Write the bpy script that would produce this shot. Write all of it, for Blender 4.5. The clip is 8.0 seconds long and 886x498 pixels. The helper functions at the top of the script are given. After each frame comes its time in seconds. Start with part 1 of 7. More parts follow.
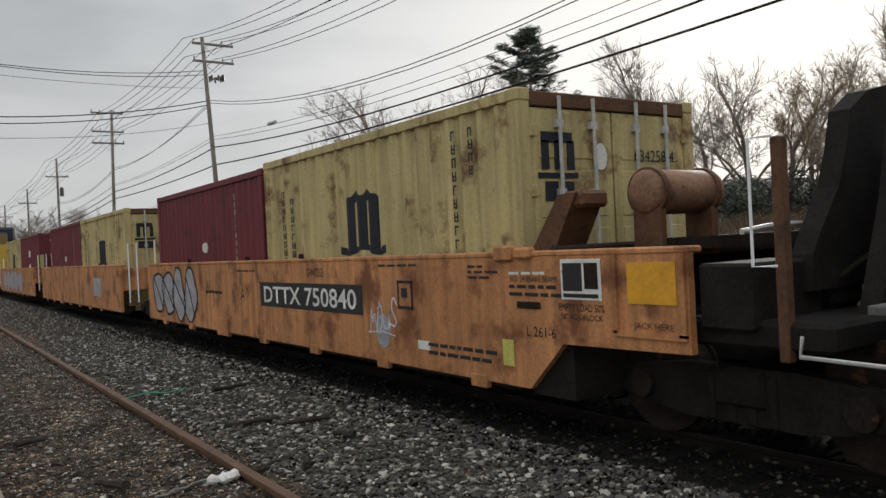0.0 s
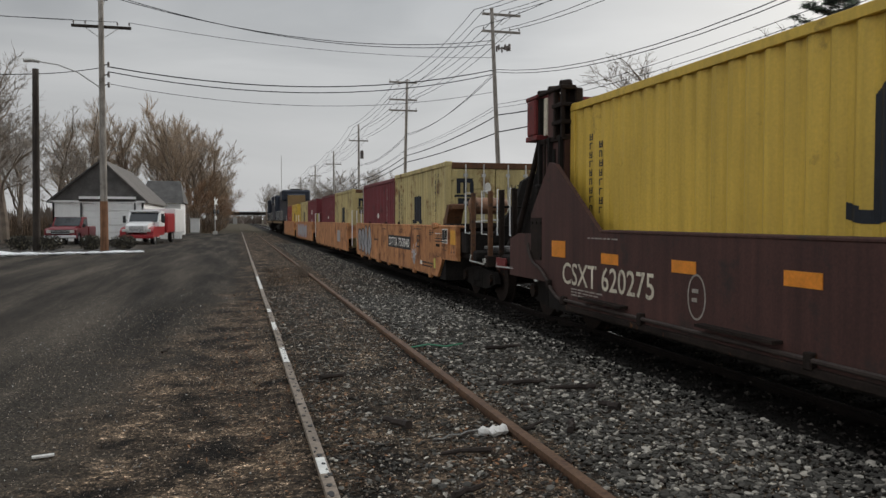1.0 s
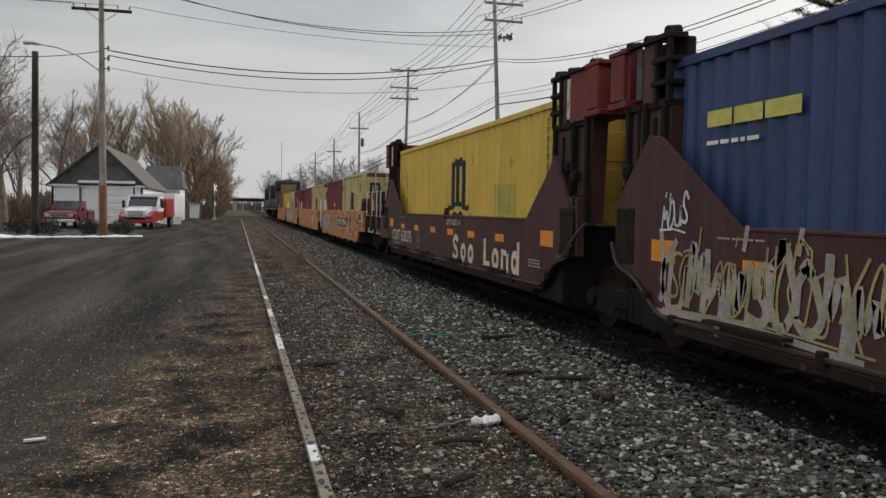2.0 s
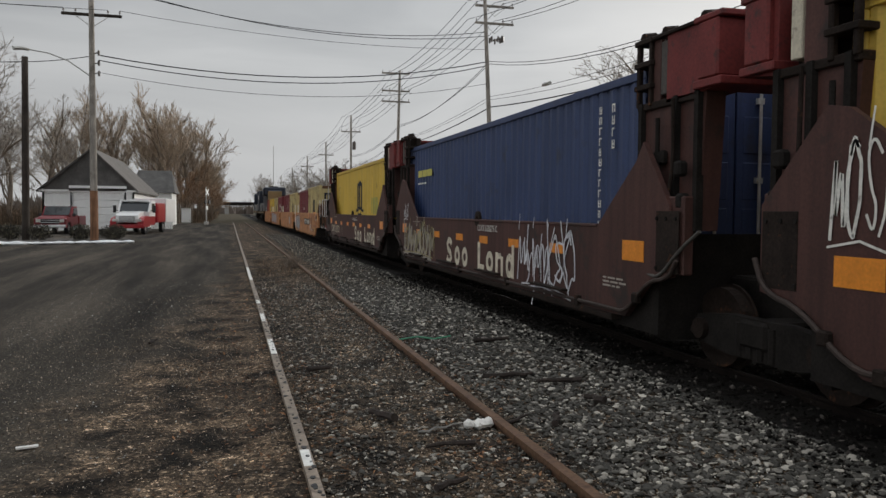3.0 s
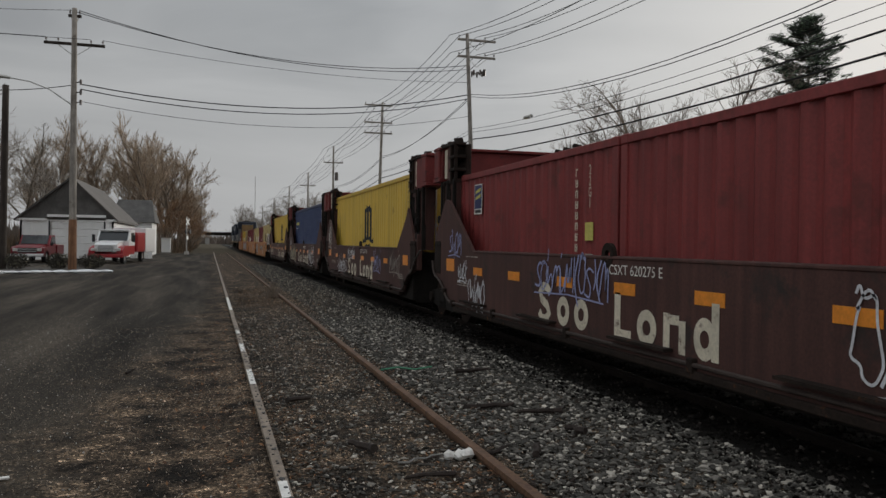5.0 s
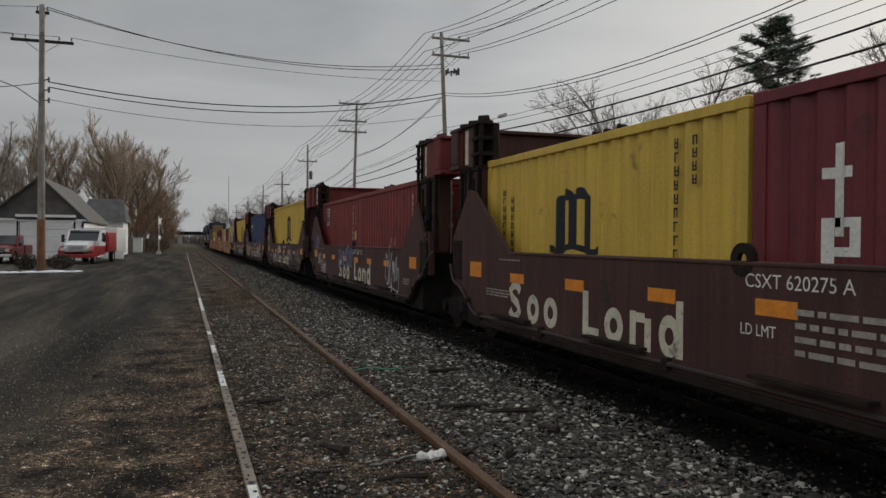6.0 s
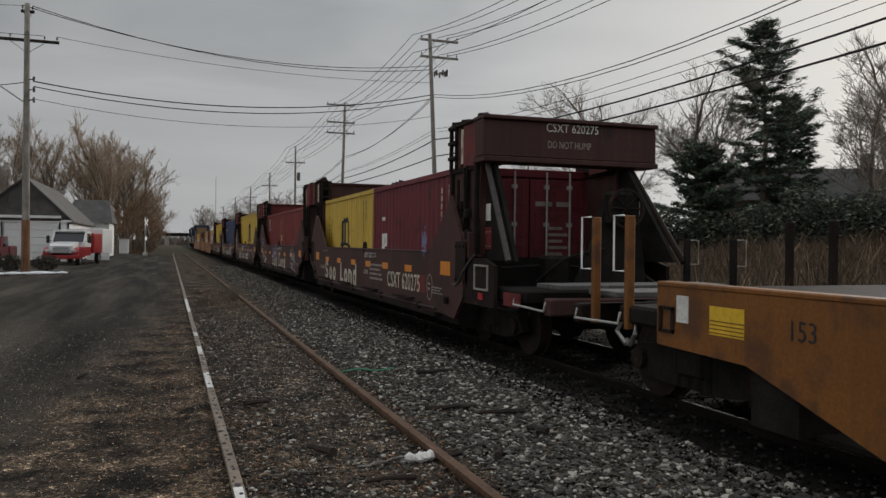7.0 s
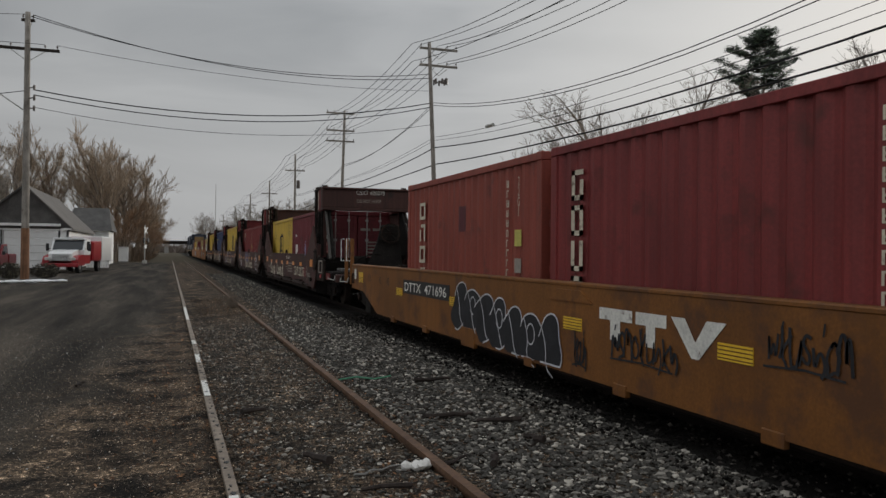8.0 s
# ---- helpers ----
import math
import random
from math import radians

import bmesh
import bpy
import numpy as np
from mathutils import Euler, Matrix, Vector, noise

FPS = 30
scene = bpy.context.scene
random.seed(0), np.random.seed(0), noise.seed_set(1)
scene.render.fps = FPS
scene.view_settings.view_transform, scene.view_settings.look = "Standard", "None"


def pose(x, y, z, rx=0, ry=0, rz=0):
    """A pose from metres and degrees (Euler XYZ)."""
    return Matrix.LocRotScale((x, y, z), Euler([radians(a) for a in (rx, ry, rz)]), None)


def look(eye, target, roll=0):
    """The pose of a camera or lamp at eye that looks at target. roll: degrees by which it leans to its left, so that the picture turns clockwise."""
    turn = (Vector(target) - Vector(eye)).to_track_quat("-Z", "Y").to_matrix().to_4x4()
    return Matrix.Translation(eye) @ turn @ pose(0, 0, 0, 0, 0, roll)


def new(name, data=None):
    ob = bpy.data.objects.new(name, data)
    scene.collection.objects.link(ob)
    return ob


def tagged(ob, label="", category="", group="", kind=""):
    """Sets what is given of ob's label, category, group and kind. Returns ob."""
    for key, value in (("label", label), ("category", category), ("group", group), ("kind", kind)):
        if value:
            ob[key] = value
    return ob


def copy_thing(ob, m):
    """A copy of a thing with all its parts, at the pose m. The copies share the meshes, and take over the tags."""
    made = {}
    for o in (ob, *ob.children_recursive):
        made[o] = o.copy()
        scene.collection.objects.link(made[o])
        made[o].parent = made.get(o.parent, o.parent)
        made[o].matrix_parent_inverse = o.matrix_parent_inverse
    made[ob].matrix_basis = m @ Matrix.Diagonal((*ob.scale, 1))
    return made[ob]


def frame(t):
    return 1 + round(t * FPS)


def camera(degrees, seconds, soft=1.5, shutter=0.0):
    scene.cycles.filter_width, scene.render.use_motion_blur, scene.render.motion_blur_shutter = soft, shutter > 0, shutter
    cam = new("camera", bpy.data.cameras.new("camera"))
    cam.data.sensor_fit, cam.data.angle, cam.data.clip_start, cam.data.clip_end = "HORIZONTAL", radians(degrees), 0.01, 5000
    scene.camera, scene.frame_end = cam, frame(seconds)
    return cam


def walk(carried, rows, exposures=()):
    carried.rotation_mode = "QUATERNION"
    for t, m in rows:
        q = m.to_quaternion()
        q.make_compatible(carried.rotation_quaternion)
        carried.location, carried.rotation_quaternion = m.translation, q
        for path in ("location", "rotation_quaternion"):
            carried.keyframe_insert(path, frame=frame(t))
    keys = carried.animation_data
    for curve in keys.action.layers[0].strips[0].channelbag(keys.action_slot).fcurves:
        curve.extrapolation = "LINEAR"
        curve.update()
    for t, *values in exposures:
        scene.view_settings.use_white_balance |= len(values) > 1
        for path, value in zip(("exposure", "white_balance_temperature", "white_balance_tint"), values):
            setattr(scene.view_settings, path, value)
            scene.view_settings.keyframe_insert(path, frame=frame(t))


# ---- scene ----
cam = camera(58.7, 8.0)
PATH = [
    (0, (0.062, -0.712, 1.635), (1.19, 0.94, 1.624), -2.9),
    (0.2, (0.031, -0.698, 1.633), (0.934, 1.086, 1.639), -3.5),
    (0.3, (0.024, -0.696, 1.63), (0.851, 1.125, 1.641), -3.6),
    (0.5, (-0.004, -0.74, 1.658), (0.628, 1.158, 1.676), -2.5),
    (0.7, (-0.04, -0.817, 1.663), (0.508, 1.107, 1.676), -1.3),
    (1, (-0.012, -0.833, 1.666), (0.492, 1.101, 1.592), 0.0),
    (1.5, (0.02, -0.815, 1.661), (0.517, 1.12, 1.559), 0.8),
    (3, (0.029, -0.847, 1.678), (0.552, 1.081, 1.583), 0.4),
    (3.5, (0.038, -0.831, 1.672), (0.564, 1.097, 1.591), 0.3),
    (4, (0.04, -0.84, 1.676), (0.565, 1.089, 1.611), 0.3),
    (4.5, (0.043, -0.841, 1.68), (0.583, 1.084, 1.649), 0.3),
    (4.7, (0.024, -0.862, 1.663), (0.575, 1.061, 1.644), 0.5),
    (6, (0.069, -0.832, 1.674), (0.696, 1.067, 1.656), 0.5),
    (6.5, (0.066, -0.836, 1.673), (0.719, 1.054, 1.658), 0.5),
    (7, (0.076, -0.79, 1.658), (0.732, 1.1, 1.645), 0.6),
    (7.5, (0.074, -0.841, 1.675), (0.728, 1.049, 1.668), 0.6),
    (8, (0.095, -0.816, 1.662), (0.751, 1.073, 1.669), 0.6),
]
walk(cam, [(t, look(eye, target, roll)) for t, eye, target, roll in PATH],
     exposures=[(0.0, 0.5), (0.3, 0.0), (0.5, 0.05), (1.0, 0.42), (1.5, 0.58), (3.0, 0.42), (4.0, 0.28), (4.5, 0.15), (6.0, 0.05), (8.0, 0.05)])

# world: overcast sky, brighter towards the low sun
SUN_AZ, SUN_EL = radians(58), radians(14)   # azimuth from +y towards +x
SUN_WAY = Vector((math.sin(SUN_AZ) * math.cos(SUN_EL), math.cos(SUN_AZ) * math.cos(SUN_EL), math.sin(SUN_EL)))
world = bpy.data.worlds.new("world")
scene.world = world
world.use_nodes = True
wn, wl = world.node_tree.nodes, world.node_tree.links
wn.clear()
w_out, w_bg = wn.new("ShaderNodeOutputWorld"), wn.new("ShaderNodeBackground")
w_sky = wn.new("ShaderNodeTexSky")
w_sky.sky_type, w_sky.sun_disc = "NISHITA", False
w_sky.sun_elevation, w_sky.sun_rotation = SUN_EL, SUN_AZ
w_sky.air_density, w_sky.dust_density = 1.5, 4.0
w_co = wn.new("ShaderNodeTexCoord")
w_map = wn.new("ShaderNodeMapping")
w_map.inputs["Scale"].default_value = (1.0, 1.0, 4.5)
w_noise = wn.new("ShaderNodeTexNoise")
w_noise.inputs["Scale"].default_value = 2.1
w_noise.inputs["Distortion"].default_value = 0.6
w_noise.inputs["Detail"].default_value = 7
w_ramp = wn.new("ShaderNodeValToRGB")
w_ramp.color_ramp.elements[0].position, w_ramp.color_ramp.elements[0].color = 0.3, (2.95, 3.15, 3.38, 1)
w_ramp.color_ramp.elements[1].position, w_ramp.color_ramp.elements[1].color = 0.72, (5.7, 5.85, 6.0, 1)
w_sep = wn.new("ShaderNodeSeparateXYZ")
w_low = wn.new("ShaderNodeMapRange")          # paler air near the horizon
w_low.inputs["From Min"].default_value, w_low.inputs["From Max"].default_value = 0.0, 0.32
w_low.inputs["To Min"].default_value, w_low.inputs["To Max"].default_value = 1.0, 0.0
w_hmix = wn.new("ShaderNodeMix")
w_hmix.data_type = "RGBA"
w_hmix.inputs["B"].default_value = (6.7, 6.68, 6.62, 1)
w_dot = wn.new("ShaderNodeVectorMath")
w_dot.operation = "DOT_PRODUCT"
w_dot.inputs[1].default_value = SUN_WAY
w_glow = wn.new("ShaderNodeMapRange")
w_glow.inputs["From Min"].default_value, w_glow.inputs["From Max"].default_value = 0.8, 1.0
w_glow.inputs["To Min"].default_value, w_glow.inputs["To Max"].default_value = 0.0, 1.0
w_gmix = wn.new("ShaderNodeMix")
w_gmix.data_type = "RGBA"
w_gmix.inputs["B"].default_value = (8.4, 8.35, 8.2, 1)
w_fin = wn.new("ShaderNodeMix")
w_fin.data_type = "RGBA"
w_fin.inputs["Factor"].default_value = 0.98
w_half = wn.new("ShaderNodeMath")
w_half.operation = "MULTIPLY"
w_half.inputs[1].default_value = 0.6
wl.new(w_co.outputs["Generated"], w_map.inputs["Vector"])
wl.new(w_map.outputs["Vector"], w_noise.inputs["Vector"])
wl.new(w_noise.outputs["Fac"], w_ramp.inputs["Fac"])
wl.new(w_co.outputs["Generated"], w_sep.inputs["Vector"])
wl.new(w_sep.outputs["Z"], w_low.inputs["Value"])
wl.new(w_low.outputs["Result"], w_half.inputs[0])
wl.new(w_half.outputs[0], w_hmix.inputs["Factor"])
wl.new(w_ramp.outputs["Color"], w_hmix.inputs["A"])
wl.new(w_co.outputs["Generated"], w_dot.inputs[0])
wl.new(w_dot.outputs["Value"], w_glow.inputs["Value"])
wl.new(w_glow.outputs["Result"], w_gmix.inputs["Factor"])
w_side = wn.new("ShaderNodeMapRange")         # clouds thin out towards the sun's side
w_side.inputs["From Min"].default_value, w_side.inputs["From Max"].default_value = -0.2, 0.75
w_side.inputs["To Min"].default_value, w_side.inputs["To Max"].default_value = 0.56, 0.95
w_smul = wn.new("ShaderNodeMix")
w_smul.data_type, w_smul.blend_type = "RGBA", "MULTIPLY"
w_smul.inputs["Factor"].default_value = 1.0
wl.new(w_dot.outputs["Value"], w_side.inputs["Value"])
wl.new(w_hmix.outputs["Result"], w_smul.inputs["A"])
wl.new(w_side.outputs["Result"], w_smul.inputs["B"])
wl.new(w_smul.outputs["Result"], w_gmix.inputs["A"])
wl.new(w_sky.outputs["Color"], w_fin.inputs["A"])
wl.new(w_gmix.outputs["Result"], w_fin.inputs["B"])
w_zen = wn.new("ShaderNodeMapRange")          # an overcast sky is brightest overhead
w_zen.inputs["From Min"].default_value, w_zen.inputs["From Max"].default_value = 0.3, 0.95
w_zen.inputs["To Min"].default_value, w_zen.inputs["To Max"].default_value = 1.0, 2.6
w_zmul = wn.new("ShaderNodeMix")
w_zmul.data_type, w_zmul.blend_type = "RGBA", "MULTIPLY"
w_zmul.inputs["Factor"].default_value = 1.0
wl.new(w_sep.outputs["Z"], w_zen.inputs["Value"])
wl.new(w_fin.outputs["Result"], w_zmul.inputs["A"])
wl.new(w_zen.outputs["Result"], w_zmul.inputs["B"])
w_anti = wn.new("ShaderNodeMapRange")         # unseen sky behind the eye, brightened to fill house front and train sides
w_anti.inputs["From Min"].default_value, w_anti.inputs["From Max"].default_value = 0.0, -0.9
w_anti.inputs["To Min"].default_value, w_anti.inputs["To Max"].default_value = 1.0, 2.3
w_amul = wn.new("ShaderNodeMix")
w_amul.data_type, w_amul.blend_type = "RGBA", "MULTIPLY"
w_amul.inputs["Factor"].default_value = 1.0
wl.new(w_dot.outputs["Value"], w_anti.inputs["Value"])
wl.new(w_zmul.outputs["Result"], w_amul.inputs["A"])
wl.new(w_anti.outputs["Result"], w_amul.inputs["B"])
wl.new(w_amul.outputs["Result"], w_bg.inputs["Color"])
w_bg.inputs["Strength"].default_value = 0.085
wl.new(w_bg.outputs["Background"], w_out.inputs["Surface"])

sun_data = bpy.data.lights.new("sun", "SUN")
sun_data.energy, sun_data.angle, sun_data.color = 1.2, radians(14), (1.0, 0.95, 0.88)
sun = new("sun", sun_data)
sun.matrix_world = look(SUN_WAY * 200, (0, 0, 0))


# ---- materials ----
def mat(name, col, rough=0.75, metal=0.0, var=0.25, scale=1.5, fine=35.0, bump=0.25, dist=0.01, dirt=None,
        amount=0.0, streak=0.0, rnd=0.0, island=0.0, spec=0.4):
    m = bpy.data.materials.new(name)
    m.use_nodes = True
    n, l = m.node_tree.nodes, m.node_tree.links
    b = n["Principled BSDF"]
    b.inputs["Roughness"].default_value, b.inputs["Metallic"].default_value = rough, metal
    b.inputs["Specular IOR Level"].default_value = spec
    co = n.new("ShaderNodeTexCoord")
    big, small = n.new("ShaderNodeTexNoise"), n.new("ShaderNodeTexNoise")
    big.inputs["Scale"].default_value, big.inputs["Detail"].default_value = scale, 4
    small.inputs["Scale"].default_value, small.inputs["Detail"].default_value = fine, 3
    l.new(co.outputs["Object"], big.inputs["Vector"])
    l.new(co.outputs["Object"], small.inputs["Vector"])
    ramp = n.new("ShaderNodeValToRGB")
    ramp.color_ramp.elements[0].position, ramp.color_ramp.elements[1].position = 0.3, 0.7
    ramp.color_ramp.elements[0].color = (*[c * (1 - var) for c in col], 1)
    ramp.color_ramp.elements[1].color = (*[min(1, c * (1 + var)) for c in col], 1)
    l.new(big.outputs["Fac"], ramp.inputs["Fac"])
    out = ramp.outputs["Color"]

    def times(sock, fac_sock, lo, hi, a=0.3, z=0.7):
        r, x = n.new("ShaderNodeMapRange"), n.new("ShaderNodeMix")
        x.data_type, x.blend_type = "RGBA", "MULTIPLY"
        x.inputs["Factor"].default_value = 1.0
        r.inputs["From Min"].default_value, r.inputs["From Max"].default_value = a, z
        r.inputs["To Min"].default_value, r.inputs["To Max"].default_value = lo, hi
        l.new(fac_sock, r.inputs["Value"])
        l.new(sock, x.inputs["A"])
        l.new(r.outputs["Result"], x.inputs["B"])
        return x.outputs["Result"]

    out = times(out, small.outputs["Fac"], 1 - var * 0.8, 1 + var * 0.8)
    if streak:
        mp, st = n.new("ShaderNodeMapping"), n.new("ShaderNodeTexNoise")
        mp.inputs["Scale"].default_value = (6, 6, 0.35)
        st.inputs["Scale"].default_value, st.inputs["Detail"].default_value = 1.6, 4
        l.new(co.outputs["Object"], mp.inputs["Vector"])
        l.new(mp.outputs["Vector"], st.inputs["Vector"])
        out = times(out, st.outputs["Fac"], 1 - streak, 1 + streak * 0.4)
    if rnd:
        info = n.new("ShaderNodeObjectInfo")
        out = times(out, info.outputs["Random"], 1 - rnd, 1 + rnd, 0, 1)
    if island:
        geo = n.new("ShaderNodeNewGeometry")
        pw = n.new("ShaderNodeMath")
        pw.operation = "POWER"
        pw.inputs[1].default_value = 5.5
        l.new(geo.outputs["Random Per Island"], pw.inputs[0])
        out = times(out, pw.outputs[0], 0.5, island, 0, 1)
    if dirt:
        d, r, x = n.new("ShaderNodeTexNoise"), n.new("ShaderNodeMapRange"), n.new("ShaderNodeMix")
        x.data_type = "RGBA"
        x.inputs["B"].default_value = (*dirt, 1)
        d.inputs["Scale"].default_value, d.inputs["Detail"].default_value = scale * 2.3, 8
        d.inputs["Roughness"].default_value = 0.65
        r.inputs["From Min"].default_value, r.inputs["From Max"].default_value = 0.66 - amount * 0.3, 0.74 - amount * 0.2
        l.new(co.outputs["Object"], d.inputs["Vector"])
        l.new(d.outputs["Fac"], r.inputs["Value"])
        l.new(r.outputs["Result"], x.inputs["Factor"])
        l.new(out, x.inputs["A"])
        out = x.outputs["Result"]
    l.new(out, b.inputs["Base Color"])
    if bump:
        bp = n.new("ShaderNodeBump")
        bp.inputs["Strength"].default_value, bp.inputs["Distance"].default_value = bump, dist
        l.new(small.outputs["Fac"], bp.inputs["Height"])
        l.new(bp.outputs["Normal"], b.inputs["Normal"])
    return m


RUST = (0.11, 0.045, 0.02)
M_ORANGE = mat("weathered_orange_paint", (0.54, 0.24, 0.095), 0.65, var=0.2, scale=0.9, dirt=(0.2, 0.075, 0.03), amount=0.52, streak=0.35, bump=0.1)
M_AMBER = mat("amber_paint", (0.205, 0.078, 0.0155), 0.6, var=0.2, scale=0.8, dirt=(0.11, 0.045, 0.018), amount=0.5, streak=0.12, bump=0.1)
M_BROWN = mat("boxcar_brown_paint", (0.07, 0.029, 0.023), 0.7, var=0.2, scale=0.8, dirt=(0.028, 0.02, 0.017), amount=0.35, streak=0.3, bump=0.1)
M_REDEND = mat("faded_red_plate", (0.15, 0.022, 0.02), 0.65, var=0.25, scale=2, dirt=(0.05, 0.02, 0.018), amount=0.3, bump=0.15)
M_BLACK = mat("grimy_black_steel", (0.018, 0.0155, 0.0138), 0.85, var=0.3, scale=4, bump=0.2, spec=0.12)
M_GRIME = mat("grimy_brown_steel", (0.022, 0.0155, 0.0125), 0.85, var=0.35, scale=3, dirt=RUST, amount=0.2, bump=0.2, spec=0.15)
M_WALK = mat("dull_worn_grating", (0.13, 0.125, 0.12), 0.65, metal=0.3, var=0.25, scale=5, dirt=(0.04, 0.03, 0.025), amount=0.3, bump=0.15)
M_PIPE = mat("dusty_grey_pipe", (0.075, 0.068, 0.06), 0.7, metal=0.1, var=0.25, scale=5, dirt=(0.05, 0.035, 0.03), amount=0.3, bump=0.1)
M_PIPELINE = mat("dusty_brown_pipe", (0.045, 0.032, 0.027), 0.7, var=0.25, scale=5, dirt=(0.03, 0.02, 0.018), amount=0.3, bump=0.1, spec=0.3)
M_STEEL = mat("bare_steel", (0.4, 0.39, 0.37), 0.45, metal=0.7, var=0.2, scale=5, bump=0.1)
M_BEIGE = mat("faded_beige_container_paint", (0.52, 0.42, 0.19), 0.6, var=0.14, scale=0.9, dirt=(0.17, 0.08, 0.03), amount=0.36, streak=0.28, bump=0.08)
M_YELLOW = mat("yellow_container_paint", (0.63, 0.42, 0.066), 0.5, var=0.09, scale=0.7, dirt=(0.25, 0.16, 0.03), amount=0.12, streak=0.16, bump=0.06)
M_RED = mat("oxide_red_container_paint", (0.21, 0.032, 0.03), 0.55, var=0.16, scale=0.7, dirt=(0.11, 0.022, 0.018), amount=0.3, streak=0.22, bump=0.08)
M_MAROON = mat("maroon_container_paint", (0.16, 0.024, 0.03), 0.55, var=0.14, scale=0.7, dirt=(0.07, 0.016, 0.016), amount=0.3, streak=0.2, bump=0.08)
M_RUSTRED = mat("brick_red_container_paint", (0.27, 0.06, 0.04), 0.55, var=0.12, scale=0.7, dirt=(0.15, 0.04, 0.03), amount=0.25, streak=0.2, bump=0.08)
M_BLUE = mat("dark_blue_container_paint", (0.035, 0.055, 0.13), 0.5, var=0.14, scale=0.7, dirt=(0.03, 0.035, 0.06), amount=0.2, streak=0.2, bump=0.06)
M_NAVY = mat("navy_logo_paint", (0.012, 0.015, 0.022), 0.6, var=0.3, scale=3, bump=0.0)
M_WHITE = mat("white_stencil_paint", (0.72, 0.7, 0.64), 0.7, var=0.15, scale=4, dirt=(0.25, 0.2, 0.17), amount=0.22, bump=0.0)
M_CREAM = mat("cream_letter_paint", (0.6, 0.54, 0.42), 0.7, var=0.15, scale=3, dirt=(0.14, 0.09, 0.07), amount=0.3, bump=0.0)
M_DIMWHITE = mat("dull_stencil_paint", (0.33, 0.29, 0.25), 0.7, var=0.25, scale=4, bump=0.0)
M_SPRAY = mat("white_spray_paint", (0.6, 0.6, 0.62), 0.6, var=0.2, scale=5, bump=0.0)
M_SPRAYBLUE = mat("pale_blue_spray_paint", (0.3, 0.32, 0.52), 0.6, var=0.2, scale=5, bump=0.0)
M_SPRAYOCHRE = mat("dull_ochre_spray_paint", (0.34, 0.29, 0.13), 0.6, var=0.25, scale=4, bump=0.0)
M_SPRAYBLK = mat("black_spray_paint", (0.02, 0.02, 0.023), 0.6, var=0.3, scale=5, bump=0.0)
M_SILVER = mat("silver_spray_paint", (0.36, 0.35, 0.36), 0.5, var=0.25, scale=4, dirt=(0.2, 0.15, 0.12), amount=0.2, bump=0.0)
M_PANELBLK = mat("black_panel_paint", (0.025, 0.024, 0.024), 0.6, var=0.3, scale=4, bump=0.0)
M_REFL = mat("orange_reflector", (0.75, 0.26, 0.03), 0.35, var=0.12, scale=6, bump=0.0)
M_YREFL = mat("yellow_reflector", (0.8, 0.5, 0.04), 0.35, var=0.1, scale=6, bump=0.0)
M_REFLAMBER = mat("amber_reflective_sheet", (0.74, 0.36, 0.03), 0.4, var=0.12, scale=6, bump=0.0)
M_REDREFL = mat("red_marker", (0.5, 0.03, 0.035), 0.4, var=0.15, scale=6, bump=0.0)
M_LABELY = mat("yellow_label", (0.55, 0.5, 0.12), 0.6, var=0.15, scale=8, bump=0.0)
M_GALV = mat("galvanised_bar", (0.5, 0.49, 0.46), 0.5, metal=0.4, var=0.15, scale=6, bump=0.05)
M_POLE = mat("weathered_pole_wood", (0.31, 0.28, 0.245), 0.9, var=0.25, scale=2, fine=25, streak=0.35, bump=0.4, dirt=(0.1, 0.07, 0.05), amount=0.2)
M_POLEDK = mat("creosoted_pole_wood", (0.045, 0.035, 0.028), 0.9, var=0.3, scale=2, fine=25, streak=0.35, bump=0.4)
M_CABLE = mat("black_cable", (0.012, 0.012, 0.013), 0.7, var=0.2, bump=0.0)
M_INSUL = mat("grey_insulator", (0.12, 0.1, 0.09), 0.4, var=0.2, bump=0.0)
M_RAIL = mat("rusty_rail_steel", (0.1275, 0.0697, 0.0396), 0.65, metal=0.25, var=0.3, scale=3, dirt=(0.08, 0.04, 0.025), amount=0.35, bump=0.3)
M_RAILWORN = mat("worn_rail_top", (0.25, 0.2, 0.155), 0.55, var=0.3, scale=3.2, fine=26, dirt=(0.045, 0.032, 0.025), amount=0.42, bump=0.2, spec=0.2)
M_RAILPAINT = mat("pale_paint_and_glint", (0.75, 0.74, 0.7), 0.7, var=0.1, scale=6, dirt=(0.12, 0.1, 0.09), amount=0.22, bump=0.1)
M_TIE = mat("old_tie_wood_shade_dark", (0.012, 0.010, 0.009), 0.95, var=0.35, scale=3, fine=20, bump=0.6, spec=0.05)
M_STONE = mat("grey_ballast_stone", (0.105, 0.097, 0.083), 0.85, var=0.2, scale=8, fine=60, bump=0.3, island=5.5)
M_GRIT = mat("brown_grey_grit", (0.125, 0.102, 0.08), 0.9, var=0.25, scale=8, fine=60, bump=0.3, island=5.5)
M_PALEGRIT = mat("pale_grit", (0.46, 0.45, 0.42), 0.9, var=0.2, scale=8, bump=0.2, island=1.8)
M_STONEDK = mat("oily_shade_dark_ballast_stone", (0.02, 0.0175, 0.0155), 0.9, var=0.3, scale=8, fine=60, bump=0.3, island=5.5, spec=0.08)
M_RAILDK = mat("shade_dark_rail", (0.014, 0.0105, 0.009), 0.9, metal=0.0, var=0.3, scale=3, bump=0.3, spec=0.1)
M_RUSTPOST = mat("rusty_post_paint", (0.12, 0.055, 0.025), 0.75, var=0.3, scale=3, dirt=(0.05, 0.03, 0.02), amount=0.4, bump=0.2)
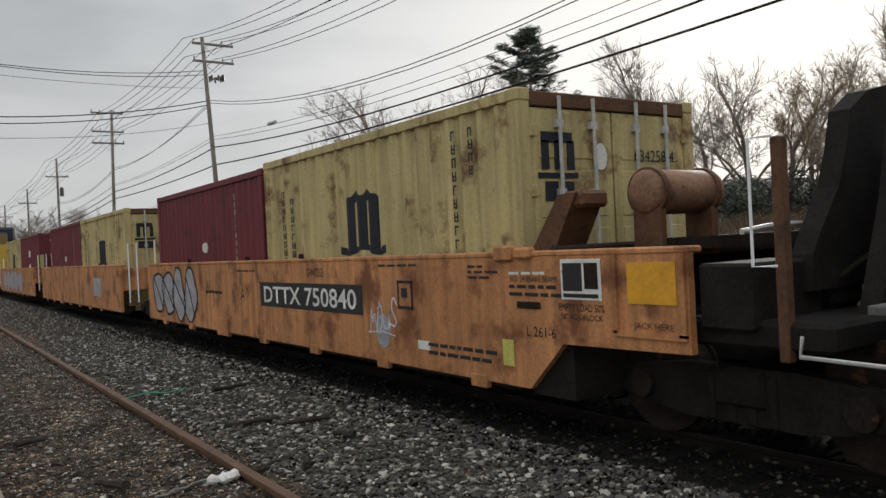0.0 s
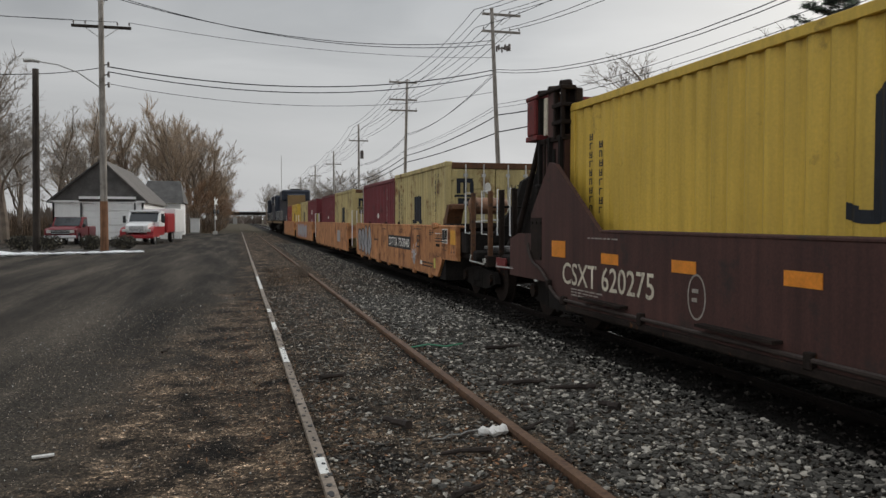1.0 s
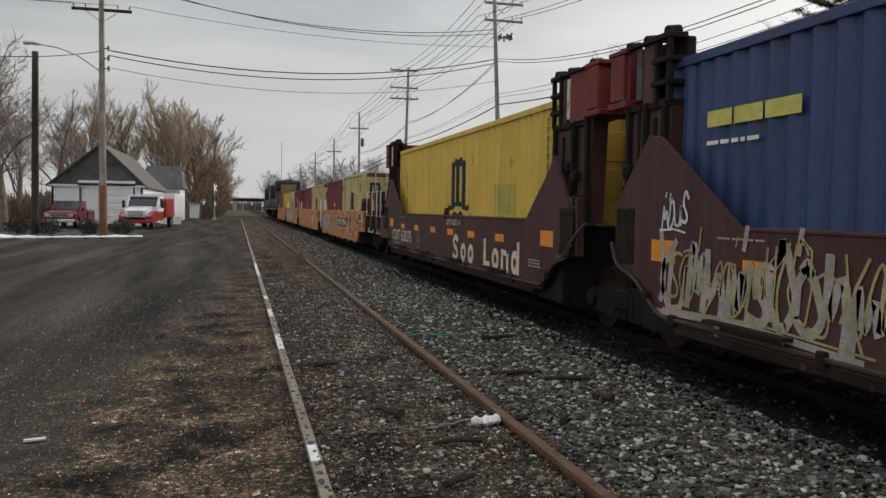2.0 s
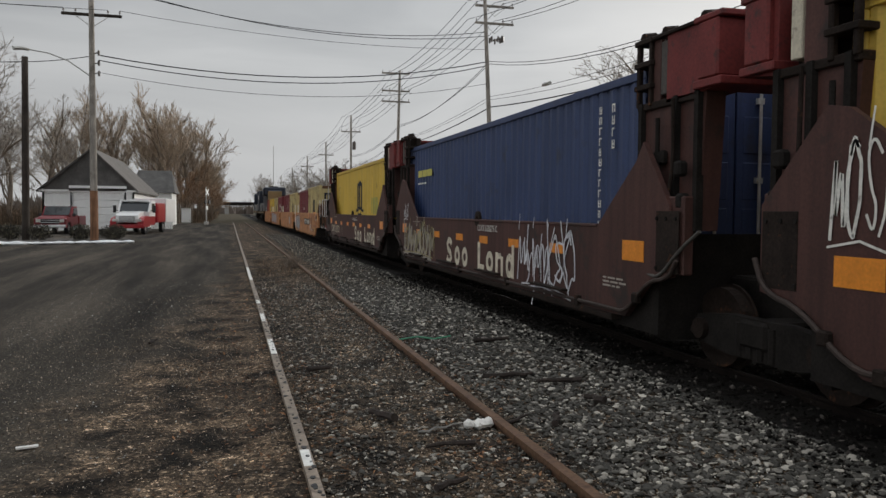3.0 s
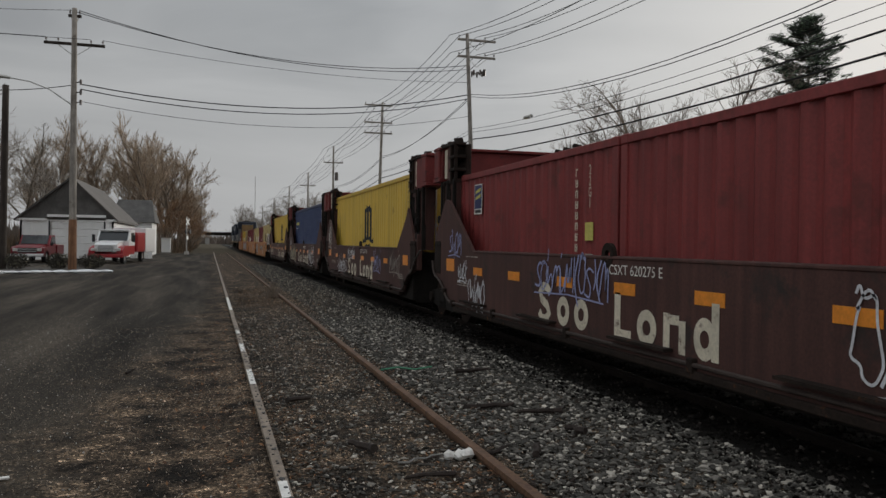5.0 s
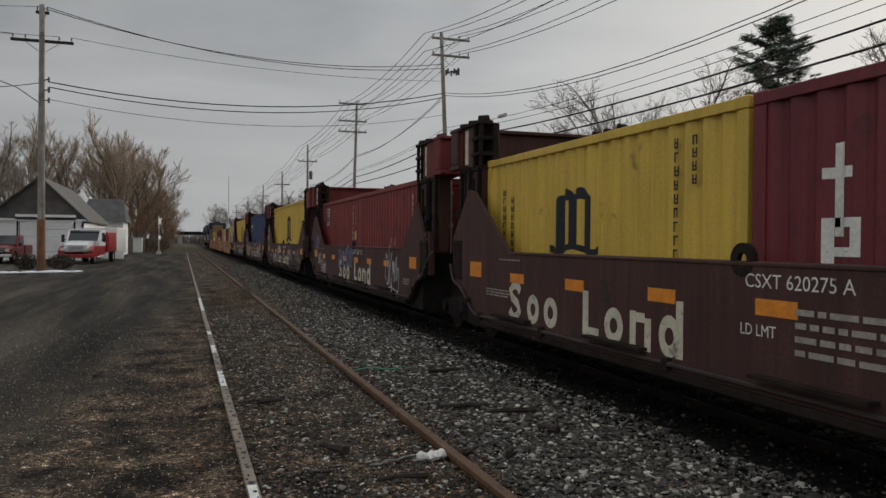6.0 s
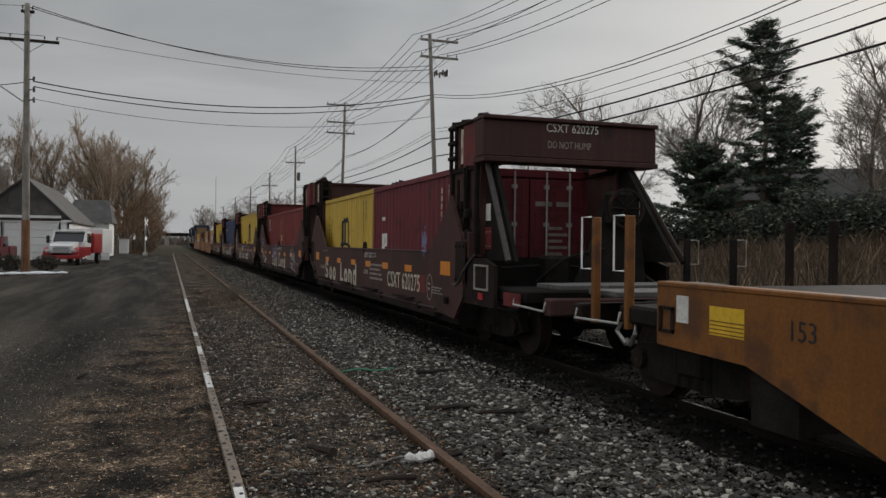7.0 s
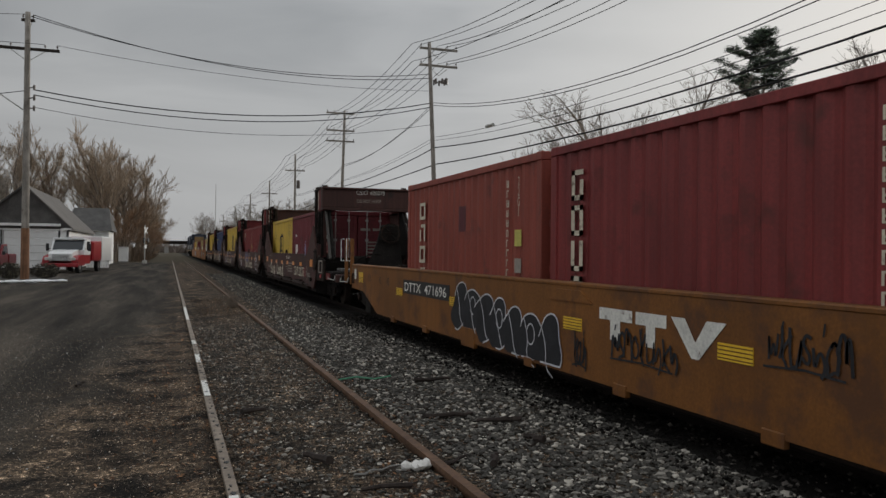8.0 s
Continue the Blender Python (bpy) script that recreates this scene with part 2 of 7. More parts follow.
M_POLISHED = mat("polished_rail_steel", (0.6, 0.6, 0.59), 0.22, metal=1.0, var=0.1, scale=3, bump=0.02)
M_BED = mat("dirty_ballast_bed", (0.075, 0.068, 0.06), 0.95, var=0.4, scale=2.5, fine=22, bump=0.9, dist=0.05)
M_BARK = mat("grey_brown_bark", (0.2, 0.16, 0.125), 0.95, var=0.3, scale=2, fine=20, bump=0.3)
M_TWIG = mat("brown_twigs", (0.34, 0.262, 0.19), 0.95, var=0.25, scale=0.5, bump=0.0)
M_TWIGLIGHT = mat("pale_brown_twigs", (0.3, 0.225, 0.15), 0.95, var=0.25, scale=0.5, bump=0.0)
M_SCRUB = mat("rusty_brown_scrub_twigs", (0.22, 0.135, 0.08), 0.95, var=0.3, scale=0.5, bump=0.0)
M_TWIGGREY = mat("grey_twigs", (0.26, 0.225, 0.19), 0.95, var=0.25, scale=0.5, bump=0.0)
M_NEEDLE = mat("dark_pine_needles", (0.04, 0.055, 0.034), 0.8, var=0.4, scale=1, bump=0.0, island=5.5)
M_SHRUB = mat("dark_shrub_leaves", (0.04, 0.045, 0.03), 0.85, var=0.4, scale=1, bump=0.0, island=5.5)
M_BUSH = mat("winter_bush_leaves", (0.034, 0.03, 0.02), 0.9, var=0.4, scale=1, bump=0.0, island=5.5)
M_WEED = mat("dry_straw_weeds", (0.16, 0.11, 0.07), 0.95, var=0.3, scale=2, bump=0.0, island=2.2)
M_LEAF = mat("brown_dead_leaves", (0.15, 0.075, 0.036), 0.9, var=0.3, scale=6, bump=0.0, island=2.5)
M_SIDING = mat("white_painted_siding", (0.88, 0.88, 0.86), 0.7, var=0.04, scale=0.8, streak=0.05, bump=0.05)
M_TRIM = mat("white_trim_paint", (0.85, 0.85, 0.83), 0.6, var=0.05, scale=2, bump=0.03)
M_SHINGLE = mat("dark_grey_shingles", (0.098, 0.093, 0.088), 0.9, var=0.25, scale=1.2, fine=14, bump=0.5)
M_SHINGLELT = mat("sunlit_grey_shingles", (0.13, 0.12, 0.11), 0.9, var=0.2, scale=1.0, fine=14, streak=0.2, bump=0.5)
M_CABWHITE = mat("white_vehicle_paint", (0.75, 0.75, 0.74), 0.3, var=0.04, bump=0.0, spec=0.5)
M_CABRED = mat("red_vehicle_paint", (0.3, 0.012, 0.018), 0.3, var=0.06, bump=0.0, spec=0.5)
M_GLASS = mat("dark_vehicle_glass", (0.02, 0.024, 0.027), 0.08, var=0.1, bump=0.0, spec=0.6)
M_CHROME = mat("dull_chrome", (0.6, 0.6, 0.6), 0.3, metal=0.8, var=0.1, bump=0.0)
M_TYRE = mat("black_rubber", (0.02, 0.02, 0.02), 0.85, var=0.2, bump=0.1)
M_SNOW = mat("old_snow", (0.88, 0.89, 0.9), 0.8, var=0.12, scale=2, bump=0.4, dist=0.03)
M_PAPER = mat("crumpled_white_paper", (0.72, 0.7, 0.66), 0.8, var=0.12, scale=12, bump=0.3)
M_DARKWOOD = mat("rotten_dark_wood", (0.04, 0.03, 0.025), 0.95, var=0.4, scale=6, bump=0.5)
M_GREENRAG = mat("green_plastic_strap", (0.06, 0.22, 0.13), 0.6, var=0.2, scale=6, bump=0.1)
M_HILL = mat("distant_wooded_hill", (0.085, 0.07, 0.065), 1.0, var=0.25, scale=0.05, fine=0.6, bump=0.5)
M_CONCRETE = mat("grey_concrete", (0.32, 0.31, 0.29), 0.9, var=0.15, scale=1.5, bump=0.3)
M_LOCO = mat("dark_locomotive_paint", (0.02, 0.026, 0.04), 0.5, var=0.2, scale=0.8, bump=0.05)
M_LOCOY = mat("locomotive_yellow_paint", (0.22, 0.14, 0.06), 0.5, var=0.15, scale=0.8, bump=0.05)
M_BRICK = mat("brown_house_wall", (0.16, 0.12, 0.1), 0.85, var=0.15, scale=1, bump=0.2)


def ground_material():
    m = bpy.data.materials.new("asphalt_lot_and_dirt")
    m.use_nodes = True
    n, l = m.node_tree.nodes, m.node_tree.links
    b = n["Principled BSDF"]
    b.inputs["Roughness"].default_value = 0.9
    b.inputs["Specular IOR Level"].default_value = 0.12
    co = n.new("ShaderNodeTexCoord")

    def noise_node(scale, detail=5, vec=None, rough=0.6):
        t = n.new("ShaderNodeTexNoise")
        t.inputs["Scale"].default_value, t.inputs["Detail"].default_value, t.inputs["Roughness"].default_value = scale, detail, rough
        l.new(vec or co.outputs["Object"], t.inputs["Vector"])
        return t.outputs["Fac"]

    def ramp(sock, stops):
        r = n.new("ShaderNodeValToRGB")
        while len(r.color_ramp.elements) < len(stops):
            r.color_ramp.elements.new(0.5)
        for e, (p, c) in zip(r.color_ramp.elements, stops):
            e.position, e.color = p, (*c, 1)
        l.new(sock, r.inputs["Fac"])
        return r.outputs["Color"]

    def mix(fac, a, c, mode="MIX"):
        x = n.new("ShaderNodeMix")
        x.data_type, x.blend_type = "RGBA", mode
        if isinstance(fac, float):
            x.inputs["Factor"].default_value = fac
        else:
            l.new(fac, x.inputs["Factor"])
        l.new(a, x.inputs["A"])
        l.new(c, x.inputs["B"])
        return x.outputs["Result"]

    def math_node(op, a, c):
        x = n.new("ShaderNodeMath")
        x.operation = op
        for i, v in enumerate((a, c)):
            if isinstance(v, float):
                x.inputs[i].default_value = v
            else:
                l.new(v, x.inputs[i])
        return x.outputs[0]

    def span(sock, lo, hi):
        r = n.new("ShaderNodeMapRange")
        r.inputs["From Min"].default_value, r.inputs["From Max"].default_value = lo, hi
        l.new(sock, r.inputs["Value"])
        return r.outputs["Result"]

    sep = n.new("ShaderNodeSeparateXYZ")
    l.new(co.outputs["Object"], sep.inputs["Vector"])
    tracks = n.new("ShaderNodeMapping")                       # long stains and tyre marks along the lot
    tracks.inputs["Scale"].default_value = (0.8, 0.07, 1)
    tracks.inputs["Rotation"].default_value = (0, 0, radians(-12))
    l.new(co.outputs["Object"], tracks.inputs["Vector"])
    asphalt = ramp(noise_node(1.3, 5, tracks.outputs["Vector"]), [(0.35, (0.014, 0.012, 0.010)), (0.48, (0.042, 0.0365, 0.030)), (0.64, (0.092, 0.079, 0.064))])
    asphalt = mix(1.0, asphalt, ramp(noise_node(38, 3), [(0.3, (0.6, 0.6, 0.6)), (0.62, (1.2, 1.2, 1.18)), (0.75, (2.2, 2.15, 2.1))]), "MULTIPLY")
    dirt = ramp(noise_node(1.7, 7), [(0.38, (0.010, 0.0085, 0.007)), (0.5, (0.062, 0.05, 0.039)), (0.66, (0.14, 0.11, 0.082))])
    dirt = mix(1.0, dirt, ramp(noise_node(30, 4), [(0.3, (0.45, 0.45, 0.45)), (0.6, (1.3, 1.28, 1.25)), (0.72, (2.6, 2.55, 2.5))]), "MULTIPLY")
    def chips(scale, lo, hi, mul):
        v = n.new("ShaderNodeTexVoronoi")
        v.inputs["Scale"].default_value = scale
        l.new(co.outputs["Object"], v.inputs["Vector"])
        sp = n.new("ShaderNodeSeparateColor")
        l.new(v.outputs["Color"], sp.inputs["Color"])
        return ramp(sp.outputs[0], [(0.0, (0.35, 0.35, 0.35)), (lo, (0.95, 0.93, 0.9)), (hi, (1.2, 1.15, 1.1)), (0.99, mul)])

    asphalt = mix(1.0, asphalt, chips(70, 0.5, 0.93, (3.6, 3.5, 3.4)), "MULTIPLY")
    dirt = mix(1.0, dirt, chips(48, 0.4, 0.88, (3.8, 3.7, 3.5)), "MULTIPLY")
    dirt = mix(1.0, dirt, chips(21, 0.45, 0.85, (2.6, 2.55, 2.5)), "MULTIPLY")
    dirt = mix(1.0, dirt, chips(110, 0.4, 0.85, (3.0, 2.9, 2.8)), "MULTIPLY")
    tar = n.new("ShaderNodeRGB")
    tar.outputs[0].default_value = (0.013, 0.0115, 0.01, 1)
    patch = math_node("MULTIPLY", span(noise_node(0.75, 6), 0.53, 0.64), 0.72)       # old tar and oil in the dirt
    dirt = mix(patch, dirt, tar.outputs[0])
    edge = math_node("ADD", sep.outputs["X"], math_node("MULTIPLY", noise_node(0.9, 4), 2.2))
    gone = math_node("ADD", edge, math_node("MAXIMUM", math_node("ADD", math_node("MULTIPLY", sep.outputs["Y"], -0.1), 0.85), -1.2))
    fac = span(gone, -0.35, 0.55)
    col = mix(fac, asphalt, dirt)
    grass = ramp(noise_node(0.6, 6), [(0.3, (0.04, 0.033, 0.022)), (0.7, (0.1, 0.082, 0.052))])
    side = span(math_node("ADD", sep.outputs["X"], math_node("MULTIPLY", noise_node(0.2, 3), 3.0)), 11.5, 13.5)
    col = mix(side, col, grass)
    far = span(math_node("ADD", sep.outputs["Y"], math_node("MULTIPLY", noise_node(0.1, 3), 12.0)), 105.0, 112.0)
    col = mix(far, col, grass)
    oil_shade = span(math_node("ADD", sep.outputs["X"], math_node("MULTIPLY", noise_node(1.5, 4), 0.8)), 3.9, 4.5)   # running-track oil, blackened further to paint in the shade under the train
    oil_shade_end = span(sep.outputs["X"], 8.2, 7.6)
    shade_black = n.new("ShaderNodeRGB")
    shade_black.outputs[0].default_value = (0.013, 0.0115, 0.010, 1)
    col = mix(math_node("MULTIPLY", oil_shade, oil_shade_end), col, shade_black.outputs[0])
    l.new(col, b.inputs["Base Color"])
    bp = n.new("ShaderNodeBump")
    bp.inputs["Strength"].default_value, bp.inputs["Distance"].default_value = 0.55, 0.025
    l.new(noise_node(26, 5), bp.inputs["Height"])
    l.new(bp.outputs["Normal"], b.inputs["Normal"])
    return m


M_GROUND = ground_material()


# ---- mesh tools ----
def rounded(pts, times=2):
    """A bent line with its corners cut off."""
    pts = [Vector(p) for p in pts]
    for _ in range(times):
        pts = pts[:1] + [p.lerp(q, u) for p, q in zip(pts, pts[1:]) for u in (0.25, 0.75)] + pts[-1:]
    return pts


class Shape:
    """Vertices and faces gathered for one mesh."""

    def __init__(self):
        self.v, self.f = [], []

    def add(self, verts, faces):
        k = len(self.v)
        self.v.extend(tuple(p) for p in verts)
        self.f.extend(tuple(i + k for i in f) for f in faces)
        return self

    def box(self, x0, x1, y0, y1, z0, z1, bevel=0.0):
        x0, x1, y0, y1, z0, z1 = min(x0, x1), max(x0, x1), min(y0, y1), max(y0, y1), min(z0, z1), max(z0, z1)
        if not bevel:
            v = [(x, y, z) for x in (x0, x1) for y in (y0, y1) for z in (z0, z1)]
            return self.add(v, [(0, 1, 3, 2), (4, 6, 7, 5), (0, 4, 5, 1), (2, 3, 7, 6), (0, 2, 6, 4), (1, 5, 7, 3)])
        b = min(bevel, (x1 - x0) * 0.45, (y1 - y0) * 0.45, (z1 - z0) * 0.45)
        bm = bmesh.new()
        bmesh.ops.create_cube(bm, size=1, matrix=Matrix.LocRotScale(((x0 + x1) / 2, (y0 + y1) / 2, (z0 + z1) / 2), None, (x1 - x0, y1 - y0, z1 - z0)))
        bmesh.ops.bevel(bm, geom=bm.edges[:], offset=b, segments=1, affect="EDGES")
        bm.verts.index_update()
        self.add([p.co[:] for p in bm.verts], [[q.index for q in f.verts] for f in bm.faces])
        bm.free()
        return self

    def plate(self, pts, x0, x1, axis="x"):
        """A prism over a polygon in (y, z) from x0 to x1, or in (x, z) along y with axis='y', or in (x, y) along z."""
        place = {"x": lambda a, p: (a, p[0], p[1]), "y": lambda a, p: (p[0], a, p[1]), "z": lambda a, p: (p[0], p[1], a)}[axis]
        k = len(pts)
        v = [place(x0, p) for p in pts] + [place(x1, p) for p in pts]
        f = [tuple(range(k)), tuple(range(2 * k - 1, k - 1, -1))] + [(i, i + k, (i + 1) % k + k, (i + 1) % k) for i in range(k)]
        return self.add(v, f)

    def tube(self, pts, r, sides=8, r1=None, caps=True):
        """A round bar along a list of points, its radius going from r to r1."""
        pts = [Vector(p) for p in pts]
        r1 = r if r1 is None else r1
        verts, faces, m = [], [], len(pts)
        ref = Vector((0, 0, 1))
        for i, p in enumerate(pts):
            way = (pts[min(i + 1, m - 1)] - pts[max(i - 1, 0)]).normalized()
            if abs(way.dot(ref)) > 0.95:
                ref = Vector((1, 0, 0)) if abs(way.x) < 0.9 else Vector((0, 1, 0))
            a = way.cross(ref).normalized()
            c = way.cross(a)
            rad = r + (r1 - r) * i / max(1, m - 1)
            for k in range(sides):
                w = 2 * math.pi * k / sides
                verts.append(p + (a * math.cos(w) + c * math.sin(w)) * rad)
            if i:
                for k in range(sides):
                    o, q = (i - 1) * sides, i * sides
                    faces.append((o + k, o + (k + 1) % sides, q + (k + 1) % sides, q + k))
        if caps:
            faces.append(tuple(range(sides - 1, -1, -1)))
            faces.append(tuple((m - 1) * sides + k for k in range(sides)))
        return self.add(verts, faces)

    def disc(self, c, axis, r, thick, sides=20, inner=0.0):
        a = Vector({"x": (1, 0, 0), "y": (0, 1, 0), "z": (0, 0, 1)}[axis]) * thick / 2
        if not inner:
            return self.tube([Vector(c) - a, Vector(c) + a], r, sides)
        u, w = {"x": ((0, 1, 0), (0, 0, 1)), "y": ((1, 0, 0), (0, 0, 1)), "z": ((1, 0, 0), (0, 1, 0))}[axis]
        u, w = Vector(u), Vector(w)
        verts, faces = [], []
        for k in range(sides):
            t = 2 * math.pi * k / sides
            e = u * math.cos(t) + w * math.sin(t)
            verts += [Vector(c) + e * r - a, Vector(c) + e * r + a, Vector(c) + e * inner + a, Vector(c) + e * inner - a]
            o, q = 4 * k, 4 * ((k + 1) % sides)
            faces += [(o, q, q + 1, o + 1), (o + 1, q + 1, q + 2, o + 2), (o + 2, q + 2, q + 3, o + 3), (o + 3, q + 3, q, o)]
        return self.add(verts, faces)

    def ribbon(self, pts, width, x, off=0.0):
        """Flat paint strokes on a wall at x: a band along points (y, z)."""
        pts = [Vector((p[0], p[1])) for p in pts]
        verts, faces, m = [], [], len(pts)
        for i, p in enumerate(pts):
            way = pts[min(i + 1, m - 1)] - pts[max(i - 1, 0)]
            side = Vector((-way.y, way.x)).normalized() * width / 2 if way.length > 1e-6 else Vector((0, width / 2))
            for q in (p + side, p - side):
                verts.append((x, q.x, q.y))
            if i:
                faces.append((2 * i - 2, 2 * i - 1, 2 * i + 1, 2 * i))
        return self.add(verts, faces)

    def mesh(self, name, smooth=False):
        me = bpy.data.meshes.new(name)
        me.from_pydata(self.v, [], self.f)
        bm = bmesh.new()
        bm.from_mesh(me)
        if len(bm.faces) < 60000:
            bmesh.ops.recalc_face_normals(bm, faces=bm.faces)
        bm.to_mesh(me)
        bm.free()
        if smooth:
            me.polygons.foreach_set("use_smooth", [True] * len(me.polygons))
        return me


def part(name, shape, material, parent=None, label="", smooth=False):
    me = shape.mesh(name, smooth) if isinstance(shape, Shape) else shape
    if material and not me.materials:
        me.materials.append(material)
    ob = new(name, me)
    ob.parent = parent
    if label:
        tagged(ob, label)
    return ob


def thing(name, label, category, m=None, group="", kind=""):
    ob = new(name)
    ob.empty_display_size = 0.2
    if m is not None:
        ob.matrix_basis = m
    return tagged(ob, label, category, group, kind)


FACING = Matrix(((0, 0, -1, 0), (-1, 0, 0, 0), (0, 1, 0, 0), (0, 0, 0, 1)))       # writing on a side that faces -x
FACING_BACK = Matrix(((1, 0, 0, 0), (0, 0, -1, 0), (0, 1, 0, 0), (0, 0, 0, 1)))   # on an end that faces -y


def lettering(text, height, m, material, parent, name="stencil", width=None, bold=0.0, upright=False):
    """Painted writing in the built-in font: its middle at m, cap height and, where given, width in metres."""
    cu = bpy.data.curves.new(name, "FONT")
    cu.body = "\n".join(text) if upright else text
    cu.size, cu.align_x, cu.align_y, cu.offset = 1.0, "CENTER", "CENTER", bold
    cu.resolution_u = 3
    cu.space_line = 0.78
    tmp = new("lettering_source", cu)
    me = bpy.data.meshes.new_from_object(tmp.evaluated_get(bpy.context.evaluated_depsgraph_get()))
    bpy.data.objects.remove(tmp)
    xs, ys = [p.co.x for p in me.vertices], [p.co.y for p in me.vertices]
    kx = ky = height / (max(ys) - min(ys))
    if width:
        kx = width / (max(xs) - min(xs))
    cx, cy = (max(xs) + min(xs)) / 2, (max(ys) + min(ys)) / 2
    me.transform(m @ Matrix.Diagonal((kx, ky, 1, 1)) @ Matrix.Translation((-cx, -cy, 0)))
    return part(name, me, material, parent)


def writing(y, z, w, h, x, rows, seed, material, parent, gap=0.55, name="small_writing"):
    """Lines of writing too small to read: a plain bar for each word on a wall at x; y is the left end, running to -y."""
    rng = random.Random(seed)
    step = h / rows
    for i in range(rows):
        zz, yy = z - i * step, y
        stop = y - w * rng.uniform(0.75, 1.0)
        while yy > stop:
            k = rng.uniform(0.06, 0.2) * max(1, step / 0.08)
            part(name, Shape().box(x - 0.002, x, yy - k, yy, zz - step * (1 - gap), zz), material, parent)
            yy -= k + 0.035


STROKES = [[[(0, 1), (0.05, 0.1), (0.3, 0), (0.65, 0.12), (0.72, 0.95), (0.75, 0.1)]],
           [[(0, 0), (0.1, 1.1), (0.3, 0.1), (0.42, 0.9), (0.6, 0.0), (0.8, 1.0)]], [[(0.36 + 0.34 * math.cos(t), 0.5 + 0.5 * math.sin(t)) for t in np.linspace(1.2, 8.4, 18)]],
           [[(0.7, 0.85), (0.35, 1), (0.1, 0.78), (0.35, 0.52), (0.66, 0.3), (0.4, 0.02), (0, 0.15)]], [[(0, 0.9), (0.15, 0), (0.4, 0.75), (0.75, 0.1), (0.5, -0.25)]],
           [[(0, 0), (0.06, 0.9), (0.3, 0.95), (0.35, 0.1), (0.42, 0.85), (0.68, 0.85), (0.75, -0.1)]], [[(0.1, 1.1), (0.3, 0.4), (0.1, 0.1)], [(0.65, 1.0), (0.2, 0.35), (0.75, -0.2)]]]


def tag_scrawl(seed, y, z, w, h, x, width=0.03, loops=5, extra=3):
    """Quick spray-can strokes side by side, with an underline and drips."""
    rng = random.Random(seed)
    s = Shape()
    count = max(4, round(w / (h * 0.45)))
    step = w / count
    order = []
    while len(order) < count:
        order += rng.sample(range(len(STROKES)), len(STROKES))
    for k in range(count):
        lift, tall, slant = h * rng.uniform(-0.06, 0.1), h * rng.uniform(0.78, 1.08), rng.uniform(0.0, 0.22)
        for line in STROKES[order[k]]:
            pts = [(y - step * (k + 0.05 + 1.35 * a + rng.gauss(0, 0.1)) - slant * b * h * 0.5, z + lift + tall * (b + rng.gauss(0, 0.07))) for a, b in line]
            for _ in range(2):                                   # round the corners off
                pts = pts[:1] + [(p[0] * u + q[0] * (1 - u), p[1] * u + q[1] * (1 - u)) for p, q in zip(pts, pts[1:]) for u in (0.75, 0.25)] + pts[-1:]
            s.ribbon(pts, width * rng.uniform(0.8, 1.2), x - 0.0004 * k)
    for i in range(extra - 2):
        y0 = y - w * rng.random()
        s.ribbon([(y0, z + h * rng.uniform(0.9, 1.1)), (y0 - 0.06 * h, z + h * rng.uniform(1.2, 1.35))], width * 0.7, x - 0.003)
    s.ribbon([(y + 0.02, z - 0.1 * h), (y - w * 0.5, z - 0.02 * h), (y - w * 0.95, z - 0.13 * h)], width * 0.7, x - 0.0035)
    return s


def blob_outline(rng, y, z, w, h, n=26):
    a = rng.uniform(0, 6)
    return [(y + w / 2 * math.cos(t) * (0.86 + 0.16 * math.sin(3 * t + a)) + 0.12 * h * math.sin(t) * math.sin(a),
             z + h / 2 * math.sin(t) * (0.88 + 0.14 * math.cos(2 * t + a))) for t in [2 * math.pi * k / n for k in range(n)]]


# ---- ground ----
XL, XR, XM = 0.5, 2.005, 5.87      # siding rails, middle of the main track


def height(x, y):
    """The ground's height: lot, siding trough, ballast shoulder and the land beyond the tracks."""
    z = 0.012 * noise.noise((x * 0.9, y * 0.5, 0)) + 0.008 * noise.noise((x * 4, y * 4, 3)) if y < 60 else 0.0
    if x < XL:
        k = max(0.0, 1 - (XL - x) / 0.7)
        z += 0.055 * k * k
    elif x < XR:
        z += 0.02
    elif x < 2.6:
        z += 0.01
    elif x < 9.2:
        u = min(x - 2.6, 9.2 - x)
        z += -0.02 - 0.035 * min(1.0, max(0.0, (u - 1.2) / 0.8))
    elif x < 13:
        z -= 0.25 * min(1, (x - 9.2) / 2)
    else:
        z += -0.25 + min(1.6, (x - 13) * 0.06)
    return z


def build_ground():
    xs = sorted({round(v, 3) for v in [*np.arange(-9, 5, 0.14), *np.arange(5, 16, 0.6), *np.arange(16, 60, 4), *np.arange(-60, -9, 3), *(-2500, -900, -400, -200, -110), *(75, 110, 200, 400, 900, 2500)]})
    ys = sorted({round(v, 3) for v in [*np.arange(1, 14, 0.14), *np.arange(14, 40, 0.5), *np.arange(40, 130, 4), *np.arange(-30, 1, 3), *(-2000, -500, -150, -60, 160, 220, 400, 900, 3000)]})
    verts = [(x, y, height(x, y)) for y in ys for x in xs]
    k = len(xs)
    faces = [(j * k + i, j * k + i + 1, j * k + k + i + 1, j * k + k + i) for j in range(len(ys) - 1) for i in range(k - 1)]
    me = bpy.data.meshes.new("ground")
    me.from_pydata(verts, [], faces)
    me.materials.append(M_GROUND)
    me.polygons.foreach_set("use_smooth", [True] * len(me.polygons))
    tagged(new("ground", me), "dark patched asphalt lot running into gravelly dirt", "ground", kind="structure")


build_ground()

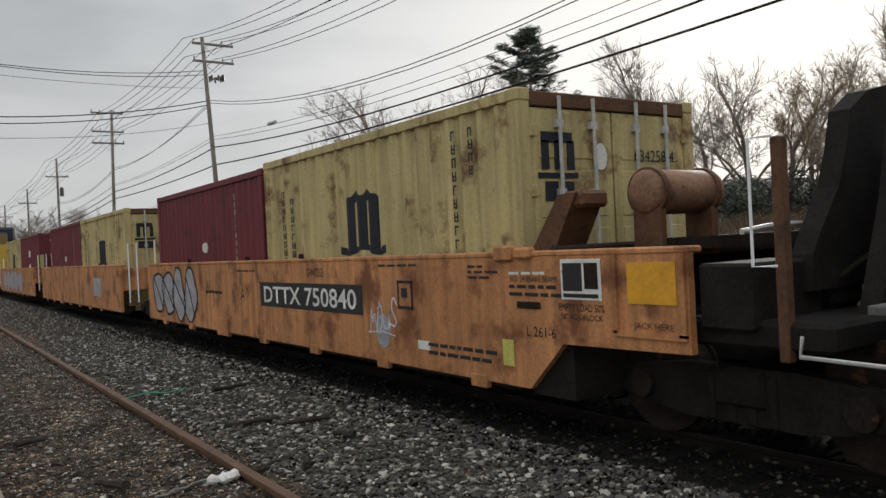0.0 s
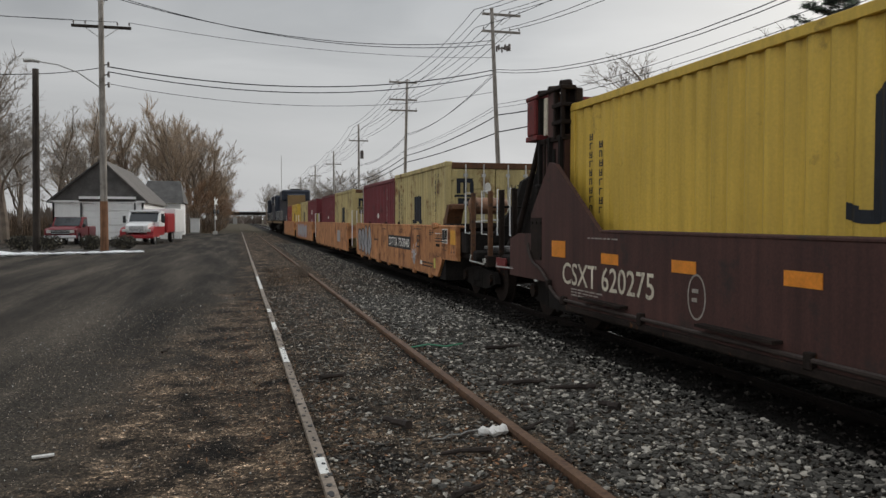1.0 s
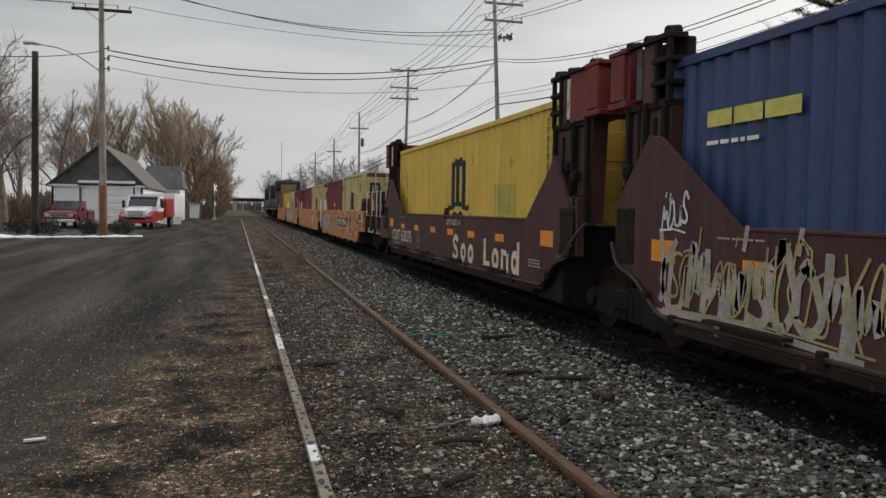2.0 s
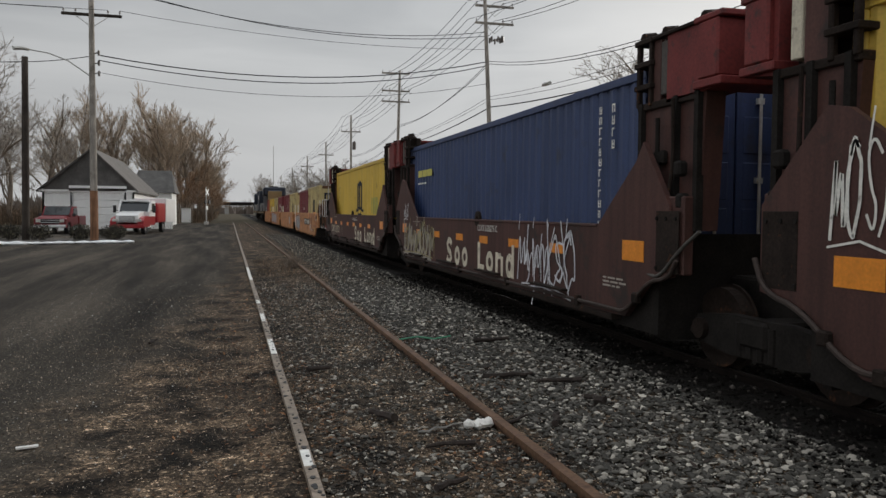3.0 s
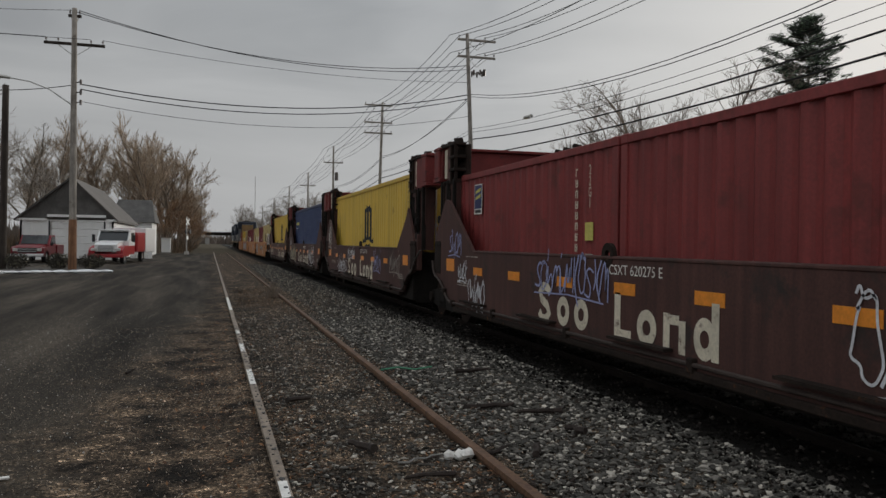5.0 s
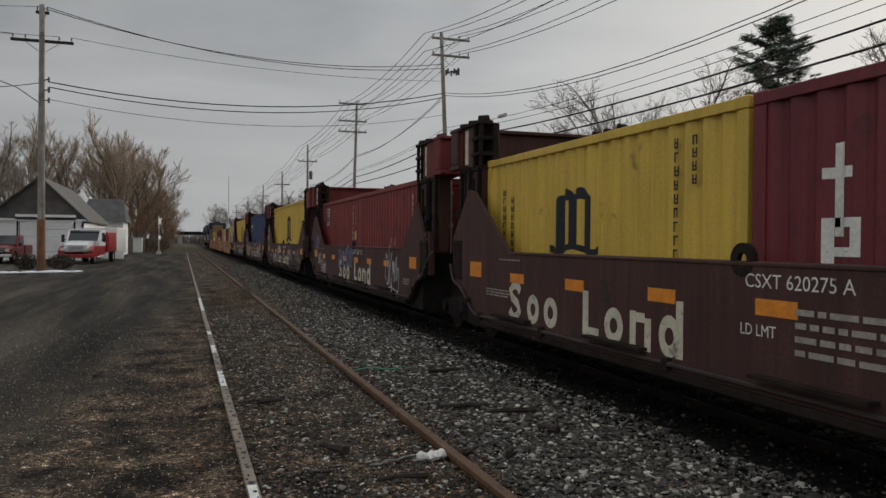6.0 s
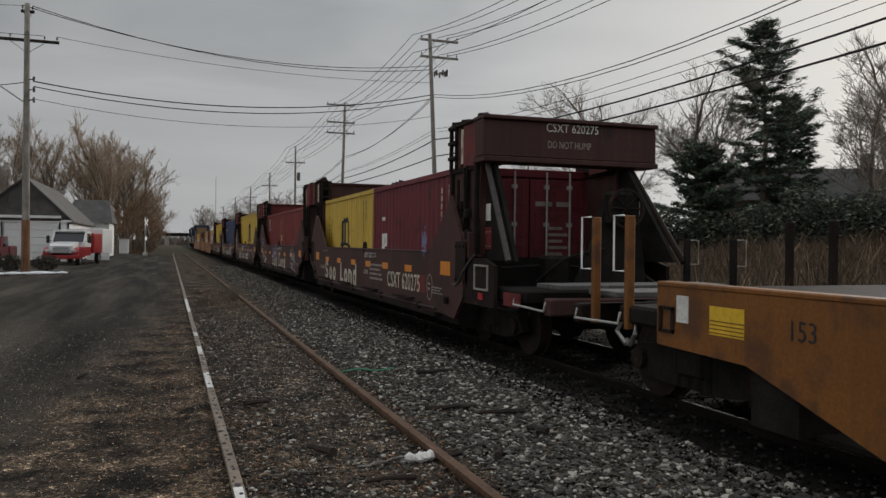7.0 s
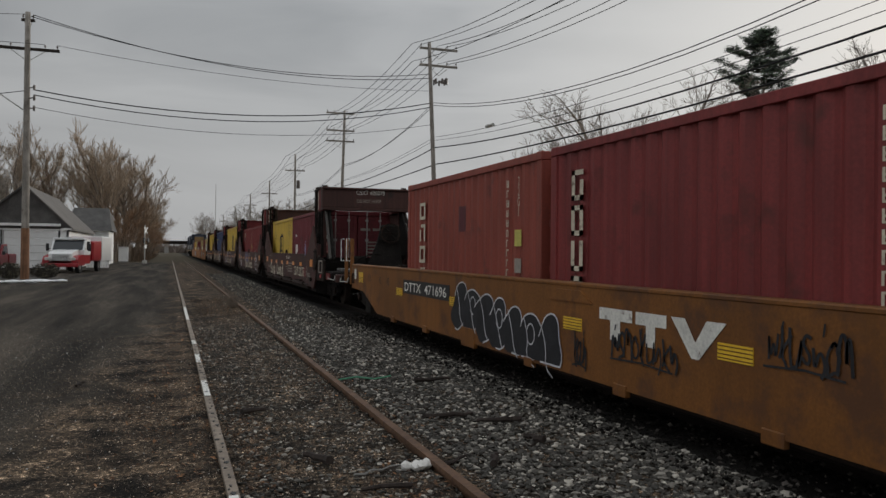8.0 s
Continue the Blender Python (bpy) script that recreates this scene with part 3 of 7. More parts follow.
PHI = (1 + 5 ** 0.5) / 2
ICO_V = np.array([(-1, PHI, 0), (1, PHI, 0), (-1, -PHI, 0), (1, -PHI, 0), (0, -1, PHI), (0, 1, PHI), (0, -1, -PHI), (0, 1, -PHI), (PHI, 0, -1), (PHI, 0, 1), (-PHI, 0, -1), (-PHI, 0, 1)]) / 1.9
ICO_F = np.array([(0, 11, 5), (0, 5, 1), (0, 1, 7), (0, 7, 10), (0, 10, 11), (1, 5, 9), (5, 11, 4), (11, 10, 2), (10, 7, 6), (7, 1, 8), (3, 9, 4), (3, 4, 2), (3, 2, 6), (3, 6, 8), (3, 8, 9), (4, 9, 5), (2, 4, 11), (6, 2, 10), (8, 6, 7), (9, 8, 1)])
OCT_V = np.array([(1, 0, 0), (-1, 0, 0), (0, 1, 0), (0, -1, 0), (0, 0, 1), (0, 0, -1)], float)
OCT_F = np.array([(0, 2, 4), (2, 1, 4), (1, 3, 4), (3, 0, 4), (2, 0, 5), (1, 2, 5), (3, 1, 5), (0, 3, 5)])


def strew(name, label, category, places, size, material, seed, base=(ICO_V, ICO_F), flat=0.7, lift=0.25, jag=0.28):
    """Many loose stones at places (x, y), each turned, squashed and chipped in its own way."""
    rng = np.random.default_rng(seed)
    bv, bf = base
    n = len(places)
    r = size[0] + (size[1] - size[0]) * rng.random(n) ** 2
    v = bv[None] * (1 + jag * (rng.random((n, len(bv), 1)) - 0.5) * 2)
    v = v * (0.65 + 0.7 * rng.random((n, 1, 3))) * np.array([1, 1, flat])
    a, t = rng.random(n) * 6.283, (rng.random(n) - 0.5) * 1.2
    ca, sa, ct, st = np.cos(a)[:, None], np.sin(a)[:, None], np.cos(t)[:, None], np.sin(t)[:, None]
    x, y, z = v[..., 0], v[..., 1] * ct - v[..., 2] * st, v[..., 1] * st + v[..., 2] * ct
    v = np.stack([x * ca - y * sa, x * sa + y * ca, z], -1) * r[:, None, None] * 0.5
    base_z = np.array([height(px, py) for px, py in places])
    v += np.stack([places[:, 0], places[:, 1], base_z + lift * r], -1)[:, None]
    f = (bf[None] + (np.arange(n) * len(bv))[:, None, None]).reshape(-1, 3)
    me = bpy.data.meshes.new(name)
    me.from_pydata(v.reshape(-1, 3).tolist(), [], f.tolist())
    me.materials.append(material)
    return tagged(new(name, me), label, category, kind="stuff")


def scatter(n, x0, x1, y0, y1, seed, power=1.0):
    rng = np.random.default_rng(seed)
    return np.stack([x0 + (x1 - x0) * rng.random(n), y0 + (y1 - y0) * rng.random(n) ** power], -1)


ANGULAR = (ICO_V * np.array([1.25, 0.85, 0.8]), ICO_F)
strew("ballast_stones", "angular grey crushed stone beside the running track", "ballast", scatter(30000, 2.25, 4.3, 1.2, 16, 1, 1.35), (0.02, 0.058), M_STONE, 11, base=ANGULAR, flat=0.6, lift=0.35, jag=0.42)
# near-black stones carry the shade below the cars in their colour
strew("oily_ballast", "oily crushed stone, darkened further as shade under the train", "ballast", scatter(16000, 3.8, 7.9, 1.0, 20, 9, 1.2), (0.03, 0.075), M_STONEDK, 19, base=(OCT_V * 0.75, OCT_F), lift=0.5)
strew("ballast_stones", "grey crushed stone along the running track", "ballast", scatter(13000, 2.4, 4.3, 16, 55, 2, 1.4), (0.03, 0.075), M_STONE, 12, base=(OCT_V * 0.75, OCT_F))
strew("ballast_stones", "crushed stone further back along the running track", "ballast", scatter(9000, 2.3, 4.3, -20, 1.3, 41, 0.8), (0.03, 0.075), M_STONE, 42, base=(OCT_V * 0.75, OCT_F))
strew("siding_gravel", "small grey and brown gravel between siding rails", "gravel", scatter(26000, 0.56, 2.45, 1.2, 20, 3, 1.4), (0.01, 0.034), M_GRIT, 13, base=(OCT_V * 0.75, OCT_F))
strew("siding_stones", "loose grey stones between siding rails", "gravel", scatter(9000, 0.58, 2.4, 1.2, 17, 4, 1.3), (0.016, 0.046), M_STONE, 14, base=ANGULAR, flat=0.5, jag=0.4)
strew("lot_grit", "loose grit and cinders at the edge of the lot", "gravel", scatter(26000, -2.4, 0.46, 1.2, 15, 5, 1.4), (0.006, 0.022), M_GRIT, 15, base=(OCT_V * 0.75, OCT_F))
strew("pale_chips", "scattered pale stone chips and litter", "gravel", scatter(3600, -3.0, 4.0, 1.5, 18, 6, 1.3), (0.006, 0.026), M_PALEGRIT, 16, base=(OCT_V * 0.75, OCT_F))
strew("pale_chips", "flat pale stone chips between the rails", "gravel", scatter(9500, 0.58, 3.5, 1.5, 17, 26, 1.3), (0.007, 0.028), M_PALEGRIT, 26, base=(OCT_V * 0.75, OCT_F), flat=0.4)
strew("wood_chips", "dark rotten wood chips among the gravel", "debris", scatter(1200, -1.8, 3.2, 1.5, 16, 27, 1.3), (0.03, 0.1), M_DARKWOOD, 27, base=(OCT_V * np.array([0.3, 1.1, 0.25]), OCT_F))


def drifts(n, spots, seed):
    """Places gathered in loose drifts round spots (x, y, half width, half length)."""
    rng = np.random.default_rng(seed)
    c = np.array(spots)[rng.integers(0, len(spots), n)]
    return np.stack([c[:, 0] + rng.normal(0, 1, n) * c[:, 2], c[:, 1] + rng.normal(0, 1, n) * c[:, 3]], -1)


LEAF = (np.array([(0, -1.0, 0), (0.45, -0.2, 0.12), (0, 1.0, 0.05), (-0.45, -0.1, 0.18)]), np.array([(0, 1, 2), (0, 2, 3)]))
strew("fallen_leaves", "brown dead leaves and stalks blown against the rails", "dead leaves",
      drifts(5200, ((0.25, 5.5, 0.35, 1.6), (0.1, 8.5, 0.3, 1.8), (0.75, 6.0, 0.12, 1.2), (2.35, 6.6, 0.22, 0.7), (0.9, 13.0, 0.4, 2.5), (1.1, 18.0, 0.5, 3.0), (0.2, 13.0, 0.25, 3.0), (2.1, 9.5, 0.25, 1.2), (1.7, 4.2, 0.25, 0.5)), 33),
      (0.018, 0.06), M_LEAF, 34, base=LEAF, flat=1.0, lift=0.25)


# ---- tracks ----
def rail_profile(w=0.036, top=0.10, deep=0.15):
    return [(-w, top), (w, top), (w + 0.002, top - 0.032), (0.012, top - 0.045), (0.012, top - deep + 0.02), (0.07, top - deep), (-0.07, top - deep), (-0.012, top - deep + 0.02), (-0.012, top - 0.045), (-w - 0.002, top - 0.032)]


def rail(x, y0, y1, material, label, top=0.10, group="siding rails"):
    s = Shape()
    prof = rail_profile(top=top)
    n, k = 60, len(prof)
    verts, faces = [], []
    for i in range(n + 1):
        u = i / n
        y = y0 + (y1 - y0) * u ** 2.2
        dx = 0.006 * noise.noise((y * 0.5, x, 0))
        verts += [(x + dx + px, y, pz) for px, pz in prof]
        if i:
            faces += [((i - 1) * k + j, (i - 1) * k + (j + 1) % k, i * k + (j + 1) % k, i * k + j) for j in range(k)]
    s.add(verts, faces)
    return tagged(part("rail", s, material), label, "rail", group, "structure")


left_rail = rail(XL, -24, 105, M_RAILWORN, "worn pale-topped rail nearly flush with the dirt lot")
rail(XR, -24, 105, M_RAIL, "rusty brown siding rail standing in gravel")
# running rails are near black: the train's shade is put into their colour
for k, dx in enumerate((-0.753, 0.753)):
    run_rail = rail(XM + dx, -25, 300, M_RAILDK, "steel rail of the running track, coloured dark as train shade", top=0.06, group="running rails")
    part("rail_head", Shape().box(XM + dx - 0.024, XM + dx + 0.024, -25, 300, 0.0605, 0.064), M_POLISHED, run_rail, "polished rail top")
# white patches on the rail top; the long far one paints its sky glint
for y0, y1 in ((7.95, 8.95), (10.6, 11.45), (4.0, 4.35), (12.8, 13.3), (17.5, 21.5)):
    s = Shape()
    rng = random.Random(int(y0 * 10))
    y = y0
    while y < y1:
        k = rng.uniform(0.1, 0.3)
        s.box(XL - 0.034, XL + 0.034 - rng.uniform(0, 0.012), y, min(y1, y + k), 0.1005, 0.1035)
        y += k + rng.choice((0, 0.0, 0.03))
    part("paint_patch", s, M_RAILPAINT, left_rail, "flaking white paint and painted glint on the rail top")
rng = random.Random(5)
for k in range(64):
    y = 3.1 + 11 * (k / 64) ** 1.5 + rng.uniform(-0.06, 0.06)
    r = rng.choice((0.008, 0.011, 0.014, 0.02))
    x = XL + rng.uniform(-0.024, 0.024)
    rim = [(x + r * rng.uniform(0.6, 1.2) * math.cos(a), y + r * rng.uniform(0.8, 2.2) * math.sin(a)) for a in np.linspace(0, 6.283, 10)[:-1]]
    part("pit", Shape().plate(rim, 0.1, 0.105, "z"), M_PANELBLK, left_rail, "" if k else "dark pit in the rail top")
# ties likewise coloured nearly black to stand for shade below the cars
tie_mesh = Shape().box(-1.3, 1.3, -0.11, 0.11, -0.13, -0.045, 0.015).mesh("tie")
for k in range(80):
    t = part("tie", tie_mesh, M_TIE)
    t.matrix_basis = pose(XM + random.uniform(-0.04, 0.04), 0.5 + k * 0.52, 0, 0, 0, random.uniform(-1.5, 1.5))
    tagged(t, "wooden sleeper in the ballast, coloured dark as train shade", "railway tie", "running track ties", "structure")


# ---- poles and wires ----
def tapered_pole(name, x, y, top, label, material, r0=0.17, r1=0.11, lean=(0, 0), group="utility poles"):
    root = thing(name, label, "utility pole", pose(x, y, 0), group)
    s = Shape().tube([(lean[0] * z / top, lean[1] * z / top, z) for z in np.linspace(-0.6, top, 9)], r0, 12, r1)
    part("shaft", s, material, root, smooth=True)
    return root


def crossarm(root, z, half, pins, m=M_POLE, y=0.14):
    arm = part("crossarm", Shape().box(-half, half, y - 0.055, y + 0.055, z - 0.07, z + 0.07, 0.012), m, root)
    for side in (-1, 1):
        part("brace", Shape().tube([(side * half * 0.55, y, z - 0.06), (0, y - 0.02, z - 0.62)], 0.018, 5), M_GALV, root)
    for px in pins:
        part("insulator", Shape().tube([(px, y, z + 0.06), (px, y, z + 0.16)], 0.018, 6).tube([(px, y, z + 0.15), (px, y, z + 0.21), (px, y, z + 0.26)], 0.05, 8, 0.03), M_INSUL, arm)


def line_pole(x, y, top, arms, drum, lean):
    root = tapered_pole("utility_pole", x, y, top, "weathered grey wooden utility pole with crossarms and cables", M_POLE, lean=lean)
    for i, (z, half) in enumerate(arms):
        crossarm(root, z, half, (-half * 0.93, -half * 0.45, half * 0.45, half * 0.93))
    if drum:
        for a in range(5):
            w = a * 1.25
            part("bracket_insulator", Shape().tube([(0.12 * math.cos(w), 0.12 * math.sin(w), drum), (0.34 * math.cos(w), 0.34 * math.sin(w), drum + 0.1)], 0.03, 6).tube([(0.34 * math.cos(w), 0.34 * math.sin(w), drum + 0.22), (0.34 * math.cos(w), 0.34 * math.sin(w), drum - 0.12)], 0.07, 8, 0.05), M_INSUL, root)
        part("transformer_bracket", Shape().tube([(0.5, 0.05, drum - 0.05), (0.5, 0.05, drum + 0.35)], 0.09, 10).box(0, 0.5, 0, 0.08, drum + 0.1, drum + 0.16), M_INSUL, root)
    return root


LINE = [(16.2, -4, 13.6), (15.98, 46, 14.75), (14.72, 70, 14.45), (14.5, 96, 13.4), (14.5, 122, 12.3), (14.3, 150, 12.0), (14.2, 185, 11.6), (14.1, 225, 11.4)]
for i, (x, y, top) in enumerate(LINE):
    arms = [(top - 0.35, 1.25), (top - 1.4, 1.25)] if i < 3 else [(top - 2.0, 1.2)]
    if i == 2:
        arms = [(top - 0.25, 1.3), (top - 1.83, 1.3), (top - 2.8, 1.3)]
    root = line_pole(x, y, top, arms, top - 2.5 if i == 1 else None, ((-0.68, 0) if i == 1 else (0.35, 0) if i == 2 else (0, 0)))
    if i == 3:
        part("transformer", Shape().tube([(0.4, 0, top - 4.2), (0.4, 0, top - 3.3)], 0.22, 12).tube([(0.4, 0, top - 3.3), (0.4, 0, top - 3.2)], 0.16, 12), M_INSUL, root, "grey transformer can")


def cable(points, r, sag, label="thin black overhead wire", group="overhead wires"):
    run = [Vector(points[0])]
    for a, b in zip(points, points[1:]):
        a, b, n = Vector(a), Vector(b), 14
        run += [a.lerp(b, k / n) - Vector((0, 0, sag * (b - a).length / 40 * 4 * (k / n) * (1 - k / n))) for k in range(1, n + 1)]
    s = Shape().tube(run, r, 5)
    return tagged(part("overhead_cable", s, M_CABLE), label, "cable", group)


def line_run(first, second, drop, dx, r, sag, label="thin black overhead wire"):
    """A wire on all poles of the line: its height on the first two, and below the top on the others."""
    pts = []
    for i, (x, y, top) in enumerate(LINE):
        z = (first, second)[i] if i < 2 else top - drop
        shift = -0.62 * z / 14.75 if i == 1 else 0.35 * z / 13.9 if i == 2 else 0
        pts.append(Vector((x + dx + shift, y + 0.1, z)))
    run = [pts[0]]
    for i, (p, q) in enumerate(zip(pts, pts[1:])):
        k = sag if i == 0 else sag * 0.25
        run += [p.lerp(q, u / 16) - Vector((0, 0, k * 4 * (u / 16) * (1 - u / 16))) for u in range(1, 17)]
    return tagged(part("overhead_cable", Shape().tube(run, r, 5), M_CABLE), label, "cable", "overhead wires")


for dx in (-1.16, -0.56, 0.56, 1.16):
    line_run(14.6, 14.6, 0.3, dx, 0.017, 2.2)
for dx in (-1.16, 0.56, 1.16):
    line_run(13.5, 13.5, 1.5, dx, 0.017, 2.0)
for dz in (0.0, 0.16):
    line_run(10.8 + dz, 10.85 + dz, 4.9 + dz, 0.15, 0.018, 2.6, "twin black overhead power cable")
line_run(8.8, 8.85, 6.3, 0.12, 0.012, 1.1)
line_run(8.5, 8.65, 6.4, 0.12, 0.012, 1.15)
line_run(8.1, 8.2, 6.9, 0.12, 0.034, 1.1, "thick black telephone cable")
line_run(7.1, 7.15, 7.5, 0.12, 0.036, 0.62, "thick black telephone cable")
# small splice case hanging on a cable
tagged(part("splice_case", Shape().tube([(15.72, 37.4, 8.25), (15.74, 36.6, 8.22)], 0.1, 8), M_GALV), "grey cable splice case on overhead cable", "splice case")

P1 = (-6.53, 42.0)
front_pole = tapered_pole("utility_pole", *P1, 13.1, "tall grey utility pole with rusty brown base and crossarm", M_POLE, 0.19, 0.12)
part("base_band", Shape().tube([(0, 0, 0), (0, 0, 2.6)], 0.2, 14, 0.187), mat("rust_stained_pole_wood", (0.22, 0.11, 0.06), 0.9, var=0.25, scale=2, streak=0.4, bump=0.4), front_pole, "brown stained pole foot")
crossarm(front_pole, 11.35, 1.4, (-1.3, -0.75, 0.75, 1.3), M_POLEDK)
crossarm(front_pole, 12.75, 0.3, (-0.22, 0.22), M_POLEDK)
for z in (8.4, 8.9, 9.4):
    part("bracket_insulator", Shape().tube([(0.12, -0.1, z), (0.34, -0.14, z + 0.05)], 0.03, 6).tube([(0.34, -0.14, z - 0.1), (0.34, -0.14, z + 0.15)], 0.06, 8), M_INSUL, front_pole)
part("lamp_arm", Shape().tube([(-0.1, -0.1, 8.3), (-1.0, -0.6, 8.9), (-1.8, -1.0, 9.15), (-2.6, -1.4, 9.2)], 0.03, 7), M_GALV, front_pole)
part("lamp_head", Shape().tube([(-2.55, -1.37, 9.2), (-2.8, -1.5, 9.22), (-3.15, -1.7, 9.17)], 0.07, 8, 0.1), M_GALV, front_pole, "grey street lamp head")
tapered_pole("utility_pole", -9.75, 42.4, 9.15, "short dark creosoted wooden pole", M_POLEDK, 0.19, 0.15, (0.1, 0))
for px, z in ((-0.22, 12.75), (0.22, 12.5)):
    cable([(P1[0] + px, P1[1], 13.0), (15.3, 46, z)], 0.02, 2.0)
cable([(P1[0] + 1.3, P1[1], 11.6), (15.3, 46, 11.7)], 0.012, 0.9)
for k, z in enumerate((9.35, 9.1, 8.5)):
    cable([(P1[0] + 0.3, P1[1], z), (15.45, 46, (10.95, 10.7, 9.6)[k])], (0.03, 0.026, 0.013)[k], (1.85, 2.0, 1.8)[k])
for px in (-1.3, 0.75):
    cable([(P1[0] + px, P1[1], 11.6), (-40, 34, 12.5)], 0.012, 1.0)
cable([(P1[0], P1[1], 9.3), (-9.75, 42.4, 8.9), (-40, 44, 9.5)], 0.02, 0.8)
cable([(P1[0], P1[1], 8.6), (-11.5, 66, 4.5)], 0.012, 0.3)
cable([(P1[0], P1[1], 13.0), (-45, 40, 12.8)], 0.012, 0.9)


# ---- house, garage and yard ----
def gable_house():
    root = thing("garage_building", "white sided garage with dark gabled shingle roof", "building", pose(0, 0, 0))
    x0, x1, xa, y0, y1, e, a = -13.9, -7.25, -10.3, 66.0, 84.5, 3.1, 6.3
    part("side_wall", Shape().box(x1 - 0.15, x1, y0, y1, 0, e), M_SIDING, root)
    part("side_wall", Shape().box(x0, x0 + 0.15, y0, y1, 0, e), M_SIDING, root)
    part("rear_wall", Shape().box(x0, x1, y1 - 0.15, y1, 0, e), M_SIDING, root)
    front = Shape().box(x0, -11.75, y0, y0 + 0.15, 0, e).box(-7.95, x1, y0, y0 + 0.15, 0, e).box(-11.75, -7.95, y0, y0 + 0.15, 2.95, e)
    part("front_wall", front, M_SIDING, root)
    part("gable", Shape().plate([(x0 - 0.25, e), (x1 + 0.25, e), (xa, a)], y0 - 0.02, y0 + 0.13, "y"), M_SHINGLE, root, "dark shingled gable end")
    # the sunward slope takes paler shingles, its light put into the colour
    for xs, lab, m in ((x0 - 0.35, "", M_SHINGLE), (x1 + 0.35, "grey roof slope coloured lighter, as sunlit", M_SHINGLELT)):
        part("roof_slope", Shape().plate([(xs, e - 0.12), (xa, a + 0.02), (xa, a + 0.16), (xs, e + 0.02)], y0 - 0.3, y1 + 0.3, "y"), m, root, lab)
    for i in range(5):
        z = 0.1 + i * 0.57
        part("door_panel", Shape().box(-11.7, -8.0, y0 + 0.03, y0 + 0.1, z, z + 0.55, 0.02), M_TRIM, root)
    part("door_header", Shape().box(-11.95, -7.8, y0 - 0.3, y0, 3.3, 3.5), M_TRIM, root)
    for xa0, xb0 in ((x0 - 0.3, -12.0), (-7.8, x1 + 0.3)):
        part("eave_trim", Shape().box(xa0, xb0, y0 - 0.16, y0 - 0.02, e - 0.08, e + 0.08), M_TRIM, root)
    for px in (-11.85, -7.9, -13.2, -12.6):
        part("board", Shape().box(px - 0.06, px + 0.06, y0 - 0.03, y0, 0, e - 0.1), M_PANELBLK if px > -12 else M_TRIM, root)
    for k in range(5):
        y = 68 + k * 3.3
        win = part("window_frame", Shape().box(x1, x1 + 0.06, y, y + 1.1, 1.3, 2.6), M_TRIM, root)
        part("pane", Shape().box(x1 + 0.05, x1 + 0.07, y + 0.08, y + 1.02, 1.38, 2.52), M_GLASS, win)
    wing = thing("house_wing", "white house wing with dark hipped roof behind the garage", "building", pose(0, 0, 0))
    part("wall", Shape().box(-9.6, -5.85, 87, 95, 0, 3.5), M_SIDING, wing)
    part("roof", Shape().add([(-10.0, 86.6, 3.45), (-5.5, 86.6, 3.45), (-5.5, 95.4, 3.45), (-10.0, 95.4, 3.45), (-9.4, 90, 5.9), (-6.0, 90, 5.9)], [(0, 1, 5, 4), (2, 3, 4, 5), (1, 2, 5), (3, 0, 4), (3, 2, 1, 0)]), M_SHINGLE, wing)
    part("corner_board", Shape().box(-5.95, -5.8, 86.9, 87.05, 0, 3.4), M_TRIM, wing)
    part("window", Shape().box(-7.1, -6.4, 86.93, 87, 1.2, 2.5), M_GLASS, wing)
    part("door", Shape().box(-8.3, -7.5, 86.93, 87, 0, 2.1), M_TRIM, wing)
    fence = thing("white_fence", "white board fence beside the garage", "fence", pose(0, 0, 0))
    for k in range(9):
        part("board", Shape().box(-6.55 + k * 0.2, -6.37 + k * 0.2, 72, 72.05, 0, 2.3), M_TRIM, fence)


gable_house()


def wheel(parent, x, y, r, w=0.24):
    tyre = part("tyre", Shape().disc((x, y, r), "x", r, w, 20, r * 0.55), M_TYRE, parent)
    part("rim", Shape().disc((x, y, r), "x", r * 0.57, w * 0.8, 14), M_CHROME, tyre)


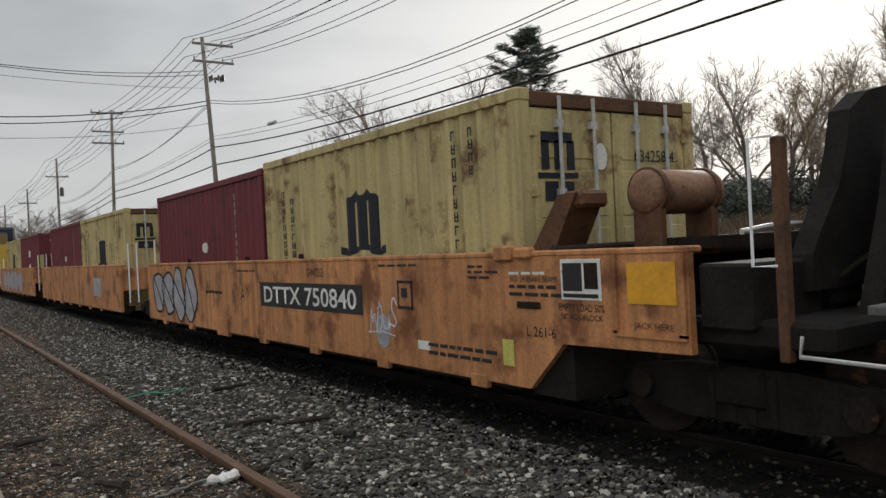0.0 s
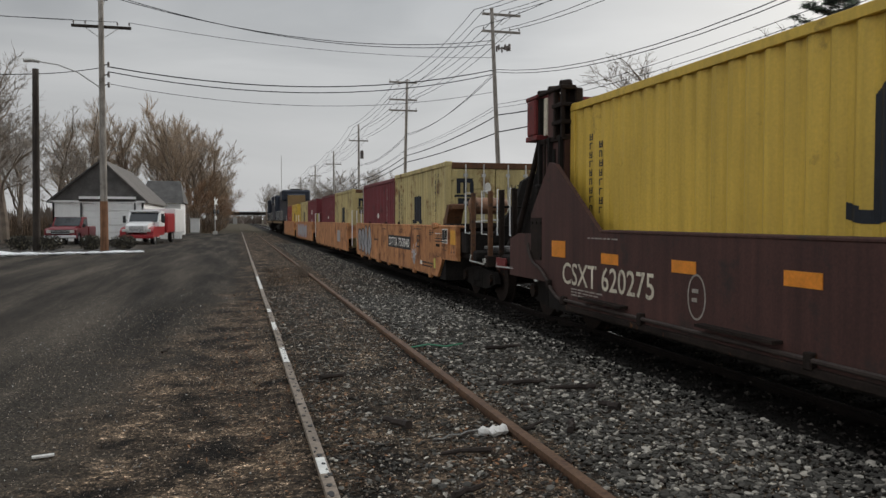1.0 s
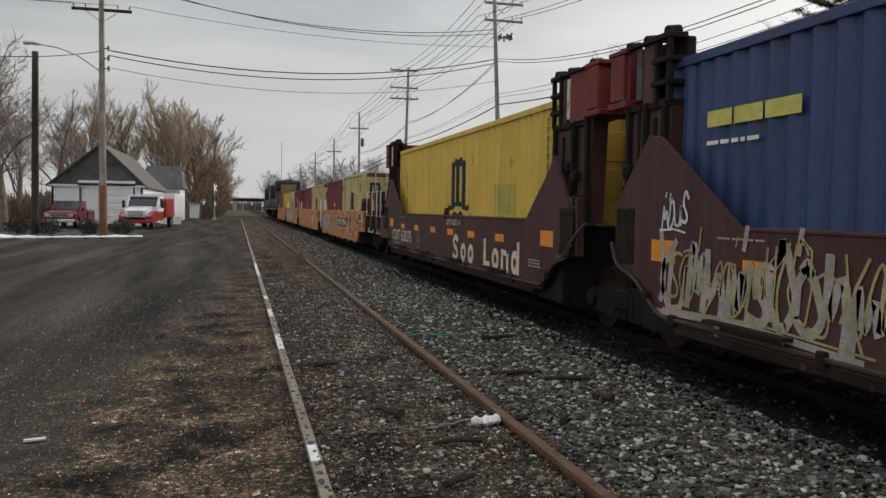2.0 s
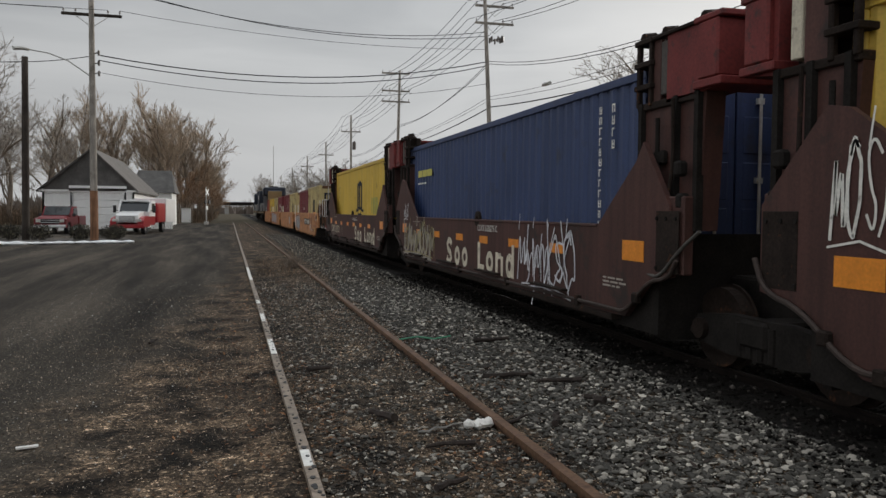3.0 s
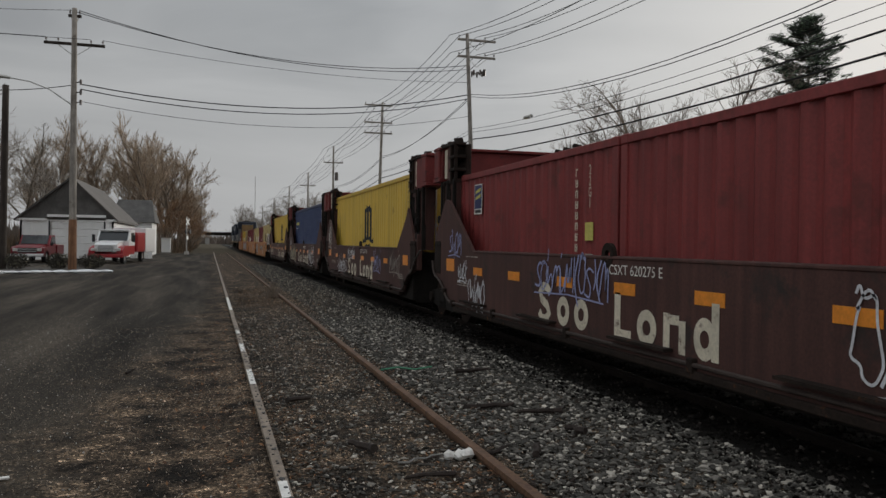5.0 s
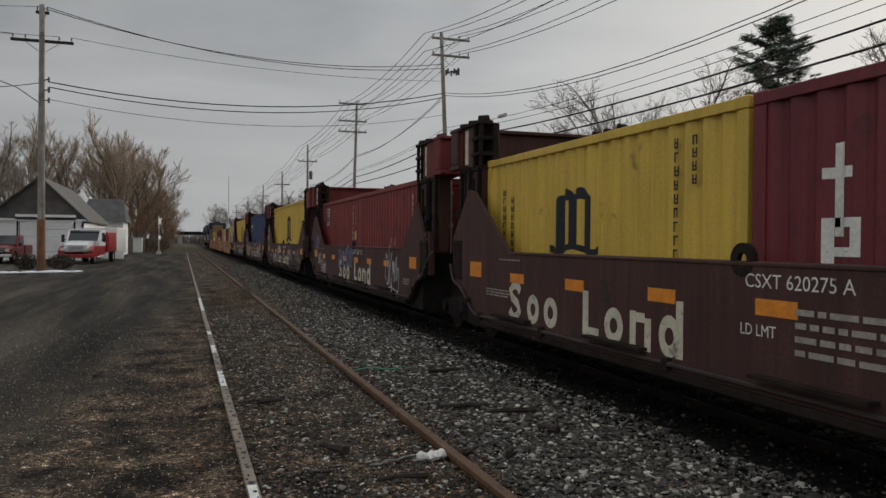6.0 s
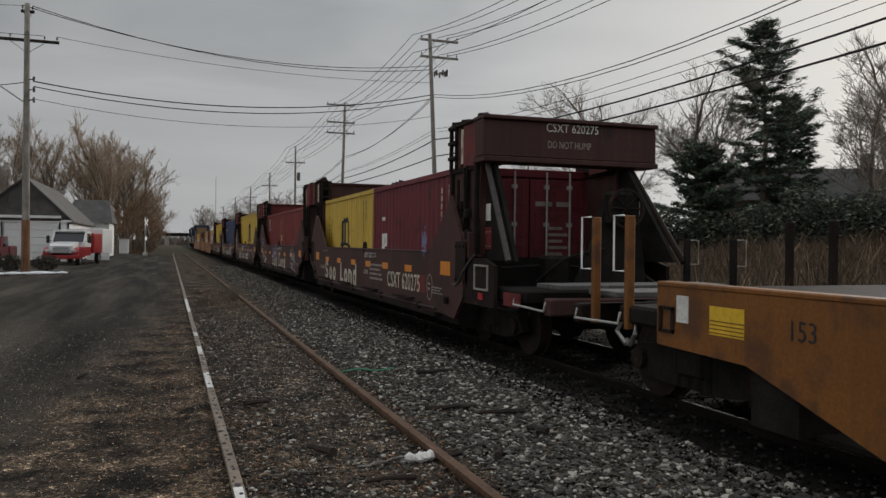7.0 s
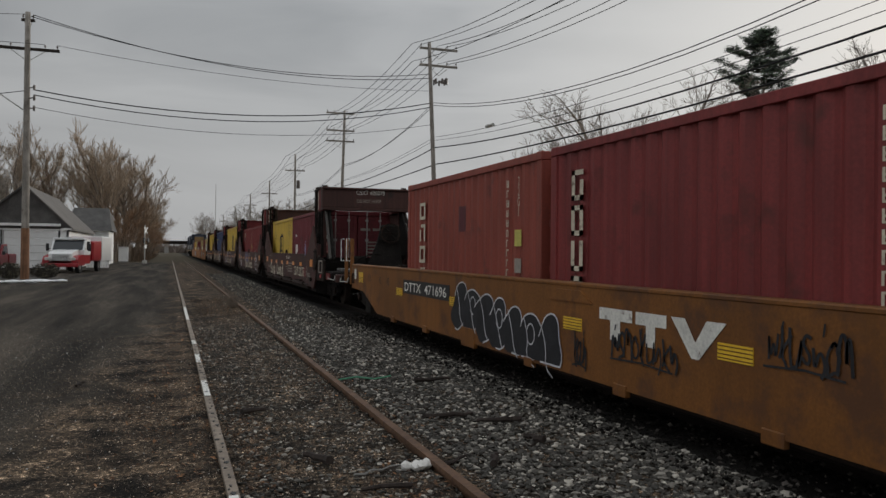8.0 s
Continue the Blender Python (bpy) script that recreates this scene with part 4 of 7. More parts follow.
def work_truck():
    root = thing("work_truck", "white and red medium duty truck parked before garage", "truck", pose(-6.6, 55.3, 0, 0, 0, -8))
    part("hood", Shape().plate([(0.2, 0.8), (1.9, 0.8), (1.9, 1.55), (0.5, 1.4), (0.2, 1.28)], -0.72, 0.72), M_CABWHITE, root)
    for sx in (-0.88, 0.88):
        part("fender", Shape().plate([(0.15, 0.5), (1.9, 0.5), (1.9, 1.15), (1.2, 1.22), (0.5, 1.12), (0.15, 0.9)], sx - 0.2, sx + 0.2), M_CABRED, root, "red front fender")
    part("cab", Shape().plate([(1.9, 1.2), (3.6, 1.2), (3.6, 2.3), (2.5, 2.3), (1.9, 1.5)], -1.05, 1.05), M_CABWHITE, root)
    part("cab_lower", Shape().box(-1.05, 1.05, 1.9, 3.6, 0.6, 1.2, 0.02), M_CABRED, root, "red lower cab")
    part("side_window", Shape().box(1.05, 1.07, 2.55, 3.35, 1.5, 2.1, 0.01), M_GLASS, root)
    part("roof_visor", Shape().box(-0.95, 0.95, 2.28, 2.55, 2.22, 2.34, 0.03), M_CABWHITE, root)
    part("windshield", Shape().plate([(1.92, 1.52), (2.44, 2.14), (2.4, 2.17), (1.88, 1.55)], -0.93, 0.93), M_GLASS, root)
    part("bumper", Shape().box(-1.12, 1.12, 0.0, 0.16, 0.42, 0.66, 0.03), M_CABRED, root)
    grille = part("grille", Shape().box(-0.5, 0.5, 0.12, 0.2, 0.8, 1.25, 0.02), M_CHROME, root)
    for k in range(5):
        part("slat", Shape().box(-0.46, 0.46, 0.1, 0.13, 0.84 + k * 0.085, 0.87 + k * 0.085), M_PANELBLK, grille)
    for sx in (-0.75, 0.75):
        part("headlight", Shape().box(sx - 0.18, sx + 0.18, 0.1, 0.2, 0.85, 1.05, 0.03), M_GALV, root)
        part("mirror", Shape().box(sx * 1.75 - 0.1, sx * 1.75 + 0.1, 2.1, 2.16, 1.45, 1.95, 0.02).tube([(sx * 1.4, 2.2, 1.6), (sx * 1.75, 2.13, 1.6)], 0.02, 5), M_PANELBLK, root)
        for y in (1.0, 6.2):
            wheel(root, sx * 1.2, y, 0.45)
    part("body_box", Shape().box(-1.15, 1.15, 3.7, 6.4, 0.75, 2.15, 0.05), M_CABRED, root, "red service body")
    part("rear_box", Shape().box(-1.18, 1.18, 6.45, 9.6, 0.7, 2.5, 0.04), M_CABWHITE, root, "white rear box body")
    for k in range(1):
        part("locker_door", Shape().box(1.15, 1.18, 3.9 + k * 1.35, 5.1 + k * 1.35, 0.9, 2.0, 0.01), M_CABRED, root)


work_truck()


def pickup():
    root = thing("pickup_truck", "dark red pickup truck with black grille parked by the garage", "truck", pose(-11.5, 56.5, 0, 0, 0, -4))
    m = mat("dark_red_vehicle_paint", (0.17, 0.008, 0.014), 0.35, var=0.08, bump=0.0, spec=0.4)
    part("hood", Shape().plate([(0.12, 0.55), (1.6, 0.55), (1.6, 1.2), (1.2, 1.22), (0.4, 1.14), (0.14, 1.02)], -0.8, 0.8), m, root)
    for sx in (-0.9, 0.9):
        arch = [(0.45 + 0.5 * (1 - math.cos(k * math.pi / 8)), 0.42 + 0.42 * math.sin(k * math.pi / 8)) for k in range(9)]
        part("fender", Shape().plate([(0.15, 0.42), (0.15, 0.98), (0.5, 1.08), (1.6, 1.12), (1.6, 0.42)] + arch[::-1], sx - 0.1, sx + 0.1), m, root)
        part("mirror", Shape().box(sx * 1.2 - 0.1, sx * 1.2 + 0.1, 1.75, 1.82, 1.15, 1.38, 0.03), M_PANELBLK, root)
        part("headlight", Shape().box(sx * 0.82 - 0.14, sx * 0.82 + 0.14, 0.06, 0.14, 0.78, 0.98, 0.02), M_GALV, root)
        for y in (0.95, 4.4):
            wheel(root, sx * 0.95, y, 0.4)
    part("cab", Shape().plate([(1.6, 0.5), (3.5, 0.5), (3.45, 1.15), (3.2, 1.86), (2.25, 1.86), (1.6, 1.2)], -0.93, 0.93), m, root)
    part("windshield", Shape().plate([(1.62, 1.24), (2.22, 1.82), (2.17, 1.85), (1.57, 1.27)], -0.82, 0.82), M_GLASS, root)
    part("side_window", Shape().plate([(2.0, 1.25), (3.25, 1.25), (3.1, 1.75), (2.35, 1.75)], 0.925, 0.945), M_GLASS, root)
    part("bed", Shape().box(-0.98, 0.98, 3.55, 5.5, 0.5, 1.2, 0.05), m, root)
    grille = part("grille", Shape().box(-0.58, 0.58, 0.06, 0.14, 0.68, 1.0, 0.02), M_PANELBLK, root, "black grille")
    for z in (0.76, 0.9):
        part("grille_bar", Shape().box(-0.58, 0.58, 0.04, 0.07, z, z + 0.03), M_CHROME, grille)
    part("bumper", Shape().box(-1.0, 1.0, 0.0, 0.15, 0.42, 0.62, 0.04), M_CHROME, root)


pickup()


def leaf_clump(seed, n, centre, radii, size, material_name=None):
    """Many small leaves in an uneven heap."""
    rng = random.Random(seed)
    s = Shape()
    for _ in range(n):
        d = Vector((rng.gauss(0, 1), rng.gauss(0, 1), rng.gauss(0, 1))).normalized() * rng.random() ** 0.4
        bump = 1 + 0.25 * noise.noise(d * 2.5 + Vector((seed, 0, 0)))
        c = Vector((centre[0] + d.x * radii[0] * bump, centre[1] + d.y * radii[1] * bump, centre[2] + d.z * radii[2] * bump))
        a = Vector((rng.gauss(0, 1), rng.gauss(0, 1), rng.gauss(0, 1))).normalized() * size * rng.uniform(0.5, 1.3)
        b = a.orthogonal().normalized() * size * 0.45
        s.add([c - a, c + b, c + a, c - b], [(0, 1, 2, 3)])
    return s


for i, (x, y, w) in enumerate(((-9.2, 42.6, 0.7), (-10.6, 42.9, 0.65), (-7.3, 42.8, 0.6), (-5.75, 42.8, 0.65), (-12.3, 43.0, 0.6))):
    root = thing("bush", "low clipped dark bush in the kerbed bed", "bush", pose(x, y, 0), "bed bushes")
    part("stem", Shape().tube([(0, 0, -0.05), (0.05, 0, 0.5)], 0.05, 5, 0.02), M_BARK, root)
    part("foliage", leaf_clump(i, 1100, (0, 0, 0.5), (w, w, 0.42), 0.06), M_BUSH, root)
kerb = Shape().plate([(-18, 38.5), (-9.5, 39.4), (-4.9, 41.2), (-4.8, 42.4), (-5.4, 44.6), (-18, 44.8)], -0.05, 0.12, "z")
tagged(part("kerbed_bed", kerb, M_BED), "raised planting bed with bushes and poles", "planting bed", kind="structure")
s = Shape()
rng = random.Random(4)
for k in range(150):
    u = k / 149
    x = -17 + 12.2 * u
    y = 38.3 + (0.9 * min(1, (x + 18) / 8.5)) + max(0, (x + 9.5)) * 0.36
    r = rng.uniform(0.1, 0.26) * (0.5 + abs(noise.noise((x * 0.8, 0, 0))) * 1.6)
    s.add([(x + v[0] * r * 2.2, y - 0.1 + v[1] * r, 0.08 + v[2] * r * 0.6) for v in ICO_V.tolist()], ICO_F.tolist())
tagged(part("snow_ridge", s, M_SNOW), "thin dirty ridge of old snow along the kerb", "snow", kind="stuff")

sig = thing("crossing_signal", "white railroad crossing signal mast with lamps", "crossing signal", pose(-2.5, 93, 0, 0, 0, 72))
part("mast", Shape().tube([(0, 0, 0), (0, 0, 4.3)], 0.07, 8), M_GALV, sig)
part("base_box", Shape().box(-0.25, 0.25, -0.2, 0.2, 0, 0.35, 0.03), M_GALV, sig)
for a in (35, -35):
    w = radians(a)
    c, d = math.cos(w), math.sin(w)
    part("crossbuck_board", Shape().plate([(-0.6 * c - 0.09 * d, 3.7 - 0.6 * d + 0.09 * c), (0.6 * c - 0.09 * d, 3.7 + 0.6 * d + 0.09 * c), (0.6 * c + 0.09 * d, 3.7 + 0.6 * d - 0.09 * c), (-0.6 * c + 0.09 * d, 3.7 - 0.6 * d - 0.09 * c)], -0.12 - 0.02 * (a > 0), -0.1 - 0.02 * (a > 0), "y"), M_TRIM, sig)
part("lamp_bar", Shape().box(-0.7, 0.7, -0.1, -0.04, 2.55, 2.65), M_PANELBLK, sig)
for sx in (-0.6, 0.6):
    part("lamp_hood", Shape().disc((sx, -0.14, 2.6), "y", 0.28, 0.12, 16), M_PANELBLK, sig)
part("sign_plate", Shape().box(-0.3, 0.3, -0.1, -0.07, 1.7, 2.1), M_TRIM, sig)
cab = thing("signal_cabinet", "small pale signal equipment cabinet", "cabinet", pose(-5.2, 103, 0))
part("cabinet_body", Shape().box(-0.55, 0.55, -0.4, 0.4, 0.1, 1.8, 0.04), M_TRIM, cab)
part("cabinet_roof", Shape().box(-0.62, 0.62, -0.47, 0.47, 1.8, 1.9), M_GALV, cab)
part("cabinet_plinth", Shape().box(-0.6, 0.6, -0.45, 0.45, 0, 0.1), M_CONCRETE, cab)
bridge = thing("far_bridge", "dark low bridge across the line far away", "bridge", pose(6, 330, 0))
part("deck", Shape().box(-16, 14, -2, 2, 3.6, 4.9), M_BLACK, bridge)
for px in (-14, -7, 12):
    part("pier", Shape().box(px - 0.8, px + 0.8, -2, 2, -0.5, 3.6), M_CONCRETE, bridge)
mast = thing("radio_mast", "thin grey mast beside the line", "mast", pose(13.6, 255, 0))
part("mast_tube", Shape().tube([(0, 0, -0.5), (0, 0, 22)], 0.16, 6, 0.08), M_GALV, mast)


# ---- trees ----
def bare_tree_mesh(seed, tall, spread, levels=5, twig=0.006, upright=0.35, first=0.28, kids=(3, 5)):
    rng = random.Random(seed)
    wood, fine = Shape(), Shape()

    def grow(p, way, length, r, level):
        n = 4 if level < 2 else 3
        pts, q, w = [p], p, way.copy()
        for k in range(n):
            bend = 0.05 if level == 0 else 0.15
            w = (w + Vector((rng.gauss(0, bend), rng.gauss(0, bend), rng.gauss(0, bend * 0.7) + 0.08 * upright))).normalized()
            q = q + w * length / n
            pts.append(q)
        end = max(twig * 0.6, r * (0.55 if level else 0.6))
        (wood if level < 3 else fine).tube(pts, r, 7 if level == 0 else 4 if level < 3 else 3, end, caps=False)
        if level >= levels:
            return
        count = rng.randint(*kids) + (3 if level == 0 else 0)
        for k in range(count):
            u = rng.uniform(first if level == 0 else 0.25, 1.0)
            i = min(n - 1, int(u * n))
            base = pts[i].lerp(pts[i + 1], u * n - i)
            d = Vector((rng.gauss(0, 1), rng.gauss(0, 1), rng.gauss(0, 0.5))).normalized()
            d = (w * (0.75 + upright * 0.7) + d * spread + Vector((0, 0, upright * 0.7))).normalized()
            grow(base, d, length * rng.uniform(0.5, 0.82) * (1 - 0.25 * u), max(twig, r * (1 - 0.45 * u) * rng.uniform(0.4, 0.62)), level + 1)
        grow(q, (w + Vector((rng.gauss(0, 0.25), rng.gauss(0, 0.25), 0.1))).normalized(), length * 0.6, end, level + 1)

    grow(Vector((0, 0, -0.3)), Vector((0, 0, 1)), tall * 0.36, tall * 0.017, 0)
    hi = max(v[2] for v in fine.v + wood.v)
    k = tall / hi
    wood.v = [(a * k, b * k, c * k) for a, b, c in wood.v]
    fine.v = [(a * k, b * k, c * k) for a, b, c in fine.v]
    return wood, fine


def bare_tree(seed, tall, spread, fine_mat, label, **kw):
    wood, fine = bare_tree_mesh(seed, tall, spread, **kw)
    root = thing("bare_tree", label, "tree", pose(0, 0, 0), "leafless trees")
    part("trunk", wood, M_BARK, root)
    part("crown", fine, fine_mat, root)
    return root


KIND_BROWN = [bare_tree(20 + i, 13.0, 0.56, M_TWIG, "tall leafless brown tree with ascending fine twigs", levels=5, twig=0.012, upright=0.38, first=0.42, kids=(3, 4)) for i in range(4)]
KIND_SCRUB = [bare_tree(80 + i, 13.0, 0.9, M_SCRUB, "rusty brown leafless scrub tree beside the line", levels=4, twig=0.02, upright=0.3, first=0.12, kids=(3, 5)) for i in range(2)]
KIND_GREY = [bare_tree(40 + i, 13.0, 0.85, M_TWIGGREY, "spreading leafless grey tree", levels=5, twig=0.011, upright=0.22, first=0.45, kids=(3, 4)) for i in range(3)]
KIND_LIGHT = [bare_tree(60 + i, 13.0, 0.9, M_TWIGLIGHT, "leafless tree catching pale light behind the road", levels=5, twig=0.012, upright=0.3, first=0.35, kids=(3, 4)) for i in range(2)]


def plant(kinds, spots, seed):
    rng = random.Random(seed)
    for x, y, tall in spots:
        proto = rng.choice(kinds)
        m = pose(x, y, height(x, y) - 0.1, 0, 0, rng.uniform(0, 360)) @ Matrix.Diagonal((*[tall / 13.0 * rng.uniform(0.92, 1.08) for _ in range(2)], tall / 13.0, 1))
        if not proto.get("placed"):
            proto["placed"] = True
            proto.matrix_basis = m
        else:
            t = copy_thing(proto, m)
            t.matrix_basis = m


plant(KIND_BROWN, [(-16.5, 100, 16), (-12.6, 104, 17), (-9.4, 108, 16.5), (-7.0, 104, 18), (-5.4, 116, 17), (-6.6, 126, 17.5), (-4.6, 134, 15.5),
                   (-4.4, 150, 14.5), (-3.6, 172, 13), (-4.4, 190, 14), (-3.6, 220, 13.5), (-5, 260, 14), (-4, 300, 13), (-20, 108, 14), (-10.5, 122, 17), (-14.5, 118, 16)], 3)
plant(KIND_SCRUB, [(-5.8, 99, 7), (-4.6, 106, 6.5), (-4.2, 113, 7.5), (-3.6, 121, 6), (-3.3, 132, 7), (-3.0, 146, 6), (-3.2, 162, 7), (-2.8, 180, 7), (-3.0, 205, 7), (-2.6, 230, 7),
                   (-6.8, 103, 8), (-5.6, 109, 8.5), (-5.0, 118, 8), (-4.4, 126, 8.5), (-8.4, 100, 7.5), (-4.2, 137, 8)], 8)
plant(KIND_GREY, [(-15.8, 60.5, 14.5), (-18.5, 66, 15), (-19.5, 74, 14), (-24, 68, 13), (-16.5, 80, 12.5), (-28, 80, 14), (-22, 90, 14), (-31, 72, 13)], 4)
plant(KIND_GREY, [(29.2, 50, 14), (36.2, 46.5, 13.5), (29, 62, 11), (33, 53, 13), (46, 40, 13.5), (50, 41.5, 13), (53, 44, 17), (60, 40, 16), (67, 50, 16), (47, 58, 14), (74, 38, 18), (80, 46, 17), (62, 30, 15)], 5)
plant(KIND_LIGHT, [(70, 30, 17), (58, 24, 15), (84, 34, 18), (76, 22, 15), (92, 45, 18), (54, 33, 13), (66, 16, 14), (86, 20, 15)], 6)
plant(KIND_GREY, [(18, 118, 10), (21, 130, 10.5), (17.5, 142, 11), (20, 155, 11.5), (17, 168, 11), (19, 180, 12), (16.5, 195, 11), (20, 110, 9), (18, 215, 12), (16, 240, 12), (15.5, 265, 13),
                  (25, 150, 11), (12.5, 285, 15), (10.5, 300, 16), (22, 98, 7.5), (24, 86, 7.5), (27, 95, 8)], 7)


def pine(x, y, tall, seed, width):
    rng = random.Random(seed)
    root = thing("pine_tree", "tall dark green pine with ragged layered boughs", "tree", pose(x, y, height(x, y) - 0.1), "pines")
    part("trunk", Shape().tube([(0.1 * math.sin(z), 0, z) for z in np.linspace(-0.3, tall, 12)], tall * 0.015, 8, 0.03), M_BARK, root)
    boughs, needles = Shape(), Shape()
    z = tall * 0.2
    while z < tall * 0.985:
        u = (z - tall * 0.2) / (tall * 0.8)
        reach = width * (max(0.0, 1 - u) ** 0.5) * (0.6 + 0.4 * min(1, u * 3)) * (0.8 + 0.3 * math.sin(u * 17 + seed)) + 0.35
        for k in range(rng.randint(4, 6)):
            a = rng.uniform(0, 6.283)
            r = reach * rng.uniform(0.35, 1.12)
            way = Vector((math.cos(a), math.sin(a), 0))
            across = Vector((-way.y, way.x, 0))
            rise = rng.uniform(-0.12, 0.3) * r + 0.35 * u * r
            z0 = z + rng.uniform(-0.15, 0.15)
            spine = lambda t: way * (r * t) + Vector((0, 0, z0 + rise * t * t))
            boughs.tube([spine(0), spine(0.5), spine(1)], 0.04, 4, 0.01, caps=False)
            for j in range(int(10 + r * 10)):             # sprays of needles along the outer bough, nearly level
                t = rng.uniform(0.3, 1.05)
                spread = 0.42 * r * (1.1 - t) + 0.12
                c0 = spine(t) + across * rng.uniform(-spread, spread)
                for q in range(9):
                    c = c0 + Vector((rng.gauss(0, 0.16), rng.gauss(0, 0.16), rng.gauss(0.05, 0.06)))
                    w = (way * rng.gauss(0.5, 0.6) + across * rng.gauss(0, 0.7) + Vector((0, 0, rng.gauss(0.3, 0.35)))).normalized() * rng.uniform(0.16, 0.34)
                    o = w.orthogonal().normalized() * 0.045
                    needles.add([c - w * 0.3 + o, c - w * 0.3 - o, c + w], [(0, 1, 2)])
        z += tall * (0.028 + 0.02 * rng.random()) * (1.1 - 0.4 * u)
    part("limb", boughs, M_BARK, root)
    part("crown", needles, M_NEEDLE, root)


pine(38.5, 43, 16.0, 1, 5.0)
pine(43.5, 46, 11.5, 2, 3.6)
pine(35.0, 45, 7.5, 3, 4.0)

for i in range(24):
    x, y = 20.5 + i * 1.8 + random.uniform(-1, 1), 50 - i * 0.95 + random.uniform(-3, 2)
    root = thing("shrub", "overgrown dark evergreen shrub beyond the track", "bush", pose(x, y, height(x, y)), "far shrubs")
    part("stem", Shape().tube([(0, 0, -0.1), (0.1, 0, 1.5)], 0.08, 5, 0.03), M_BARK, root)
    k = random.uniform(1.5, 2.4)
    part("foliage", leaf_clump(90 + i, 2400, (0, 0, k), (2.4, 2.0, k), 0.16), M_SHRUB, root)


def weeds(name, label, n, x0, x1, y0, y1, tall, seed, material=None):
    rng = random.Random(seed)
    s = Shape()
    for _ in range(n):
        x, y = rng.uniform(x0, x1), rng.uniform(y0, y1)
        h = tall * rng.uniform(0.4, 1.1) * (0.7 + 0.5 * noise.noise((x * 0.6, y * 0.6, seed)))
        z = height(x, y)
        lean = Vector((rng.gauss(0, 0.3), rng.gauss(0, 0.3), 1)) * h
        a = rng.uniform(0, 6.28)
        w = Vector((math.cos(a), math.sin(a), 0)) * max(0.004, h * 0.012)
        b = Vector((x, y, z - 0.01))
        s.add([b - w, b + w, b + lean * 0.6 + w * 0.6, b + lean + Vector((lean.x, lean.y, 0)) * 0.3, b + lean * 0.6 - w * 0.6], [(0, 1, 2, 3, 4)])
    return tagged(part(name, s, material or M_WEED), label, "weeds", kind="stuff")


weeds("dry_weeds", "tall dry straw-coloured weeds beyond the track", 18000, 12, 48, 14, 40, 1.9, 1)
weeds("dry_weeds", "brown dry weeds along the far side of the track", 7000, 10.5, 26, 40, 110, 1.3, 2)
weeds("dry_grass", "dry brown grass tufts between siding rails", 900, 0.7, 1.9, 19, 26, 0.22, 3)
weeds("dry_grass", "sparse dead grass in the dirt", 800, -1.6, 2.4, 2.2, 22, 0.07, 4)
weeds("dry_grass", "dry scrub along the lot edge", 2500, -4.5, -2.4, 98, 180, 1.0, 5)
tuft = thing("weed_tuft", "clump of dead brown weeds against the rail", "weeds", pose(1.78, 22.4, 0))
tuft_s = Shape()
rng = random.Random(9)
for _ in range(160):
    b = Vector((rng.gauss(0, 0.09), rng.gauss(0, 0.12), 0))
    tuft_s.tube([b, b + Vector((rng.gauss(0, 0.1), rng.gauss(0, 0.1), rng.uniform(0.15, 0.5)))], 0.004, 3, 0.002, caps=False)
part("stalk_clump", tuft_s, M_BARK, tuft)

house = thing("far_house", "low brown house with dark roof behind shrubs", "building", pose(52, 50, 0.8, 0, 0, -25))
part("wall", Shape().box(-8, 8, -4, 4, 0, 4.6), M_BRICK, house)
part("roof", Shape().add([(-8.6, -4.6, 4.5), (8.6, -4.6, 4.5), (8.6, 4.6, 4.5), (-8.6, 4.6, 4.5), (-8.6, 0, 7.4), (8.6, 0, 7.4)], [(0, 1, 5, 4), (2, 3, 4, 5), (1, 2, 5), (3, 0, 4), (3, 2, 1, 0)]), M_SHINGLE, house)
part("chimney", Shape().box(2, 2.8, -0.4, 0.4, 6.6, 8.6), M_BRICK, house)
for px in (-6, -3, 0.5, 4, 6.3):
    w = part("window_frame", Shape().box(px - 0.6, px + 0.6, -4.06, -4, 1.6, 3.2), M_TRIM, house)
    part("pane", Shape().box(px - 0.5, px + 0.5, -4.08, -4.05, 1.7, 3.1), M_GLASS, w)
hill = Shape()
verts, faces = [], []
for i in range(61):
    a = radians(14 + i * 2.2)
    for j in range(5):
        r = 330 + j * 90
        h = (0, 0.62, 1, 0.7, 0)[j] * (34 + 16 * noise.noise((i * 0.13, 0.3, 0)) + 2.5 * noise.noise((i * 0.9, j, 0))) * min(1, max(0, (i - 3) / 16))
        verts.append((math.sin(a) * r, math.cos(a) * r, h - 3))
for i in range(60):
    for j in range(4):
        faces.append((i * 5 + j, i * 5 + j + 1, i * 5 + j + 6, i * 5 + j + 5))
tagged(part("hill_backdrop", hill.add(verts, faces), M_HILL, smooth=True), "low wooded grey hill in the distance", "hill", kind="structure")

woods = Shape()
rng = random.Random(17)
for k in range(2600):        # far bare woods closing the view along the horizon
    a = radians(rng.uniform(-85, 40))
    r = rng.uniform(340, 420) if abs(a) < 0.12 else rng.uniform(170, 300)
    x, y = math.sin(a) * r, math.cos(a) * r
    if -14 < x < 26 and y < 335:
        continue
    tall = rng.uniform(5, 9) * (0.8 + 0.4 * noise.noise((a * 9, 0, 0)))
    w = rng.uniform(0.8, 2.2)
    base = Vector((x, y, -0.5))
    for j in range(5):
        lean = Vector((rng.gauss(0, w), rng.gauss(0, w), tall * rng.uniform(0.5, 1.0)))
        side = Vector((math.cos(a), -math.sin(a), 0)) * rng.uniform(0.15, 0.5)
        woods.add([base - side, base + side, base + lean], [(0, 1, 2)])
